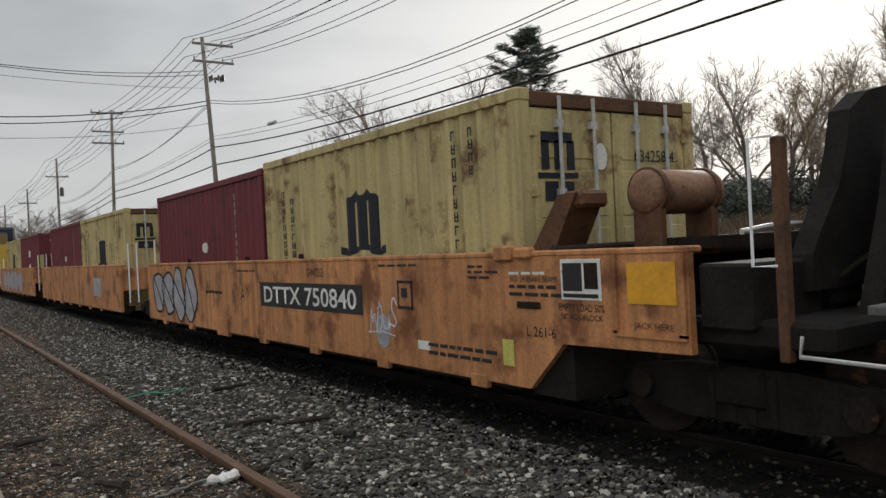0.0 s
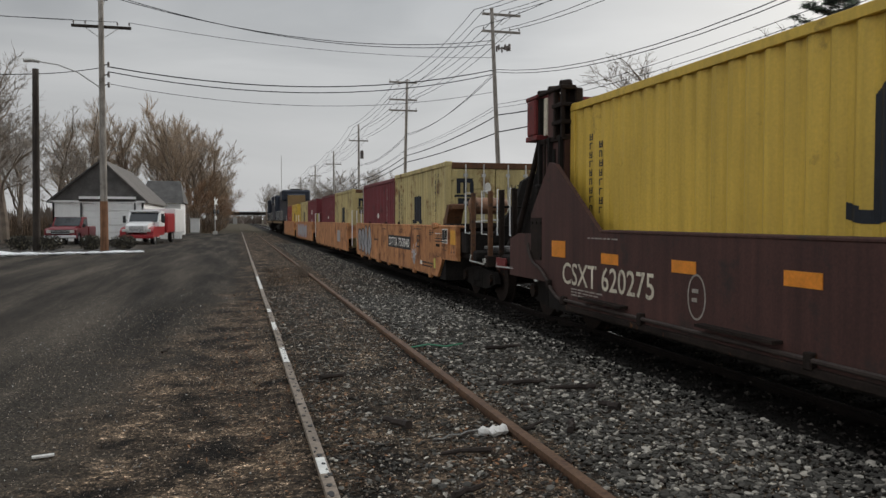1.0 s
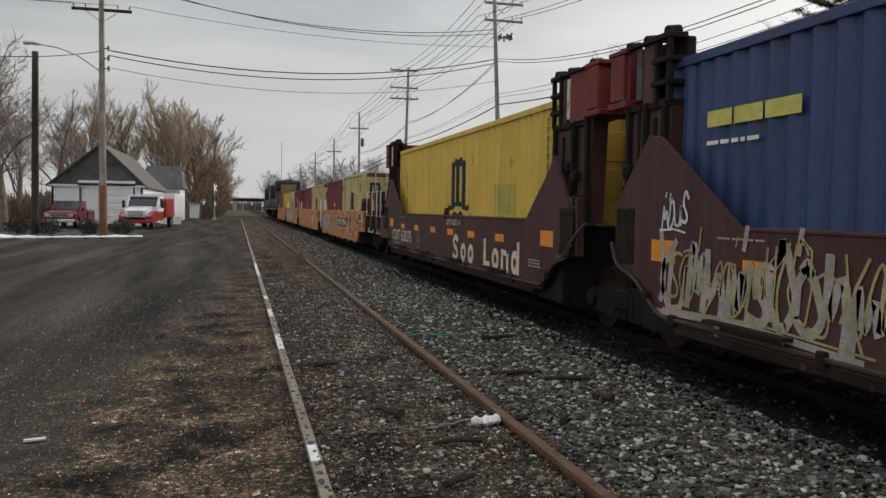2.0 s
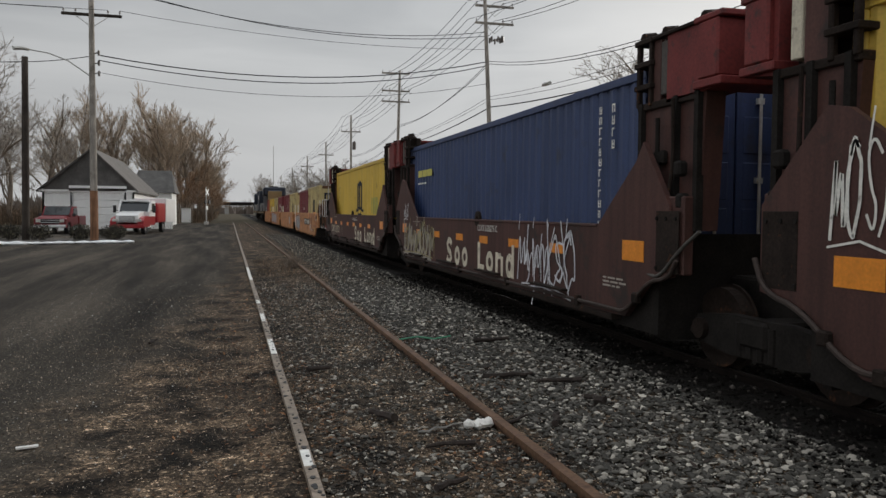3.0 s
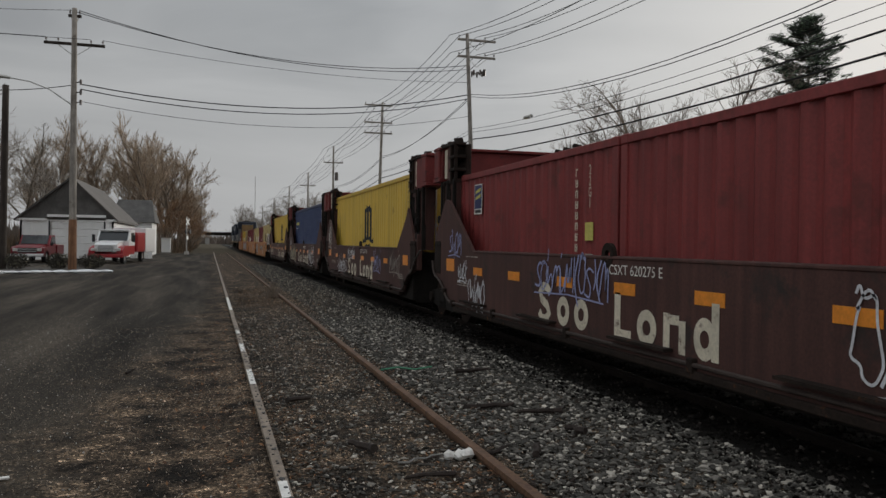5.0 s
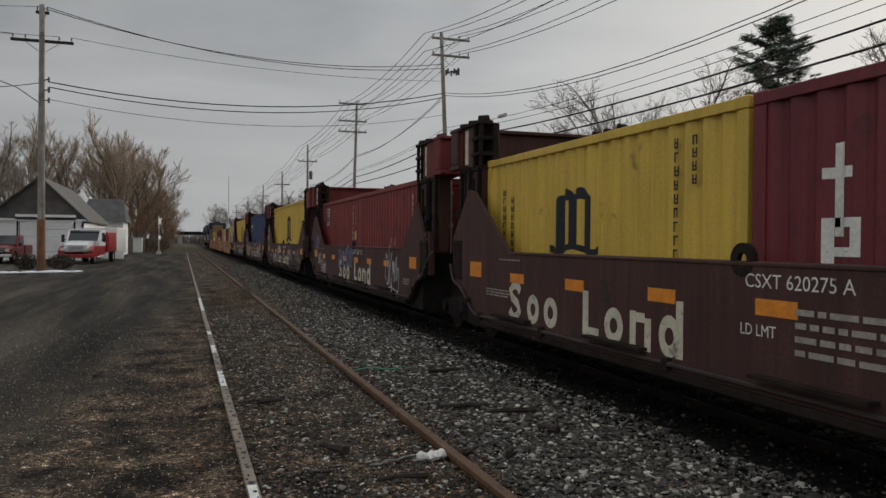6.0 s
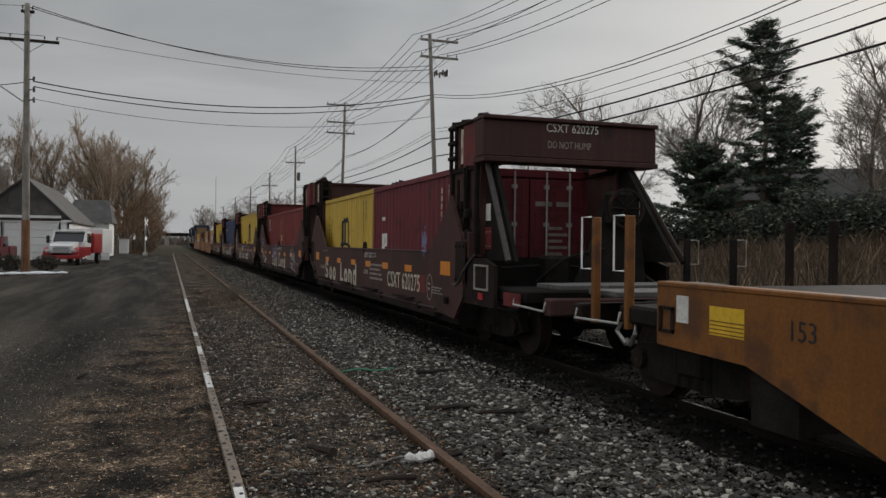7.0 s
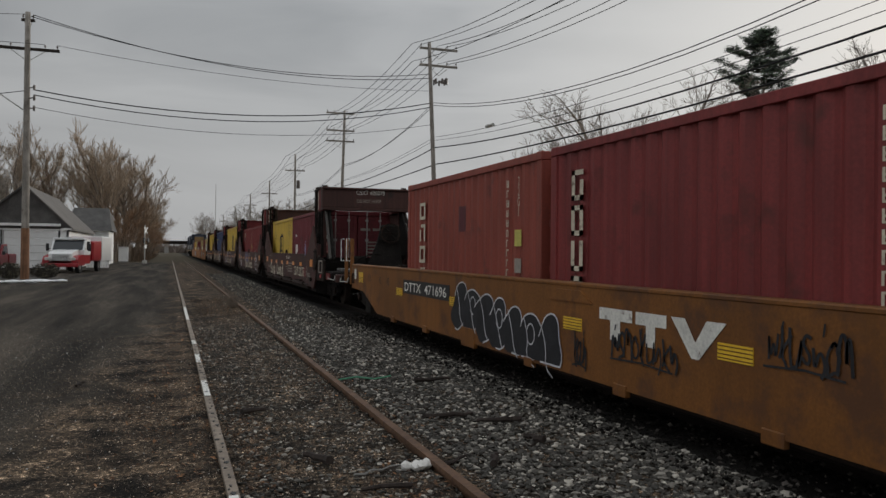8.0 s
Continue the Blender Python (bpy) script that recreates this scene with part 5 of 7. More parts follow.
tagged(part("far_woods", woods, mat("hazy_bare_woods", (0.16, 0.13, 0.11), 1.0, var=0.2, scale=0.05, bump=0.0)), "hazy bare woods along the horizon", "woods", kind="stuff")
weeds("dry_scrub", "tangled brown scrub behind the yard", 6000, -45, -13.5, 84, 98, 3.2, 6)
weeds("dry_scrub", "tangled brown scrub beside the line", 5000, -6.5, -3.0, 105, 240, 2.6, 7)
weeds("dry_scrub", "brown scrub along the far side of the line", 4000, 11, 17, 110, 300, 2.4, 8)

# ---- litter and odds on the ground ----
s = Shape()
rng = random.Random(12)
for c, r in (((0, 0, 0.035), 0.06), ((0.09, 0.02, 0.04), 0.055), ((-0.07, 0.03, 0.03), 0.05), ((0.03, -0.03, 0.05), 0.045)):
    s.add([(c[0] + v[0] * r * rng.uniform(0.7, 1.3), c[1] + v[1] * r * rng.uniform(0.7, 1.2), c[2] + v[2] * r * rng.uniform(0.6, 1.0)) for v in ICO_V.tolist()], ICO_F.tolist())
tagged(part("paper_litter", s, M_PAPER), "crumpled white paper on gravel by the rail", "litter").matrix_basis = pose(1.86, 4.82, 0.02)


def splinter(x, y, length, w, turn, seed, material=M_DARKWOOD, label="rotten dark piece of wood on the gravel"):
    rng = random.Random(seed)
    s = Shape()
    pts = [(length * (u - 0.5), rng.uniform(-0.02, 0.02), w * 0.5 + rng.uniform(0, 0.015)) for u in np.linspace(0, 1, 6)]
    s.tube(pts, w * 0.6, 6, w * 0.35)
    tagged(part("wood_scrap", s, material), label, "wood", "wood scraps").matrix_basis = pose(x, y, height(x, y) + 0.02, 0, 0, turn)


for i, (x, y, l, w, a) in enumerate(((1.19, 5.2, 0.3, 0.06, 120), (2.75, 6.62, 0.55, 0.05, 5), (3.15, 6.27, 0.45, 0.05, 170), (3.14, 5.46, 0.22, 0.06, 110), (2.5, 4.83, 0.3, 0.05, 60), (1.5, 4.35, 0.35, 0.035, 175),
                                     (2.2, 4.9, 0.3, 0.03, 40), (0.9, 7.2, 0.25, 0.05, 20), (3.3, 8.8, 0.5, 0.05, 10), (-0.9, 9.5, 0.3, 0.03, 80), (1.3, 3.6, 0.25, 0.04, 30))):
    splinter(x, y, l, w, a, i)
splinter(1.55, 4.8, 0.42, 0.014, 25, 40, M_PALEGRIT, "pale dry stick on the gravel")
tagged(part("plastic_strap", Shape().tube([(-0.35, 0, 0.03), (-0.1, 0.06, 0.05), (0.1, -0.03, 0.03), (0.35, 0.08, 0.04)], 0.012, 4), M_GREENRAG), "torn green plastic strap on ballast", "litter").matrix_basis = pose(2.4, 8.7, 0.05)
tagged(part("litter_scrap", Shape().box(-0.07, 0.07, -0.02, 0.02, 0, 0.012), M_PAPER), "flat white litter scrap on the lot", "litter").matrix_basis = pose(-1.34, 5.13, 0.015, 0, 0, 15)


# ---- the train ----
MOVERS = []


def gone(t):
    """How far the train has run along the track after t seconds."""
    return 12.05 * t + 0.055 * t * t


def rolling(name, label, category, s, z=0.0, group=""):
    root = thing(name, label, category, pose(XM, s, z), group)
    MOVERS.append((root, s, z))
    return root


def corr(y, side):
    """The corrugated wall: its x at y."""
    p = (y + 50) % 0.278
    k = 0 if p < 0.07 else (p - 0.07) / 0.069 if p < 0.139 else 1 if p < 0.209 else 1 - (p - 0.209) / 0.069
    return side * (1.196 - 0.042 * k)


def corrugated(half, z0, z1, side):
    ys = [-half + 0.1]
    k = math.floor((-half + 50) / 0.278)
    while True:
        for b in (0, 0.07, 0.139, 0.209):
            y = k * 0.278 + b - 50
            if -half + 0.1 < y < half - 0.1:
                ys.append(y)
        k += 1
        if k * 0.278 - 50 > half:
            break
    ys.append(half - 0.1)
    s = Shape()
    v = [(corr(y, side), y, z) for y in ys for z in (z0, z1)] + [(corr(y, side) - side * 0.02, y, z) for y in ys for z in (z0, z1)]
    n = len(ys)
    f = [(2 * i, 2 * i + 1, 2 * i + 3, 2 * i + 2) for i in range(n - 1)] + [(2 * (i + n), 2 * (i + n) + 2, 2 * (i + n) + 3, 2 * (i + n) + 1) for i in range(n - 1)]
    return s.add(v, f)


def wall_paint(columns, y, w, z, h, n=70):
    """Paint that follows the corrugated near wall. columns(u) gives spans of height at u, 0 at the left end (+y) to 1."""
    s = Shape()
    for i in range(n):
        u0, u1 = i / n, (i + 1) / n
        ya, yb = y - w * u0, y - w * u1
        spans = []
        for a, b in sorted(columns((u0 + u1) / 2)):          # touching spans become one coat of paint
            if spans and a <= spans[-1][1]:
                spans[-1] = (spans[-1][0], max(b, spans[-1][1]))
            else:
                spans.append((a, b))
        for a, b in spans:
            s.add([(corr(ya, -1) - 0.004, ya, z + h * a), (corr(yb, -1) - 0.004, yb, z + h * a), (corr(yb, -1) - 0.004, yb, z + h * b), (corr(ya, -1) - 0.004, ya, z + h * b)], [(0, 1, 2, 3)])
    return s


def crest_columns(u):
    """A plain three-legged crest over a wave."""
    out = []
    wave = 0.27 + 0.035 * math.cos((u - 0.5) * 9)
    out.append((wave - 0.045, wave + 0.03))
    for a, b in ((0.16, 0.32), (0.42, 0.58), (0.68, 0.84)):
        if a <= u <= b:
            k = abs(u - (a + b) / 2) / ((b - a) / 2)
            out.append((wave, 0.93 - 0.05 * k * k))
    for a, b in ((0.25, 0.5), (0.5, 0.76)):
        if a <= u <= b:
            k = (u - a) / (b - a)
            out.append((0.80 + 0.06 * math.sin(k * 3.14), 0.9 + 0.1 * math.sin(k * 3.14)))
    for c in (0.36, 0.64):
        k = abs(u - c) / 0.13
        if k < 1:
            top = 0.19 * math.sqrt(1 - k * k)
            low = 0.10 * math.sqrt(max(0, 1 - (k / 0.6) ** 2)) if k < 0.6 else 0
            out.append((low, max(low + 0.01, top)))
    if u < 0.1 or u > 0.9:
        out.append((wave, wave + 0.05))
    return out


def upright_marks(y, z, h, n, seed, size=0.1, material=M_NAVY, parent=None, name="vertical_marking"):
    """A column of small plain marks for writing set upright."""
    rng = random.Random(seed)
    s = Shape()
    step = h / n
    for i in range(n):
        zz, w = z - i * step, size * rng.uniform(0.75, 1.0)
        x = -1.203
        kind = rng.randint(0, 3)
        if kind != 1:
            s.box(x - 0.002, x, y - w, y - w * 0.72, zz - step * 0.72, zz)
        s.box(x - 0.002, x, y - w * 0.3, y, zz - step * 0.72, zz)
        s.box(x - 0.0015, x, y - w, y, zz - step * (0.13 if kind < 2 else 0.42), zz - (0 if kind < 2 else step * 0.3))
        if kind > 1:
            s.box(x - 0.0015, x, y - w, y, zz - step * 0.72, zz - step * 0.6)
    return part(name, s, material, parent)


CORRUGATED = {}


def container(s_mid, length, tall, material, label, z0, marks="", seed=0, doors=-1):
    root = rolling("shipping_container", label, "container", s_mid, z0, "containers on the train")
    h, w = length / 2, 1.219
    for side in (-1, 1):
        key = (length, tall, side)
        if key not in CORRUGATED:
            CORRUGATED[key] = corrugated(h, 0.16, tall - 0.1, side)
        part("side_panel", CORRUGATED[key], material, root)
        part("bottom_rail", Shape().box(side * w, side * (w - 0.06), -h + 0.16, h - 0.16, 0.0, 0.17, 0.006), material, root)
        part("top_rail", Shape().box(side * (w - 0.001), side * (w - 0.06), -h + 0.16, h - 0.16, tall - 0.11, tall - 0.01, 0.006), material, root)
        for end in (-1, 1):
            part("corner_post", Shape().box(side * w, side * (w - 0.15), end * h, end * (h - 0.15), 0.12, tall - 0.12, 0.01), material, root)
            for z in (0, tall - 0.118):
                part("corner_casting", Shape().box(side * (w + 0.003), side * (w - 0.16), end * (h + 0.003), end * (h - 0.175), z, z + 0.118, 0.012), M_GRIME if z == 0 else material, root)
    part("roof", Shape().box(-w + 0.05, w - 0.05, -h + 0.1, h - 0.1, tall - 0.05, tall - 0.02), material, root)
    part("floor", Shape().box(-w + 0.05, w - 0.05, -h + 0.1, h - 0.1, 0.1, 0.16), M_GRIME, root)
    front = Shape()
    for k in range(9):
        x = -1.05 + k * 0.24
        front.box(x, x + 0.13, -doors * (h - 0.04), -doors * (h - 0.07), 0.14, tall - 0.1)
    front.box(-1.07, 1.07, -doors * (h - 0.07), -doors * (h - 0.09), 0.1, tall - 0.1)
    part("front_wall", front, material, root)
    e = doors * (h - 0.01)
    part("door_header", Shape().box(-1.07, 1.07, doors * h, doors * (h - 0.1), tall - 0.16, tall - 0.02, 0.01), M_RUSTPOST if material is M_BEIGE else material, root)
    part("door_sill", Shape().box(-1.07, 1.07, doors * h, doors * (h - 0.1), 0.0, 0.14, 0.01), material, root)
    for side in (-1, 1):
        leaf = Shape().box(side * 0.012, side * 1.065, e - doors * 0.01, e - doors * 0.055, 0.15, tall - 0.17, 0.008)
        for zz in (0.3, 0.85, 1.4, 1.95):
            if zz + 0.45 < tall - 0.17:
                leaf.box(side * 0.1, side * 0.98, e + doors * 0.0, e - doors * 0.03, zz, zz + 0.45, 0.012)
        door = part("door", leaf, material, root)
        for bx in (0.3, 0.74):
            bar = Shape().tube([(side * bx, e + doors * 0.045, 0.06), (side * bx, e + doors * 0.045, tall - 0.06)], 0.019, 8)
            for zz in (0.12, 0.9, 1.6, tall - 0.35):
                bar.box(side * (bx - 0.045), side * (bx + 0.045), e, e + doors * 0.05, zz, zz + 0.07)
            part("locking_bar", bar, M_GALV, door)
        for zz in (0.4, 1.0, 1.6, 2.15):
            part("hinge", Shape().box(side * 1.02, side * 1.1, e, e + doors * 0.03, zz, zz + 0.1, 0.005), material, door)
    rng = random.Random(seed)
    if "crest" in marks:
        big = length > 8
        y, z, wd, hg = (0.8, 0.92, 1.82, 1.44) if big else (0.85, 0.96, 1.31, 1.03)
        if "beige" in marks:
            y, z, wd, hg = 0.6, 0.93, 1.13, 1.0
        part("crest", wall_paint(crest_columns, y, wd, z, hg, 90 if big else 70), M_NAVY, root, "dark painted crest")
        upright_marks(h - 0.62, tall - 0.5, 1.45, 12, seed, 0.11, M_NAVY, root)
        upright_marks(h - 0.92, tall - 0.62, 1.0, 8, seed + 1, 0.11, M_NAVY, root)
        upright_marks(-h + (0.85 if big else 1.08), tall - 0.25, 1.5, 11, seed + 2, 0.08, M_NAVY, root)
        upright_marks(-h + (0.5 if big else 0.79), tall - 0.25, 0.5, 4, seed + 3, 0.08, M_NAVY, root)
    if "patch" in marks:
        part("paint_patch", wall_paint(lambda u: [(0.05, 0.95)] if (u * 12) % 1 < 0.8 else [], -2.56, 1.3, 1.12, 0.6, 60), mat("greenish_touch_up_paint", (0.36, 0.34, 0.09), 0.6, var=0.15, scale=3, bump=0.0), root, "greenish touched-up paint")
    if "white_patch" in marks:
        part("white_patch", wall_paint(lambda u: [(0.1, 0.9)], 0.4, 0.45, 1.6, 0.35, 20), M_WHITE, root)
        part("white_patch", wall_paint(lambda u: [(0.1, 0.9)], 0.5, 0.6, 1.0, 0.35, 20), M_WHITE, root)
    if "spot" in marks:
        part("white_spot", wall_paint(lambda u: [(0.5 - 0.5 * math.sqrt(max(0, 1 - (2 * u - 1) ** 2)), 0.5 + 0.5 * math.sqrt(max(0, 1 - (2 * u - 1) ** 2)))], 0.1, 0.34, 1.33, 0.2, 14), M_WHITE, root)
        upright_marks(-h + 1.3, tall - 0.3, 1.3, 10, seed, 0.07, M_DIMWHITE, root)
    if "code" in marks:
        m = M_CREAM
        upright_marks(-h + 1.15, tall - 0.3, 1.55, 11, seed, 0.085, m, root)
        code = lettering("22G1", 0.55, FACING, m, root, "size_code", 0.075, upright=True)
        code.matrix_basis = Matrix.Translation((-1.2125, -h + 0.72, tall - 0.55))
        part("caution_plate", Shape().box(-1.214, -1.21, -h + 0.62, -h + 0.84, 1.35, 1.58), M_LABELY, root)
        part("data_plate", Shape().box(-1.214, -1.21, -h + 0.62, -h + 0.84, 0.98, 1.18), M_DIMWHITE, root)
    if "badge" in marks:
        part("badge", Shape().box(-1.214, -1.21, h - 0.78, h - 1.19, 1.82, 2.36), M_WHITE, root)
        part("badge_field", Shape().box(-1.216, -1.213, h - 0.8, h - 1.17, 1.92, 2.34), mat("dark_badge_blue", (0.02, 0.03, 0.1), 0.5, var=0.1, bump=0), root)
        part("badge_bar", Shape().box(-1.216, -1.213, h - 0.83, h - 1.14, 1.845, 1.9), M_PANELBLK, root)
        for k in range(2):
            part("badge_stripe", Shape().plate([(h - 0.86, 2.08 + k * 0.11), (h - 1.12, 2.12 + k * 0.11), (h - 1.12, 2.18 + k * 0.11), (h - 0.86, 2.13 + k * 0.11)], -1.218, -1.215), M_LABELY, root)
    if "column" in marks:      # tall upright lettering of a lessor, as plain blocks
        for k in range(5):
            s2 = Shape()
            z = tall - 0.4 - k * 0.41
            s2.box(-1.213, -1.21, h - 1.12, h - 1.05, z - 0.32, z).box(-1.213, -1.21, h - 0.79, h - 0.86, z - 0.32, z - 0.1 * (k % 2))
            s2.box(-1.213, -1.21, h - 1.05, h - 0.86, z - 0.06, z)
            if k % 2 == 0:
                s2.box(-1.213, -1.21, h - 1.05, h - 0.86, z - 0.32, z - 0.26)
            part("block_letter", s2, M_CREAM, root)
        part("dark_patch", wall_paint(lambda u: [(0, 1)], h - 2.8, 0.45, 1.6, 0.42, 20), mat("dark_red_patch", (0.1, 0.025, 0.03), 0.5, var=0.1, bump=0), root, "dark repainted patch")
    if "bigletters" in marks:
        for k, (wd, hg) in enumerate(((0.3, 0.7), (0.34, 0.5), (0.4, 0.5))):
            z = 1.72 - k * 0.56
            cols = (lambda u: [(0, 1)] if 0.3 < u < 0.65 else [(0.62, 0.74)] if u < 0.95 else []) if k == 0 else (lambda u: [(0, 1)] if u < 0.25 else [(0, 0.14), (0.42, 0.56), (0.86, 1)] if u < 0.8 else [(0.42, 1)]) if k == 1 else (lambda u: [(max(0, u - 0.18), min(1, u + 0.18)), (max(0, 0.82 - u), min(1, 1.18 - u))])
            part("block_letter", wall_paint(cols, h - 0.75, wd, z - hg + 0.35, hg, 24), M_WHITE, root)
    if "doorcrest" in marks:
        sgn = Shape()
        for (a, b, z1, z2) in ((-0.95, -0.86, 1.85, 2.12), (-0.79, -0.7, 1.85, 2.12), (-0.63, -0.54, 1.85, 2.12), (-0.95, -0.56, 2.1, 2.2), (-1.0, -0.5, 1.77, 1.82), (-0.92, -0.76, 1.56, 1.74), (-0.7, -0.56, 1.56, 1.74)):
            sgn.box(a, b, e + doors * 0.004, e + doors * 0.01, z1, z2)
        part("door_crest", sgn, M_NAVY, root)
        oval = Shape()
        oval.add([(-0.2 + 0.085 * math.cos(t), e + doors * 0.02, 1.98 + 0.13 * math.sin(t)) for t in np.linspace(0, 6.283, 25)[:-1]], [tuple(range(24))])
        part("white_oval", oval, M_WHITE, root)
        lettering("634258 4", 0.12, FACING_BACK, M_NAVY, root, "serial_number", 0.6).matrix_basis = Matrix.Translation((0.58, e - 0.014, 2.0))
        lettering("22G1", 0.11, FACING_BACK @ pose(0, 0, 0), M_NAVY, root, "size_code", 0.3).matrix_basis = Matrix.Translation((0.68, e - 0.012, 1.8))
    if "doormarks" in marks:
        sgn = Shape()
        for k in range(5):
            sgn.box(0.35, 0.62 + 0.1 * (k % 2), e + doors * 0.004, e + doors * 0.008, 1.55 - k * 0.11, 1.6 - k * 0.11)
        sgn.box(0.1, 0.42, e + doors * 0.004, e + doors * 0.008, 1.95, 2.03).box(0.5, 0.78, e + doors * 0.004, e + doors * 0.008, 1.95, 2.03)
        part("door_marking", sgn, M_DIMWHITE, root)
    return root


# --- running gear ---
def bogie(root, y):
    b = part("bogie", Shape().box(-1.1, 1.1, y - 0.2, y + 0.2, 0.4, 0.66, 0.03), M_BLACK, root, "grimy black bogie")
    for side in (-1, 1):
        outline = [(-1.1, 0.42), (-0.95, 0.62), (-0.45, 0.68), (0.45, 0.68), (0.95, 0.62), (1.1, 0.42), (0.85, 0.34), (0.45, 0.28), (-0.45, 0.28), (-0.85, 0.34)]
        part("side_frame", Shape().plate([(a + y, c) for a, c in outline], side * 0.93, side * 1.05), M_BLACK, b)
        for k in range(4):
            part("spring", Shape().tube([(side * 1.03, y - 0.24 + k * 0.16, 0.3), (side * 1.03, y - 0.24 + k * 0.16, 0.62)], 0.055, 8), M_BLACK, b)
    for dy in (-0.86, 0.86):
        part("axle", Shape().tube([(-1.05, y + dy, 0.48), (1.05, y + dy, 0.48)], 0.08, 8), M_GRIME, b)
        for side in (-1, 1):
            tread = Shape().disc((side * 0.78, y + dy, 0.48), "x", 0.42, 0.13, 24).disc((side * 0.7, y + dy, 0.48), "x", 0.455, 0.03, 24)
            part("wheel", tread, M_GRIME, b, "dark steel wheel")
            part("bearing_cap", Shape().disc((side * 1.06, y + dy, 0.48), "x", 0.11, 0.1, 10), M_GRIME, b)


def coupler(root, y, way):
    s = Shape().box(-0.12, 0.12, y, y + way * 0.25, 0.72, 0.94, 0.03).box(-0.22, 0.2, y + way * 0.15, y + way * 0.42, 0.66, 1.0, 0.06)
    part("coupler", s, M_BLACK, root)
    for sx in (-0.45, 0.4):
        part("air_hose", Shape().tube([(sx, y + way * 0.2, 0.85), (sx - 0.08, y + way * 0.1, 0.6), (sx - 0.05, y + way * 0.25, 0.46), (sx, y + way * 0.4, 0.5)], 0.03, 6), M_STEEL if sx < 0 else M_BLACK, root)


def end_platform(root, y, way, m, grabs, z=1.16, deep=1.75, tall=2.2, spots=None, sides=(-1, 1)):
    """The open end of a car: deck, end sill, grab posts, steps and hand brake. y: where the side ends; way: +1 to the front."""
    e = y + way * deep
    gap = way * (-0.13 if tall > 2 else 0.1)
    part("end_sill", Shape().box(-1.42, 1.42, e - way * 0.16, e, 0.78, 1.0, 0.02), m, root)
    part("center_sill", Shape().box(-0.35, 0.35, y - way * 1.2, e, 0.6, 0.98), M_BLACK, root)
    part("walkway", Shape().box(-1.25, 1.25, y + way * (deep - 0.7), e - way * 0.05, z - 0.06, z, 0.008), M_WALK, root, "worn steel grating walkway")
    part("bolster", Shape().box(-1.35, 1.35, y - way * 0.2, y + way * 0.9, 0.86, 1.05, 0.03), M_BLACK, root)
    for side in (-1, 1):
        part("sill_step", Shape().tube([(side * 1.42, e - way * 1.0, 0.98), (side * 1.45, e - way * 1.0, 0.86), (side * 1.45, e - way * 0.1, 0.84), (side * 1.42, e - way * 0.1, 0.95)], 0.014, 6), M_GALV, root, "pale step iron")
        for d in (spots or (deep - min(1.05, deep * 0.75), deep - 0.05)) if side in sides else ():
            yy = y + way * d
            part("grab_post", Shape().box(side * 1.38, side * 1.29, yy - 0.035, yy + 0.035, 0.8, tall, 0.01), grabs if side < 0 or grabs is not M_AMBER else M_GRIME, root)
            part("grab_iron", Shape().tube([(side * 1.4, yy, 1.4), (side * 1.46, yy + gap, 1.4), (side * 1.46, yy + gap, tall), (side * 1.4, yy, tall)], 0.011, 6), M_TRIM if side < 0 else M_DIMWHITE, root, "white painted grab iron")
    if len(sides) > 1 and tall > 2:
        part("handrail", Shape().tube([(-1.33, e - way * 0.05, 1.55), (1.33, e - way * 0.05, 1.55)], 0.022, 6).tube([(-1.33, e - way * 0.05, 1.9), (1.33, e - way * 0.05, 1.9)], 0.018, 6), M_BLACK, root)
    coupler(root, e, way)


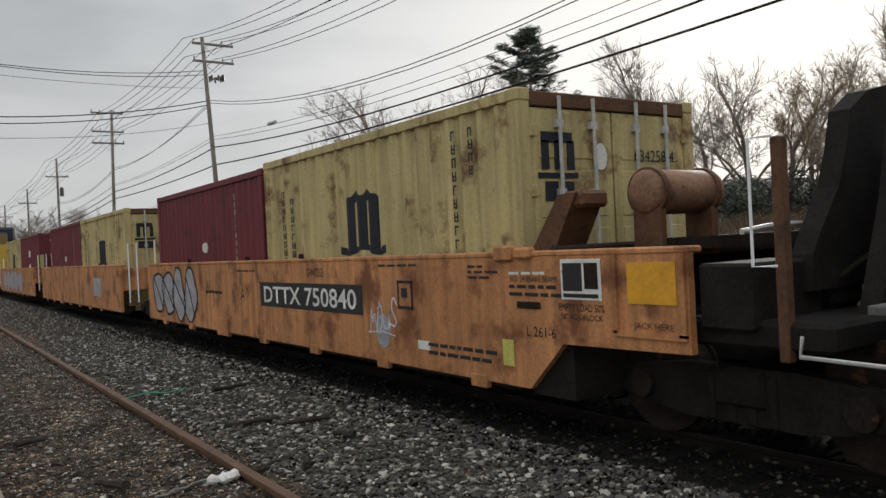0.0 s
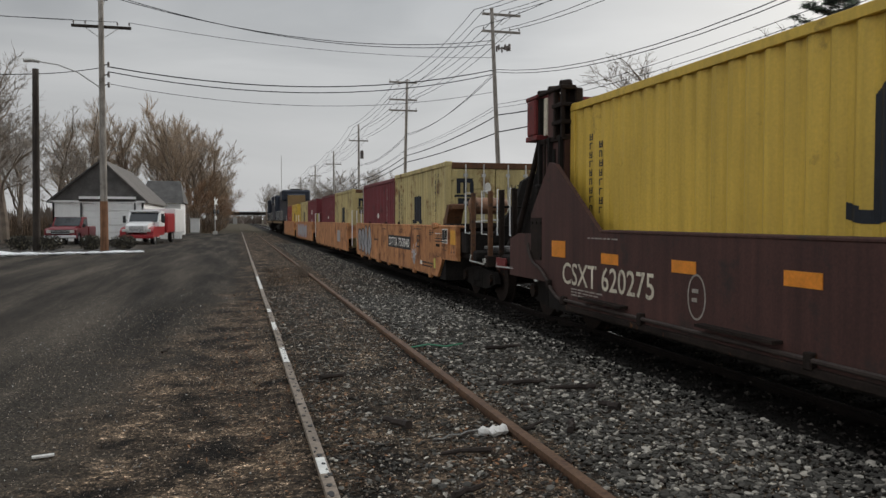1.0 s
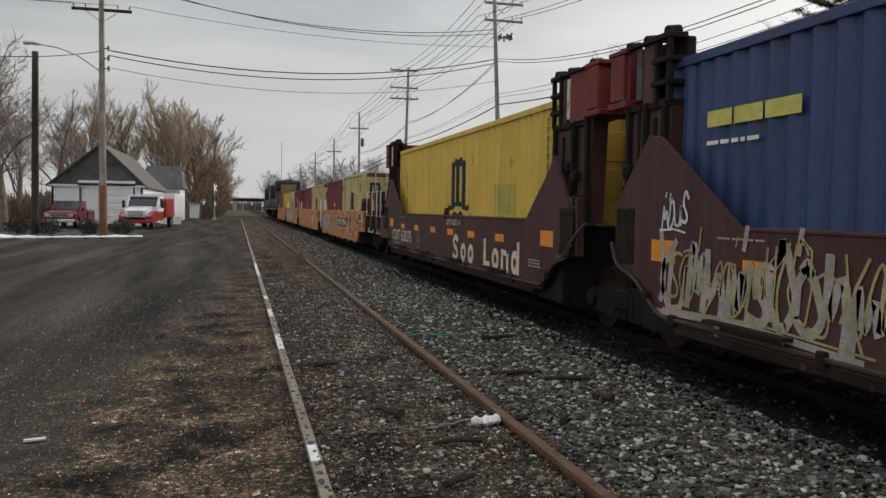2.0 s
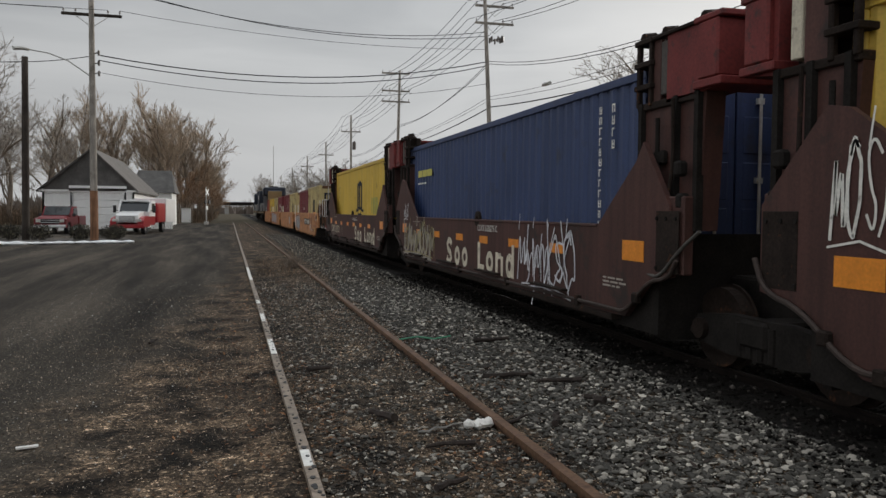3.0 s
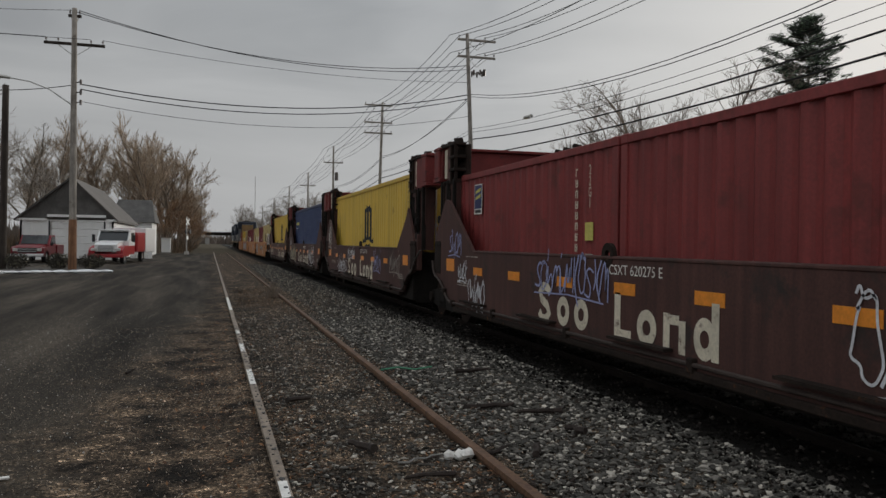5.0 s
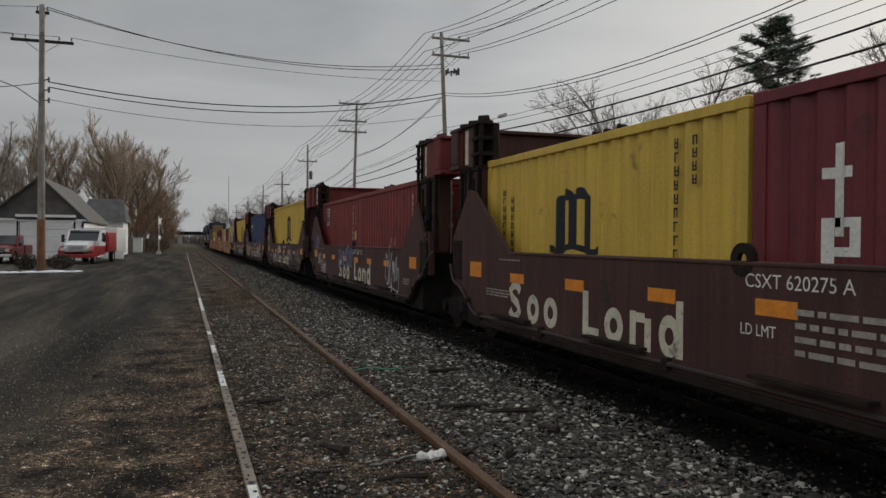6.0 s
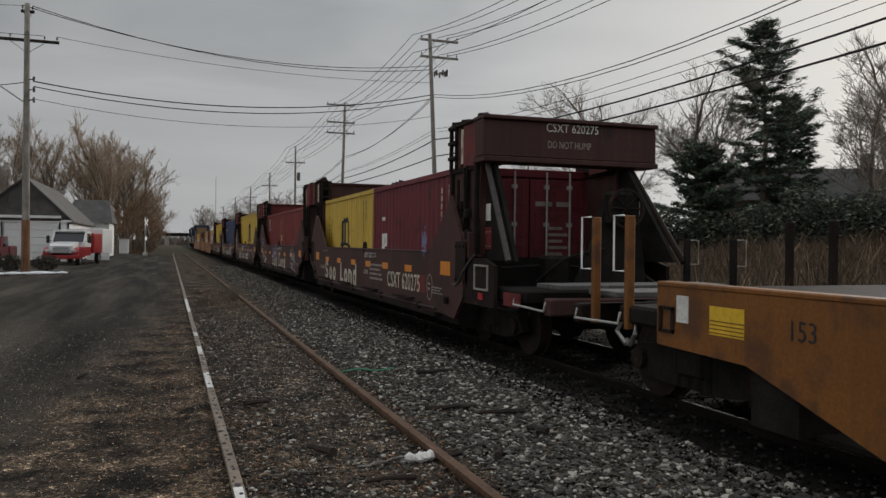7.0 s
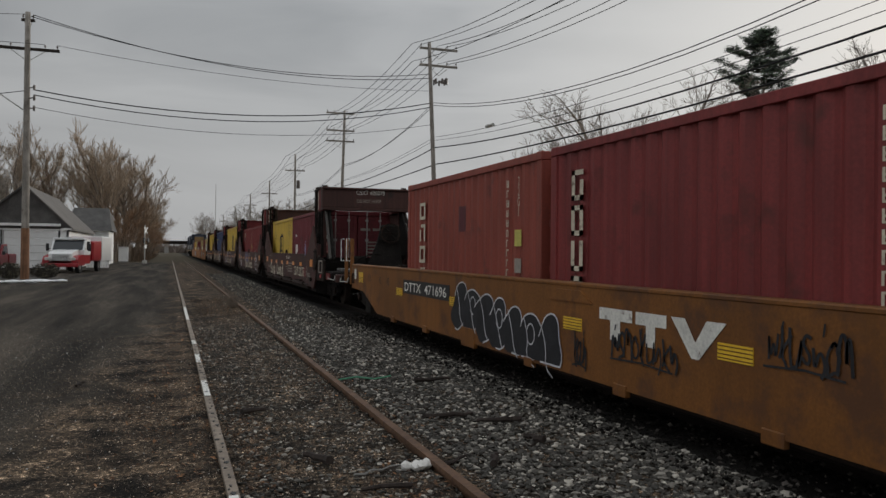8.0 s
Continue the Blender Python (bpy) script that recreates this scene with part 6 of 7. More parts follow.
def brake_gear(root, y, way, tank=True, dx=0.0):
    wheel_s = Shape().disc((dx, y + way * 1.0, 2.2), "y", 0.3, 0.04, 22, 0.255)
    for k in range(4):
        a = k * math.pi / 4
        wheel_s.tube([(dx - 0.27 * math.cos(a), y + way * 1.0, 2.2 - 0.27 * math.sin(a)), (dx + 0.27 * math.cos(a), y + way * 1.0, 2.2 + 0.27 * math.sin(a))], 0.014, 5)
    stand = part("brake_stand", Shape().plate([(-0.75 + dx, 1.0), (0.95, 1.0), (0.85, 1.75), (0.25 + dx, 2.35), (dx - 0.25, 2.35), (dx - 0.4, 1.8)], y + way * 0.72, y + way * 0.86, "y"), M_BLACK, root, "sooty hand brake housing")
    part("gear_case", Shape().box(dx - 0.28, dx + 0.28, y + way * 0.8, y + way * 0.97, 1.95, 2.45, 0.05), M_BLACK, stand)
    part("brake_wheel", wheel_s, M_GRIME, stand)
    for r, run in ((0.025, ((-0.6, 0.3, 1.1), (-0.3, 0.7, 1.5), (0.2, 0.9, 1.6))), (0.03, ((0.6, 0, 1.2), (0.9, 0.5, 1.35), (1.0, 1.0, 1.1))), (0.03, ((-1.1, 0.1, 1.3), (-0.4, 0.2, 1.35), (0.5, 0.2, 1.3)))):
        part("brake_pipe", Shape().tube(rounded([(px, y + way * d, pz) for px, d, pz in run]), r, 6), M_BLACK, root)
    part("valve", Shape().box(-0.5, -0.1, y + way * 0.1, y + way * 0.45, 1.05, 1.5, 0.05), M_BLACK, root)
    part("control_box", Shape().box(0.55, 1.0, y + way * 0.2, y + way * 0.6, 1.05, 1.6, 0.06), M_BLACK, root)
    if tank:
        ty = y - way * 0.8
        ends = [(-1.0, 0.09), (-0.985, 0.15), (-0.95, 0.18), (-0.2, 0.18), (-0.165, 0.15), (-0.15, 0.09)]
        ring = [(px, ty + rr * math.cos(k * math.pi / 10), 1.97 + rr * math.sin(k * math.pi / 10)) for px, rr in ends for k in range(20)]
        quads = [(i * 20 + k, i * 20 + (k + 1) % 20, i * 20 + 20 + (k + 1) % 20, i * 20 + 20 + k) for i in range(5) for k in range(20)]
        part("air_tank", Shape().add(ring, quads + [tuple(range(20)), tuple(range(100, 120))]), mat("rust_orange_tank_paint", (0.24, 0.125, 0.07), 0.6, var=0.3, scale=2.5, dirt=(0.07, 0.045, 0.03), amount=0.4, bump=0.1), root, "rusty orange air tank", True)
        for x in (-0.92, -0.28):
            part("tank_bracket", Shape().box(x - 0.04, x + 0.04, ty - 0.14, ty + 0.14, 1.45, 1.84, 0.01).disc((x, ty, 1.97), "x", 0.2, 0.05, 20, 0.182), M_RUSTPOST, root)


# --- orange well cars ---
def well_car(s_front, s_rear, label, m, top, low, front="joint", rear="joint", name="well_car"):
    c = (s_front + s_rear) / 2
    root = rolling(name, label, "rail car", c, 0, "train cars")
    f, r = s_front - c, s_rear - c
    for side in (-1, 1):
        pts = [(r, top), (f, top)]
        if front == "open":
            pts += [(f, low + 0.45), (f - 1.2, low + 0.42), (f - 2.5, low)]
        else:
            pts += [(f, low)]
        if rear == "open":
            pts += [(r + 1.68, low), (r + 1.25, low + 0.41), (r, low + 0.43)]
        else:
            pts += [(r, low)]
        part("side_sill", Shape().plate(pts, side * 1.49, side * 1.43), m, root)
        part("top_chord", Shape().box(side * 1.5, side * 1.33, r, f, top - 0.005, top + 0.045, 0.012), m, root)
        ribs = 9
        for k in range(ribs):
            y = r + 2.4 + (f - r - (5.1 if front == "open" else 3.4)) * k / (ribs - 1)
            part("side_post", Shape().box(side * 1.43, side * 1.36, y - 0.05, y + 0.05, low, top), m, root)
        for k in range(7):
            y = r + 2.4 + (f - r - (6.2 if front == 'open' else 3.6)) * k / 6
            w = 0.28 if k == 4 else 0.12
            part("bottom_tab", Shape().box(side * 1.505, side * 1.44, y - w, y + w, low - 0.07, low + (0.22 if k == 4 else 0.05), 0.008), m, root)
        part("bottom_chord", Shape().box(side * 1.42, side * 1.24, r + (1.9 if rear == "open" else 0.1), f - (2.6 if front == "open" else 0.1), low - 0.05, low + 0.06), M_GRIME, root)
    part("well_floor", Shape().box(-1.26, 1.26, r + 1.7, f - 1.7, low - 0.07, low - 0.03).box(-1.43, 1.43, r + 1.2, r + 1.7, low - 0.05, low + 0.45).box(-1.43, 1.43, f - 1.7, f - 1.2, low - 0.05, low + 0.45), M_BLACK, root)
    for e, way, kind in ((f, 1, front), (r, -1, rear)):
        part("end_bulkhead", Shape().box(-1.43, 1.43, e - way * 0.12, e, 0.9, top - 0.05, 0.01) if kind == "joint" else Shape().box(-1.43, 1.43, e - way * 1.3, e - way * 1.2, 0.8, top - 0.04), m if kind == "joint" else M_GRIME, root)
        if kind == "joint":
            part("drawbar", Shape().box(-0.4, 0.4, e, e + way * 1.3, 0.62, 0.98, 0.03), M_BLACK, root)
            part("end_ladder", Shape().tube([(-1.3, e + way * 0.1, 0.6), (-1.3, e + way * 0.1, 2.05), (-1.1, e + way * 0.1, 2.05), (-1.1, e + way * 0.1, 0.6)], 0.018, 6), M_TRIM, root)
        else:
            bogie(root, e + way * 0.15 - way * 0.1)
            end_platform(root, e, way, M_GRIME, M_RUSTPOST if top > 1.4 else M_AMBER, tall=2.2 if top > 1.4 else 1.97, spots=(0.6, 1.7) if top > 1.4 else (0.72, 1.39))
    return root, c


P, cP = well_car(16.95, 2.72, "weathered orange well car with black number panel and spray paint", M_ORANGE, 1.5, 0.38, rear="open")
bogie(P, 18.35 - cP)
brake_gear(P, 2.72 - cP, -1)
xs = -1.494
part("number_panel", Shape().box(xs, -1.489, 10.45 - cP, 7.3 - cP, 0.87, 1.22), M_PANELBLK, P)
lettering("DTTX 750840", 0.24, FACING, M_WHITE, P, "car_number", 2.85, 0.012).matrix_basis = Matrix.Translation((xs - 0.003, 8.87 - cP, 1.045))
lettering("GWGS2", 0.11, FACING, M_PANELBLK, P, "stencil", 0.5).matrix_basis = Matrix.Translation((xs, 8.55 - cP, 1.36))
lettering("A", 0.2, FACING, M_PANELBLK, P, "stencil", 0.16, 0.01).matrix_basis = Matrix.Translation((xs, 11.2 - cP, 1.02))
lettering("JACK HERE", 0.06, FACING, M_PANELBLK, P, "stencil", 0.36).matrix_basis = Matrix.Translation((xs - 0.02, 3.02 - cP, 0.98))
lettering("EMPTY LOAD 50%", 0.06, FACING, M_PANELBLK, P, "stencil", 0.5).matrix_basis = Matrix.Translation((xs, 3.75 - cP, 1.09))
lettering("58\" ADJ. BLOCK", 0.06, FACING, M_PANELBLK, P, "stencil", 0.46).matrix_basis = Matrix.Translation((xs, 3.75 - cP, 1.01))
lettering("L 261-6", 0.085, FACING, M_PANELBLK, P, "stencil", 0.36).matrix_basis = Matrix.Translation((xs, 4.23 - cP, 0.87))
lettering("A-END", 0.07, FACING, M_WHITE, P, "stencil", 0.26).matrix_basis = Matrix.Translation((-1.425, 1.12 - cP, 0.9))
lettering("NO. 24 BRAKE BEAMS", 0.05, FACING, M_PANELBLK, P, "stencil", 0.6).matrix_basis = Matrix.Translation((xs, 4.3 - cP, 1.31))
writing(4.62 - cP, 1.37, 0.5, 0.05, xs, 1, 3, M_WHITE, P, name="small_writing")
writing(4.62 - cP, 1.26, 0.7, 0.13, xs, 2, 4, M_PANELBLK, P, name="small_writing")
writing(6.9 - cP, 1.45, 0.9, 0.05, xs, 1, 5, M_PANELBLK, P, name="small_writing")
writing(5.95 - cP, 0.66, 1.1, 0.16, xs, 2, 6, M_PANELBLK, P, name="small_writing")
writing(13.0 - cP, 1.05, 1.0, 0.1, xs, 1, 7, M_PANELBLK, P, name="small_writing")
writing(11.4 - cP, 1.4, 0.8, 0.06, xs, 1, 8, M_PANELBLK, P, name="small_writing")
board = part("notice_board", Shape().box(-1.5, -1.489, 3.96 - cP, 3.52 - cP, 1.15, 1.47, 0.004), M_WHITE, P, "white framed notice board")
part("notice_field", Shape().box(-1.504, -1.498, 3.93 - cP, 3.72 - cP, 1.22, 1.44).box(-1.504, -1.498, 3.93 - cP, 3.55 - cP, 1.17, 1.2), M_PANELBLK, board)
part("notice_field", Shape().box(-1.504, -1.498, 3.69 - cP, 3.55 - cP, 1.24, 1.44), M_GRIME, board)
part("yellow_panel", Shape().box(-1.5, -1.489, 3.26 - cP, 2.82 - cP, 1.14, 1.44), M_REFLAMBER, P, "amber yellow reflective panel")
jack = Shape()
for a, b, c1, d1 in ((3.4, 3.36, 0.92, 1.5), (2.8, 2.74, 0.92, 1.5), (3.4, 2.74, 0.9, 0.94)):
    jack.box(-1.515, -1.488, a - cP, b - cP, c1, d1)
part("jacking_frame", jack, M_ORANGE, P)
part("placard_frame", Shape().box(-1.497, -1.489, 6.5 - cP, 6.2 - cP, 0.98, 1.28).box(-1.5, -1.496, 6.47 - cP, 6.23 - cP, 1.01, 1.25), M_ORANGE, P)
s = Shape()
for a, b, c1, d1 in ((6.5, 6.47, 0.98, 1.28), (6.23, 6.2, 0.98, 1.28), (6.5, 6.2, 1.25, 1.28), (6.5, 6.2, 0.98, 1.01), (6.42, 6.3, 1.1, 1.2)):
    s.box(-1.503, -1.498, a - cP, b - cP, c1, d1)
part("placard_outline", s, M_PANELBLK, P)
writing(5.22 - cP, 1.43, 0.28, 0.15, xs, 3, 9, M_PANELBLK, P, name="placard_lines")
part("label_sheet", Shape().box(-1.494, -1.489, 4.75 - cP, 4.6 - cP, 0.55, 0.78), M_LABELY, P)
part("label_sheet", Shape().box(-1.494, -1.489, 6.15 - cP, 5.93 - cP, 0.58, 0.67), M_WHITE, P)
part("hinge_plate", Shape().box(-1.54, -1.44, 4.78 - cP, 4.55 - cP, 1.46, 1.6, 0.02).box(-1.54, -1.44, 4.5 - cP, 4.3 - cP, 1.48, 1.58, 0.02), M_ORANGE, P)
part("latch_recess", Shape().box(-1.505, -1.489, 4.52 - cP, 4.22 - cP, 1.06, 1.12, 0.01), M_GRIME, P, "rust-stained latch")
part("container_stop", Shape().plate([(4.5 - cP, 1.5), (4.2 - cP, 1.5), (3.9 - cP, 2.0), (4.1 - cP, 2.0)], -1.35, -1.0).box(-1.32, -1.0, 3.86 - cP, 4.1 - cP, 1.88, 2.02, 0.03), M_RUSTPOST, P, "rusty hinged container stop")
part("brake_housing", Shape().plate([(-0.85, 1.2), (0.95, 1.2), (0.95, 2.68), (0.3, 2.66), (0.0, 2.6), (-0.25, 2.45), (-0.34, 2.15), (-0.45, 1.9), (-0.7, 1.6), (-0.8, 1.45)], 2.24 - cP, 2.4 - cP, "y"), M_BLACK, P, "sooty black hand brake housing")
part("housing_rail", Shape().tube(rounded([(-1.2, 2.5 - cP, 1.62), (-0.8, 2.5 - cP, 1.66), (-0.2, 2.5 - cP, 1.66)]), 0.022, 6), M_GALV, P)
part("soot_panel", Shape().box(-1.42, -0.6, 2.3 - cP, 2.7 - cP, 0.98, 1.42, 0.02), M_BLACK, P)
part("end_beam", Shape().box(-1.4, 1.4, 3.7 - cP, 4.2 - cP, 1.42, 1.58, 0.02).box(-0.9, 1.3, 3.3 - cP, 3.6 - cP, 1.5, 1.6), M_GRIME, P)
for y in (9.0, 11.0, 14.0):
    part("tie_down", Shape().disc((-1.46, y - cP, 1.56), "x", 0.05, 0.04, 12, 0.025), M_GRIME, P)
rng = random.Random(31)
for k in range(4):
    fill, line = Shape(), Shape()
    o = blob_outline(rng, 16.1 - k * 0.72 - cP, 0.94, 0.9, 1.05)
    fill.add([(xs - 0.001 - 0.0008 * k, a, b) for a, b in o], [tuple(range(len(o)))])
    line.ribbon(o + o[:1], 0.05, xs - 0.005)
    line.ribbon([(o[3][0], o[3][1]), (16.1 - k * 0.72 - cP, 0.95), (o[16][0], o[16][1])], 0.045, xs - 0.005)
    part("spray_fill", fill, M_SILVER, P, "silver spray-painted letter shapes")
    part("spray_outline", line, M_SPRAYBLK, P)
oval = [(6.85 + 0.16 * math.cos(t) - cP, 0.72 + 0.19 * math.sin(t)) for t in np.linspace(0, 6.283, 22)]
part("spray_oval", Shape().add([(xs - 0.001, a, b) for a, b in oval[:-1]], [tuple(range(21))]), M_SILVER, P)
part("spray_loop", tag_scrawl(4, 7.15 - cP, 0.72, 0.6, 0.3, xs - 0.003, 0.02, 3, 2), M_SPRAY, P)

Q, cQ = well_car(33.0, 19.65, "weathered orange well car carrying two short containers", M_ORANGE, 1.5, 0.38)
bogie(Q, 34.2 - cQ)
part("pale_patch", Shape().box(xs, -1.489, 23.0 - cQ, 22.0 - cQ, 0.7, 1.2), M_SILVER, Q)
R, cR = well_car(49.0, 35.5, "orange well car with silver spray paint", M_ORANGE, 1.5, 0.38)
bogie(R, 50.3 - cR)
rng = random.Random(77)
for k in range(5):
    fill, line = Shape(), Shape()
    o = blob_outline(rng, 46.5 - k * 1.6 - cR, 0.92, 1.8, 1.0)
    fill.add([(xs - 0.001 - 0.0008 * k, a, b) for a, b in o], [tuple(range(len(o)))])
    line.ribbon(o + o[:1], 0.05, xs - 0.006)
    part("spray_fill", fill, M_SILVER, R)
    part("spray_outline", line, M_SPRAYBLUE, R)
S, cS = well_car(65.0, 51.6, "orange well car behind the locomotives", M_ORANGE, 1.5, 0.38)
bogie(S, 66.0 - cS)

FLOOR = 0.37
container(7.75, 6.058, 2.591, M_BEIGE, "rust-streaked beige short container with dark crest", FLOOR + 0.06, "crest beige doorcrest", 1)
container(13.93, 6.058, 2.591, M_MAROON, "dark red short container with white spot", FLOOR, "spot", 2)
container(23.1, 6.058, 2.591, M_BEIGE, "beige short container with dark crest and doors", FLOOR, "crest beige doorcrest", 3)
container(29.3, 6.058, 2.591, M_MAROON, "dark red short container", FLOOR, "spot", 4)
container(38.7, 6.058, 2.591, M_MAROON, "dark red short container with white patches", FLOOR, "white_patch", 5)
container(45.0, 6.058, 2.591, M_BEIGE, "beige short container on orange well car", FLOOR, "crest beige", 6)
container(54.8, 6.058, 2.591, M_YELLOW, "yellow short container near the locomotives", FLOOR, "crest beige", 7)
container(61.2, 6.058, 2.591, M_RUSTRED, "brick red short container near the locomotives", FLOOR, "spot", 8)


# --- brown articulated stack car ---
def side_letters(root, y, seed):
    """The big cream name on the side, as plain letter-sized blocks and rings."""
    x = -1.494
    spec = [(0.0, 0.44, 0.52, "s"), (0.62, 0.36, 0.38, "o"), (1.12, 0.38, 0.38, "o"), (2.14, 0.36, 0.52, "l"), (2.62, 0.38, 0.38, "o"), (3.13, 0.38, 0.38, "n"), (3.65, 0.38, 0.53, "d")]
    for off, w, h, kind in spec:
        s, a, z = Shape(), y - off, 0.62
        if kind == "o":
            s.add([(x, a - w / 2 + (w / 2) * k * math.cos(t), z + h / 2 + (h / 2) * k * math.sin(t)) for k in (1, 0.42) for t in np.linspace(0, 6.283, 19)[:-1]], [(i, (i + 1) % 18, 18 + (i + 1) % 18, 18 + i) for i in range(18)])
        elif kind == "s":
            s.ribbon([(a - w * 0.88, z + h * 0.76), (a - w * 0.7, z + h * 0.9), (a - w * 0.4, z + h * 0.92), (a - w * 0.16, z + h * 0.76), (a - w * 0.3, z + h * 0.57), (a - w * 0.68, z + h * 0.44), (a - w * 0.84, z + h * 0.25), (a - w * 0.6, z + h * 0.08), (a - w * 0.3, z + h * 0.08), (a - w * 0.1, z + h * 0.24)], 0.12, x)
        elif kind == "l":
            s.box(x - 0.002, x, a, a - 0.13, z, z + h).box(x - 0.002, x, a - 0.13, a - w, z, z + 0.12)
        elif kind == "n":
            s.box(x - 0.002, x, a, a - 0.11, z, z + h).box(x - 0.002, x, a - w + 0.11, a - w, z, z + h * 0.85).box(x - 0.002, x, a - 0.11, a - w + 0.11, z + h * 0.72, z + h * 0.97)
        else:
            s.add([(x, a - 0.16 + 0.17 * k * math.cos(t), z + 0.19 + 0.2 * k * math.sin(t)) for k in (1, 0.42) for t in np.linspace(0, 6.283, 19)[:-1]], [(i, (i + 1) % 18, 18 + (i + 1) % 18, 18 + i) for i in range(18)])
            s.box(x - 0.004, x - 0.002, a - w + 0.11, a - w, z, z + h)
        part("block_letter", s, M_CREAM, root, "chipped cream block letter")


def stack_unit(r0, letter, label, name_at, front="joint", rear="joint", front_number=False, scrawls=()):
    c = r0 - 5.95
    root = rolling("stack_car_unit", label, "rail car", c, 0, "train cars")
    top, low = 1.51, 0.5
    for side in (-1, 1):
        ahead = [(6.4, 0.92), (6.95, 1.02), (6.95, 1.75), (6.22, 2.5), (6.0, 2.46), (4.55, top)]
        behind = [(-5.1, top), (-6.05, 2.25), (-6.2, 2.45), (-6.75, 1.75), (-6.8, 1.02), (-6.35, 0.92)]
        if rear == "open":
            behind[4:] = [(-6.85, 0.85), (-6.45, 0.46)]
        poly = [(-5.85, low), (5.8, low)] + ahead + behind
        part("side_sill", Shape().plate(poly, side * 1.49, side * 1.43), M_BROWN, root)
        part("top_chord", Shape().box(side * 1.5, side * 1.3, -5.1, 4.5, top - 0.01, top + 0.03, 0.01), M_BROWN, root)
        part("bottom_chord", Shape().box(side * 1.53, side * 1.3, -5.6, 5.55, low - 0.08, low + 0.0, 0.012), M_GRIME, root)
        line = [(-6.95, 1.2), (-6.8, 1.0), (-6.4, 0.95), (-5.95, 0.56), (-5.6, low + 0.06), (0, low + 0.06), (5.5, low + 0.06), (5.9, 0.56), (6.4, 0.93), (6.85, 1.02), (6.98, 1.3)]
        if rear == "open":
            line = line[4:]
        part("side_pipe", Shape().tube(rounded([(side * 1.525, a, b) for a, b in line]), 0.024, 7), M_PIPELINE, root)
        for a, b in ((-6.15, 0.74), (6.15, 0.74), (5.6, 0.55)):
            part("pipe_clamp", Shape().box(side * 1.555, side * 1.48, a - 0.06, a + 0.06, b - 0.06, b + 0.06, 0.015), M_GRIME, root)
        for k in range(4):
            y = -4.3 + k * 2.7
            part("step_plate", Shape().plate([(y, low + 0.16), (y + 1.15, low + 0.16), (y + 1.15, low + 0.13), (y, low + 0.13)], side * 1.49, side * 1.6), M_GRIME, root)
            part("pipe_bracket", Shape().box(side * 1.55, side * 1.45, y - 0.4, y - 0.3, low - 0.02, low + 0.12, 0.01), M_GRIME, root)
        for way in (-1, 1):
            part("inner_skirt", Shape().box(side * 1.4, side * 1.3, way * 5.4, way * 6.42, 0.36, 1.1), M_BLACK, root)
            n0 = 6.08 if way > 0 else 5.78                     # the guide next to the container
            part("end_panel", Shape().box(side * 1.46, side * 1.34, way * 6.3, way * 6.97, 1.05, 1.85, 0.015), M_BROWN, root)
            part("end_post", Shape().plate([(way * (n0 + 0.1), 1.5), (way * 6.98, 1.5), (way * 7.08, 2.9), (way * n0, 2.9)], side * 1.3, side * 1.08), M_BROWN, root)
            for yy in (n0 + 0.06, 6.55, 6.95):
                part("post_rib", Shape().box(side * 1.36, side * 1.28, way * yy, way * (yy + 0.07), 1.5, 2.9), M_BLACK, root)
            part("end_skin", Shape().box(side * 1.496, side * 1.48, way * 6.5, way * 6.93, 1.06, 1.7, 0.004), M_GRIME, root, "grime-blackened end of the side plate")
            for yy, zz in ((6.52, 1.1), (6.52, 1.62), (6.88, 1.1), (6.88, 1.62), (6.7, 1.62)):
                part("bolt", Shape().disc((side * 1.5, way * yy, zz), "x", 0.022, 0.02, 6), M_BLACK, root)
            red = 6.98 if way > 0 else 6.4
            part("red_head", Shape().plate([(way * red, 2.85), (way * 7.34, 2.9), (way * 7.34, 3.46), (way * 7.24, 3.57), (way * red, 3.57)], side * 1.34, side * 0.95), M_BLACK if letter == "B" and way > 0 else M_REDEND, root, "faded stacking head plate")
            bar = 6.72 if way > 0 else 6.26
            # cream here paints the warm light on the guide bar into its colour
            part("head_slot_post", Shape().box(side * 1.33, side * 1.2, way * bar, way * (bar + 0.13), 2.95, 3.52, 0.01), M_CREAM if letter in "BDEA" else M_PIPE, root, "guide bar coloured pale, as lit")
            part("head_web", Shape().box(side * 1.32, side * 1.26, way * (n0 + 0.3), way * (bar - 0.02), 2.85, 3.58, 0.01), M_BROWN, root)
            head = Shape().box(side * 1.34, side * 1.05, way * n0, way * 7.0, 2.82, 2.9, 0.01).box(side * 1.14, side * 1.02, way * n0, way * 7.0, 2.9, 3.58, 0.02)
            head.box(side * 1.36, side * 1.3, way * n0, way * (n0 + 0.06), 2.86, 3.62, 0.01).box(side * 1.36, side * 1.3, way * (n0 + 0.26), way * (n0 + 0.32), 2.86, 3.62, 0.01)
            for zz in (3.05, 3.3, 3.55):
                head.box(side * 1.38, side * 1.14, way * (n0 - 0.02), way * (n0 + 0.34), zz, zz + 0.06, 0.008)
            for yy, zz in ((n0 + 0.1, 3.62), (n0 + 0.55, 3.6), (7.05, 3.6)):
                head.tube([(side * 1.33, way * yy, zz), (side * 1.18, way * yy, zz + 0.02)], 0.07, 9)
            part("stacking_head", head, M_GRIME, root)
            part("head_lip", Shape().box(side * 1.37, side * 1.3, way * (n0 + 0.35), way * 7.36, 3.56, 3.6, 0.008), M_GRIME, root)
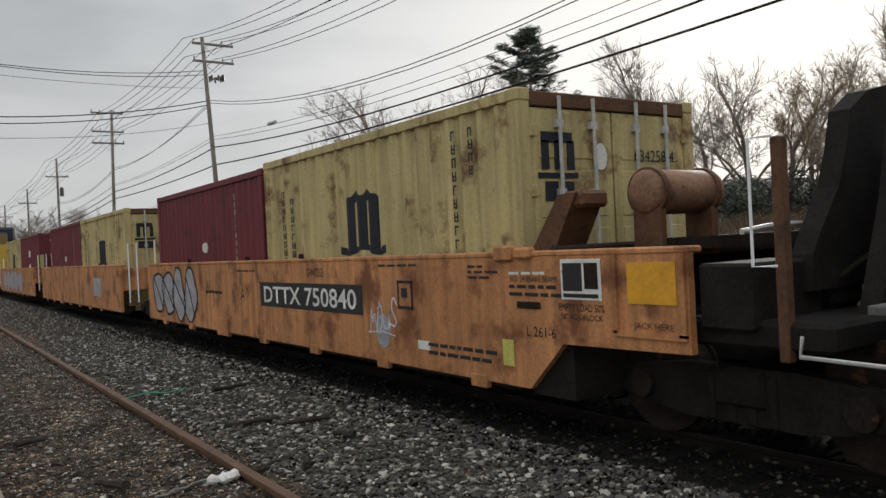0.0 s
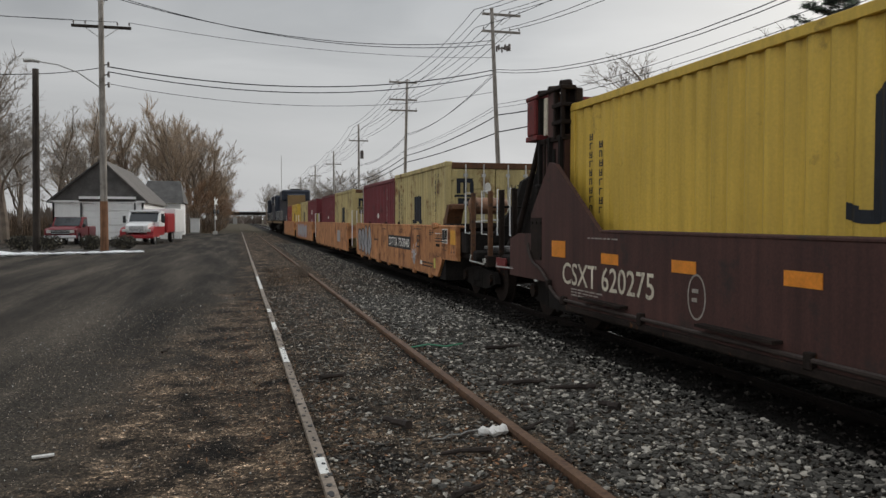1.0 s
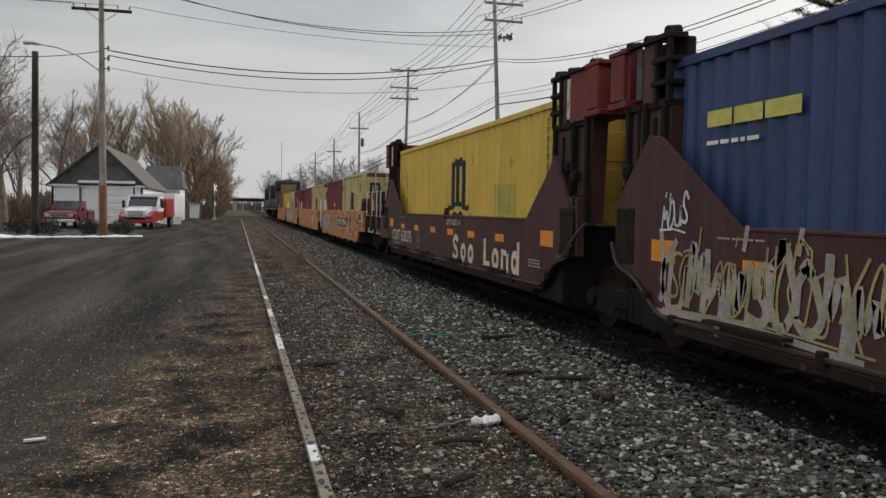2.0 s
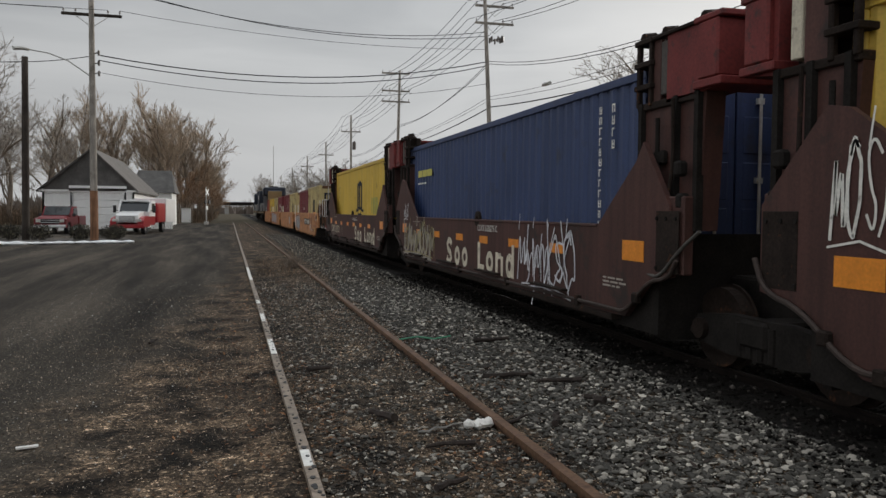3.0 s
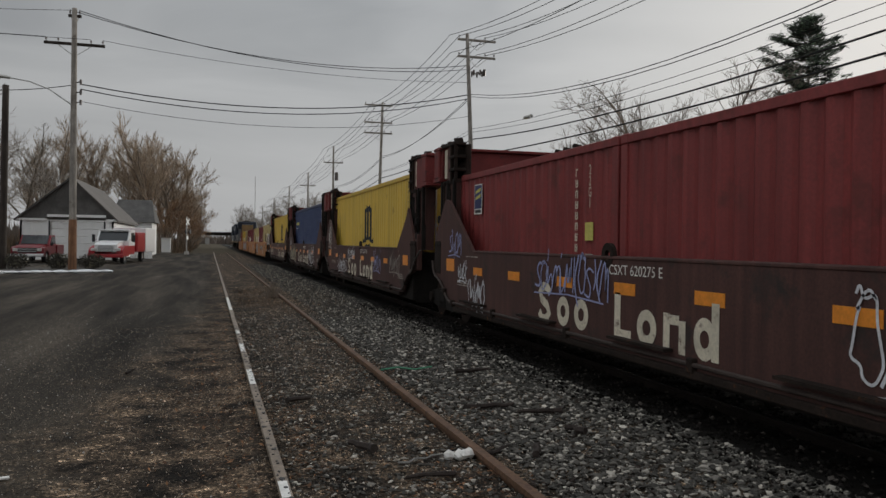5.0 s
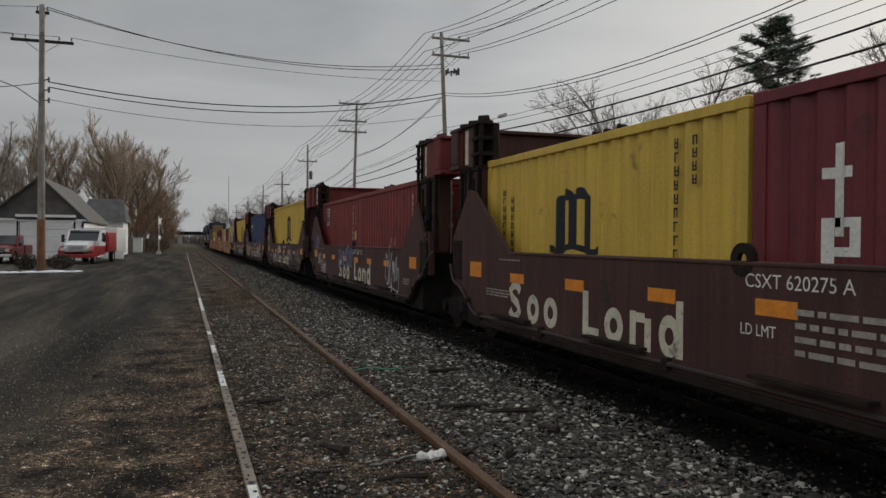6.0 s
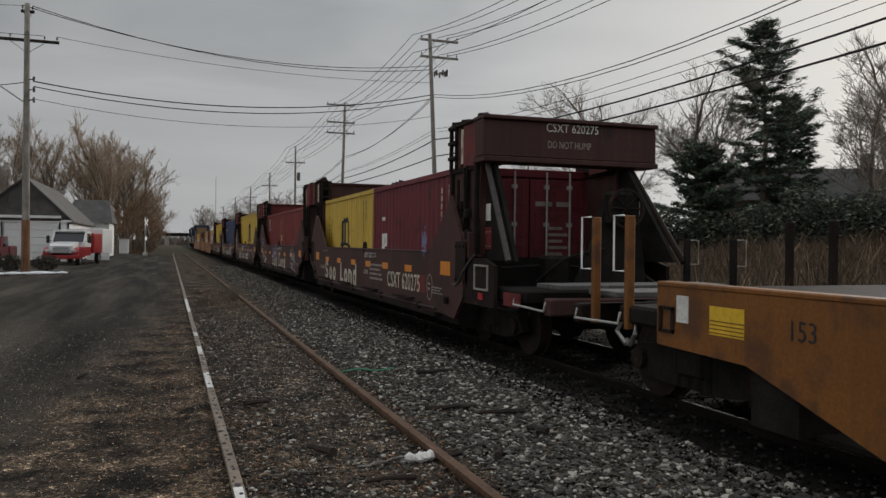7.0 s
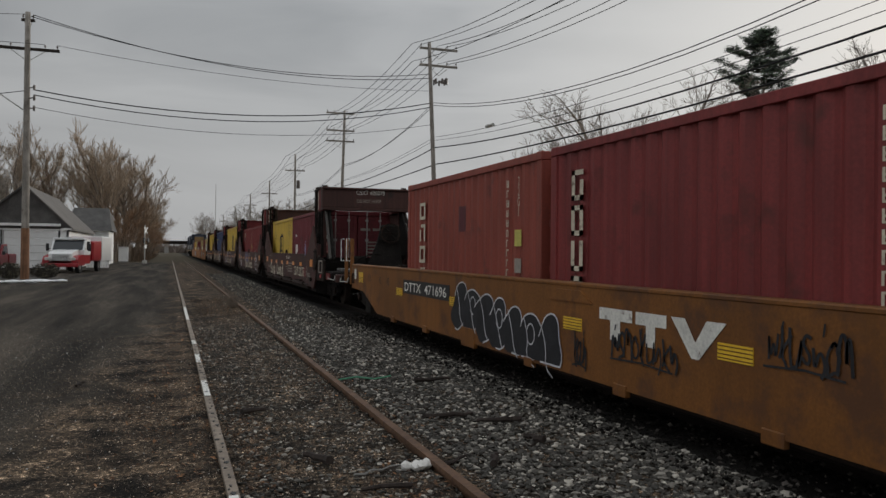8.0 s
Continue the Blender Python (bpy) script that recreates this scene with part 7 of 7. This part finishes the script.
            part("upright_conduit", Shape().tube(rounded([(side * 1.4, way * 6.62, 2.86), (side * 1.39, way * 6.64, 2.2), (side * 1.43, way * 6.6, 1.8), (side * 1.46, way * 6.72, 1.4)]), 0.02, 6), M_GRIME, root)
            for yy, zz in ((6.75, 2.05), (6.8, 1.72), (6.45, 1.6)):
                part("fitting", Shape().box(side * 1.47, side * 1.36, way * yy, way * (yy + 0.13), zz, zz + 0.16, 0.025), M_BLACK, root)
            part("brace", Shape().box(side * 1.42, side * 1.3, way * 6.62, way * 6.95, 1.4, 1.55, 0.01), M_BLACK, root)
            part("red_marker", Shape().box(side * 1.47, side * 1.45, way * 6.5, way * 6.62, 1.1, 1.24), M_REDREFL, root)
            if way < 0:
                part("brake_hose", Shape().tube(rounded([(side * 1.47, -6.3, 1.02), (side * 1.5, -6.6, 1.0), (side * 1.5, -6.95, 1.3), (side * 1.46, -7.25, 1.5)]), 0.02, 7), M_PIPE, root)
            part("latch_gear", Shape().disc((side * 1.38, way * 6.3, 1.95), "x", 0.1, 0.08, 12).tube([(side * 1.38, way * 6.3, 1.95), (side * 1.38, way * 6.3, 2.7)], 0.025, 6).box(side * 1.38, side * 1.3, way * 6.2, way * 6.4, 2.2, 2.35, 0.02), M_BLACK, root)
    for way in (-1, 1):
        wide = 1.62 if letter == "A" and way < 0 else 1.4
        part("end_beam", Shape().box(-1.4, wide, way * 7.05, way * 7.38, 2.981, 3.539, 0.02), M_BROWN if letter == "A" else M_REDEND, root, "deep cross beam over the car end")
        for z1, z2 in ((3.54, 3.6), (2.9, 2.98)):
            part("beam_flange", Shape().box(-1.4, wide, way * 6.97, way * 7.44, z1, z2, 0.01), M_BROWN if letter == "A" else M_REDEND, root)
        part("end_wall", Shape().box(-1.3, 1.3, way * 6.3, way * 6.4, 0.3, 1.45), M_BLACK, root)
    part("well_floor", Shape().box(-1.3, 1.3, -6.2, 6.2, low - 0.16, low - 0.1), M_BLACK, root)
    xs = -1.494
    for y in (6.1, 4.5, 2.85, 1.1, -0.42, -1.95, -3.65, -5.77):
        big = abs(y) > 5
        part("reflector", Shape().box(xs - 0.002, -1.488, y, y - (0.48 if big else 0.45), 1.14 if big else 1.12, 1.37 if big else 1.25), M_REFL, root, "orange reflector")
    lettering("CSXT 620275 " + letter, 0.11, FACING, M_WHITE, root, "car_number", 1.1).matrix_basis = Matrix.Translation((xs - 0.001, -0.85, 1.39))
    part("lift_ring", Shape().disc((-1.47, -0.25, 1.55), "x", 0.14, 0.05, 16, 0.06), M_GRIME, root)
    writing(5.4, 0.74 if letter == "B" else 1.0, 0.9, 0.12, xs, 3, int(abs(r0) * 7), M_DIMWHITE, root, name="small_writing")
    writing(4.9, 1.44, 0.7, 0.04, xs, 1, int(abs(r0) * 9), M_DIMWHITE, root, name="small_writing")
    writing(-5.3, 0.92, 0.5, 0.14, xs, 3, int(abs(r0) * 5), M_DIMWHITE, root, name="small_writing")
    side_letters(root, name_at - c, int(abs(r0)))
    for way, kind in ((1, front), (-1, rear)):
        if kind == "open":
            bogie(root, way * 7.0)
            deep = 1.75 if way < 0 else 0.95
            end_platform(root, way * 7.9, way, M_BROWN, M_GRIME if way > 0 else M_BLACK, deep=deep, tall=2.2 if way > 0 else 1.75, sides=(-1, 1) if way > 0 else (1,))
            brake_gear(root, way * 7.3, way, False, 0.0 if way > 0 else 0.5)
            for side in (-1, 1):
                part("end_side_panel", Shape().plate([(way * 6.4, 0.75), (way * 8.0, 0.75), (way * 8.0, 1.35), (way * 7.6, 1.45), (way * 6.4, 1.45)], side * 1.46, side * 1.4), M_GRIME if way < 0 else M_BROWN, root)
            for side in (-1, 1):
                part("brace_web", Shape().plate([(way * 6.9, 2.9), (way * 7.3, 2.9), (way * (8.1 if side < 0 else 8.6), 1.42), (way * 6.9, 1.42)], side * 1.18, side * 1.12), M_BLACK, root)
                part("diagonal_brace", Shape().tube([(side * 1.25, way * 7.2, 2.9), (side * 1.28, way * (8.1 if side < 0 else 8.6), 1.42)], 0.045, 8), M_PIPE if side < 0 and way < 0 else M_GRIME, root)
            part("red_sill_panel", Shape().box(-1.44, -1.41, way * 8.3, way * 8.8, 0.82, 1.0), M_REDEND, root)
    for k, (y, z, w, h, m, seed) in enumerate(scrawls):
        part("spray_scrawl", tag_scrawl(seed, y, z, w, h, xs - 0.004 - 0.001 * k, 0.085 if w > 3 else 0.028, 6 if w > 3 else 4, 4), m, root, "loose spray-painted scrawl")
    return root, c


UB, cB = stack_unit(-2.48, "B", "brown articulated stack car unit with cream lettering", -9.29, front="open")
UC, cC = stack_unit(-17.6, "C", "brown stack car unit covered in white scrawls", -21.74,
                    scrawls=((6.0, 0.68, 3.1, 0.7, M_DIMWHITE, 2), (5.8, 0.72, 3.0, 0.6, M_SPRAYOCHRE, 12), (-2.4, 0.62, 2.1, 0.8, M_SPRAY, 3), (-2.6, 0.66, 1.7, 0.7, M_SPRAY, 33), (5.9, 1.5, 0.5, 0.3, M_SPRAY, 4)))
UD, cD = stack_unit(-32.75, "D", "brown stack car unit with white scrawls by the lettering", -36.86,
                    scrawls=((3.95, 0.68, 1.9, 0.42, M_SPRAY, 5), (1.9, 1.16, 1.25, 0.3, M_SPRAY, 6), (-2.3, 0.9, 1.0, 0.45, M_SPRAYBLUE, 7), (6.15, 1.5, 0.6, 0.7, M_WHITE, 8), (-4.4, 0.95, 1.1, 0.42, M_DIMWHITE, 15)))
UE, cE = stack_unit(-48.2, "E", "brown stack car unit with blue and white scrawls", -52.45,
                    scrawls=((5.95, 1.46, 0.75, 0.38, M_SPRAYBLUE, 9), (5.35, 1.0, 0.5, 0.3, M_SPRAY, 10), (4.85, 0.58, 0.95, 0.45, M_SPRAY, 11), (1.8, 1.04, 2.1, 0.42, M_SPRAYBLUE, 12), (-3.8, 0.7, 1.2, 0.8, M_SPRAY, 13)))
UA, cA = stack_unit(-63.6, "A", "brown end unit of stack car with cross beam", -65.0, rear="open", scrawls=((-4.75, 1.55, 0.25, 0.35, M_SPRAYBLUE, 14),))
for (a, ca), (b, cb) in (((UB, cB), (UC, cC)), ((UC, cC), (UD, cD)), ((UD, cD), (UE, cE)), ((UE, cE), (UA, cA))):
    bogie(a, (ca + cb) / 2 - ca)
    part("articulated_joint", Shape().box(-0.5, 0.5, -8.0, -6.3, 0.55, 1.0, 0.03), M_BLACK, a)
    part("drawbar", Shape().box(-0.5, 0.5, 6.3, 7.4, 0.7, 1.02, 0.03), M_BLACK, b)
xs = -1.496
lettering("CSXT 620275", 0.3, FACING, M_CREAM, UB, "car_number", 2.5, 0.008).matrix_basis = Matrix.Translation((xs, -3.98 - cB, 0.93))
lettering("CSXT 620275", 0.32, FACING, M_CREAM, UA, "car_number", 2.25, 0.008).matrix_basis = Matrix.Translation((xs, -73.05 - cA, 0.93))
for root, y in ((UB, -6.05 - cB), (UA, -74.75 - cA)):
    edge = [(y + 0.15 * math.cos(u), 0.9 + 0.22 * math.sin(u)) for u in np.linspace(0, 6.283, 33)]
    part("oval_mark", Shape().ribbon(edge, 0.022, xs), M_DIMWHITE, root)
    writing(y + 0.08, 0.98, 0.14, 0.18, xs, 2, 70, M_DIMWHITE, root)
lettering("LD LMT", 0.09, FACING, M_WHITE, UA, "stencil", 0.4).matrix_basis = Matrix.Translation((xs, -70.0 - cA, 1.0))
writing(-70.4 - cA, 1.2, 1.1, 0.4, xs, 4, 71, M_DIMWHITE, UA, name="small_writing")
part("red_field", Shape().box(-1.493, -1.488, -73.95 - cA, -74.5 - cA, 0.78, 1.1), M_REDEND, UA)
lettering("CSXT 620275", 0.13, FACING_BACK, M_WHITE, UA, "car_number", 0.9).matrix_basis = Matrix.Translation((0.1, -7.385, 3.46))
lettering("DO NOT HUMP", 0.11, FACING_BACK, M_DIMWHITE, UA, "stencil", 0.75).matrix_basis = Matrix.Translation((0.05, -7.385, 3.2))
part("placard", Shape().box(-1.192, -1.178, -7.02, -7.2, 2.02, 2.28, 0.003), M_WHITE, UA, "white placard")
part("red_plate", Shape().box(-1.192, -1.178, -7.0, -7.24, 1.58, 1.92, 0.003), M_REDEND, UA)
for z0 in (1.62, 1.84):
    for y0 in (-7.04, -7.16):
        part("plate_corner", Shape().box(-1.196, -1.19, y0, y0 - 0.05, z0, z0 + 0.02), M_DIMWHITE, UA)
for a, b, c1, d1 in ((-7.25, -7.8, 1.33, 1.36), (-7.25, -7.8, 0.98, 1.01), (-7.25, -7.29, 1.01, 1.33), (-7.76, -7.8, 1.01, 1.33)):
    part("placard_holder", Shape().box(-1.476, -1.458, a, b, c1, d1), M_DIMWHITE, UA, "pale steel placard holder")
part("red_marker", Shape().box(-1.472, -1.458, -7.42, -7.6, 0.84, 0.94), M_REDREFL, UA)

HC = 2.896
container(cB, 12.192, HC, M_YELLOW, "clean yellow long container with dark crest", 0.44, "crest patch", 11)
blue = container(cC + 0.35, 12.192, HC, M_BLUE, "dark blue long container with small yellow marks", 0.44, "", 12)
writing(5.2, 2.25, 1.1, 0.2, -1.211, 1, 5, M_LABELY, blue, gap=0.2, name="yellow_mark")
writing(5.2, 1.95, 0.9, 0.09, -1.211, 1, 6, M_WHITE, blue, name="white_mark")
upright_marks(-4.9, 2.6, 1.6, 12, 5, 0.08, M_WHITE, blue)
upright_marks(-5.25, 2.6, 0.6, 4, 6, 0.08, M_WHITE, blue)
container(cD + 0.2, 12.192, HC, M_YELLOW, "yellow long container with large dark crest", 0.44, "crest", 13)
container(cE + 3.06, 6.058, 2.591, M_RED, "oxide red short container with small badge", FLOOR, "code badge", 14)
container(cE - 3.06, 6.058, 2.591, M_RED, "oxide red short container with pale codes", FLOOR, "code", 15)
container(cA + 3.06, 6.058, 2.591, M_YELLOW, "yellow short container with dark crest", FLOOR, "crest", 16)
container(cA - 3.06, 6.058, 2.591, M_MAROON, "dark red short container with big white letters", FLOOR, "bigletters code doormarks", 17)

# --- amber well car at the rear ---
Z, cZ = well_car(-81.55, -100.5, "amber yellow well car with black and silver spray paint", M_AMBER, 1.29, 0.3, front="open", rear="open")
xs = -1.495
part("number_panel", Shape().box(xs, -1.489, -86.1 - cZ, -88.75 - cZ, 0.86, 1.12), M_PANELBLK, Z)
lettering("DTTX  471696", 0.17, FACING, M_WHITE, Z, "car_number", 2.4, 0.008).matrix_basis = Matrix.Translation((xs - 0.003, -87.4 - cZ, 0.99))
for k, a in enumerate((-82.31, -85.6, -88.76, -90.45, -92.65, -95.34, -98.0)):
    w = 0.42
    panel = part("reflector", Shape().box(xs - 0.002, -1.489, a - cZ, a - w - cZ, 0.8 if k else 0.92, 0.94 if k else 1.16), M_YREFL, Z, "yellow striped reflector")
    for j in range(4):
        part("stripe", Shape().box(xs - 0.004, xs - 0.001, a - cZ, a - w - cZ, 0.815 + j * 0.033 + (0.12 if not k else 0), 0.824 + j * 0.033 + (0.12 if not k else 0)), M_AMBER, panel)
lettering("153", 0.15, FACING, M_PANELBLK, Z, "stencil", 0.24).matrix_basis = Matrix.Translation((xs, -83.35 - cZ, 1.05))
lettering("45", 0.15, FACING, M_PANELBLK, Z, "stencil", 0.17).matrix_basis = Matrix.Translation((xs, -84.3 - cZ, 1.03))
lettering("45", 0.15, FACING, M_PANELBLK, Z, "stencil", 0.17).matrix_basis = Matrix.Translation((xs, -84.95 - cZ, 1.03))
part("label_sheet", Shape().box(xs, -1.489, -81.85 - cZ, -82.02 - cZ, 0.98, 1.22), M_WHITE, Z)
part("hand_hold", Shape().box(-1.51, -1.489, -81.6 - cZ, -81.64 - cZ, 0.88, 1.1).box(-1.51, -1.489, -81.78 - cZ, -81.82 - cZ, 0.88, 1.1).box(-1.51, -1.489, -81.6 - cZ, -81.82 - cZ, 1.08, 1.11).box(-1.51, -1.489, -81.6 - cZ, -81.82 - cZ, 0.87, 0.9), M_GRIME, Z)
rng = random.Random(52)
for k in range(7):
    y, zz = -89.25 - k * 0.5 - cZ, 0.82 - 0.055 * k
    w, h = rng.uniform(0.7, 0.85), rng.uniform(0.78, 0.9)
    o = [(a - 0.25 * (b - zz), min(1.24, max(0.34, b))) for a, b in blob_outline(rng, y, zz, w, h, 30)]
    fill = Shape().add([(xs - 0.004 - 0.0008 * k, a, b) for a, b in o], [tuple(range(len(o)))])
    part("spray_fill", fill, M_SPRAYBLK, Z, "black spray-painted letter shapes")
    line = Shape().ribbon(o[2:24], 0.022, xs - 0.0046 - 0.0008 * k)
    line.ribbon(rounded([(y + 0.16, zz + 0.3), (y + 0.02, zz + 0.05), (y + rng.uniform(-0.1, 0.1), zz - 0.2), (y - 0.16, zz - 0.3)]), 0.018, xs - 0.0046 - 0.0008 * k)
    if k % 2:
        line.ribbon([(y - 0.05 + 0.11 * math.cos(u), zz + 0.1 + 0.13 * math.sin(u)) for u in np.linspace(0.4, 5.8, 14)], 0.018, xs - 0.0046 - 0.0008 * k)
    part("spray_outline", line, M_SPRAY, Z)
mark = Shape()
for off, w in ((0.0, 0.62), (0.68, 0.5)):
    mark.box(xs - 0.002, xs, -93.45 - off - cZ, -93.45 - off - w - cZ, 0.98, 1.1).box(xs - 0.002, xs, -93.45 - off - w * 0.35 - cZ, -93.45 - off - w * 0.65 - cZ, 0.78, 0.98)
mark.plate([(-94.7 - cZ, 1.1), (-94.9 - cZ, 1.1), (-95.05 - cZ, 0.9), (-95.2 - cZ, 1.1), (-95.45 - cZ, 1.1), (-95.1 - cZ, 0.76), (-95.0 - cZ, 0.76)], xs - 0.002, xs)
part("white_mark", mark, M_WHITE, Z, "worn white block mark")
for k, (y, z, w, h, seed) in enumerate(((-93.7, 0.62, 1.1, 0.26, 21), (-95.9, 0.85, 0.8, 0.26, 22), (-92.9, 0.45, 0.3, 0.3, 23), (-97.2, 0.7, 0.9, 0.28, 24))):
    part("spray_scrawl", tag_scrawl(seed, y - cZ, z, w, h, xs - 0.006 - 0.001 * k, 0.026, 4, 4), M_SPRAYBLK, Z)
part("wedge_cover", Shape().plate([(-92.3 - cZ, 1.12), (-93.3 - cZ, 1.12), (-93.05 - cZ, 1.25), (-92.5 - cZ, 1.25)], -1.51, -1.48), M_AMBER, Z)
part("deck_end", Shape().box(-1.4, 1.4, -81.6 - cZ, -83.3 - cZ, 1.22, 1.28, 0.01), M_GRIME, Z, "dark grating deck over the car end")
part("deck_stop", Shape().box(-1.3, -0.9, -85.0 - cZ, -85.2 - cZ, 1.28, 1.38).box(0.9, 1.3, -85.0 - cZ, -85.2 - cZ, 1.28, 1.38), M_GRIME, Z)
container(-88.46, 6.058, 2.591, M_RUSTRED, "brick red short container with upright cream lettering", 0.4, "column code", 18)
gold = container(-94.78, 6.058, 2.591, M_RED, "oxide red short container behind upright lettering", 0.4, "code", 19)
for k in range(4):
    z, h = 2.25 - k * 0.42, 3.029
    s2 = Shape().box(-1.213, -1.21, h - 0.62, h - 0.54, z - 0.36, z).box(-1.213, -1.21, h - 0.82, h - 0.74, z - 0.36, z - (0.12 if k == 0 else 0)).box(-1.213, -1.21, h - 0.54, h - 0.82, z - 0.36, z - 0.3)
    if k != 2:
        s2.box(-1.213, -1.21, h - 0.54, h - 0.82, z - 0.06, z)
    part("block_letter", s2, M_CREAM, gold)


# --- locomotives ---
def locomotive(s_rear, length, label):
    c = s_rear + length / 2
    root = rolling("locomotive", label, "locomotive", c, 0, "locomotives")
    h = length / 2
    part("frame", Shape().box(-1.5, 1.5, -h + 0.6, h - 0.6, 1.2, 1.6, 0.03), M_BLACK, root)
    part("fuel_tank", Shape().box(-1.4, 1.4, -3.2, 3.2, 0.45, 1.2, 0.2), M_BLACK, root)
    part("hood", Shape().box(-0.95, 0.95, -h + 1.4, h - 6.0, 1.6, 4.35, 0.12), M_LOCO, root)
    part("radiator", Shape().box(-1.45, 1.45, -h + 1.6, -h + 5.6, 3.6, 4.75, 0.15), M_LOCO, root)
    part("rear_panel", Shape().box(-0.9, 0.9, -h + 1.36, -h + 1.42, 1.7, 4.2, 0.03), M_LOCOY, root)
    part("cab", Shape().box(-1.5, 1.5, h - 6.0, h - 3.4, 1.6, 4.6, 0.15), M_LOCO, root)
    part("nose", Shape().box(-0.85, 0.85, h - 3.4, h - 1.3, 1.6, 3.2, 0.15), M_LOCO, root)
    for side in (-1, 1):
        part("cab_window", Shape().box(side * 1.505, side * 1.49, h - 5.4, h - 4.0, 3.3, 4.1), M_GLASS, root)
        part("handrail", Shape().tube([(side * 1.45, -h + 0.8, 2.6), (side * 1.45, h - 6.2, 2.6)], 0.025, 5), M_GALV, root)
        for k in range(8):
            part("rail_stanchion", Shape().tube([(side * 1.45, -h + 1.0 + k * 1.9, 1.6), (side * 1.45, -h + 1.0 + k * 1.9, 2.6)], 0.02, 5), M_GALV, root)
        part("side_stripe", Shape().box(side * 1.52, side * 1.5, -h + 0.7, h - 0.7, 1.3, 1.5), M_LOCOY, root)
    for k, z in enumerate((4.4, 4.4, 4.4)):
        part("roof_fan", Shape().disc((0, -h + 2.4 + k * 1.3, 4.8), "z", 0.55, 0.12, 16), M_BLACK, root)
    for y in (-h + 4.2, h - 4.2):
        for dy in (0, ):
            bogie(root, y - 1.0)
            bogie(root, y + 1.0)
    coupler(root, -h + 0.6, -1)


locomotive(68.0, 22.0, "dark locomotive with yellow rear end leading the train")
locomotive(91.0, 22.0, "dark leading locomotive of the freight train")


def motions():
    for root, s, z in MOVERS:
        walk(root, [(t, pose(XM, s + gone(t), z)) for t in (0, 1, 2, 3, 4, 5, 6, 7, 8)])


motions()
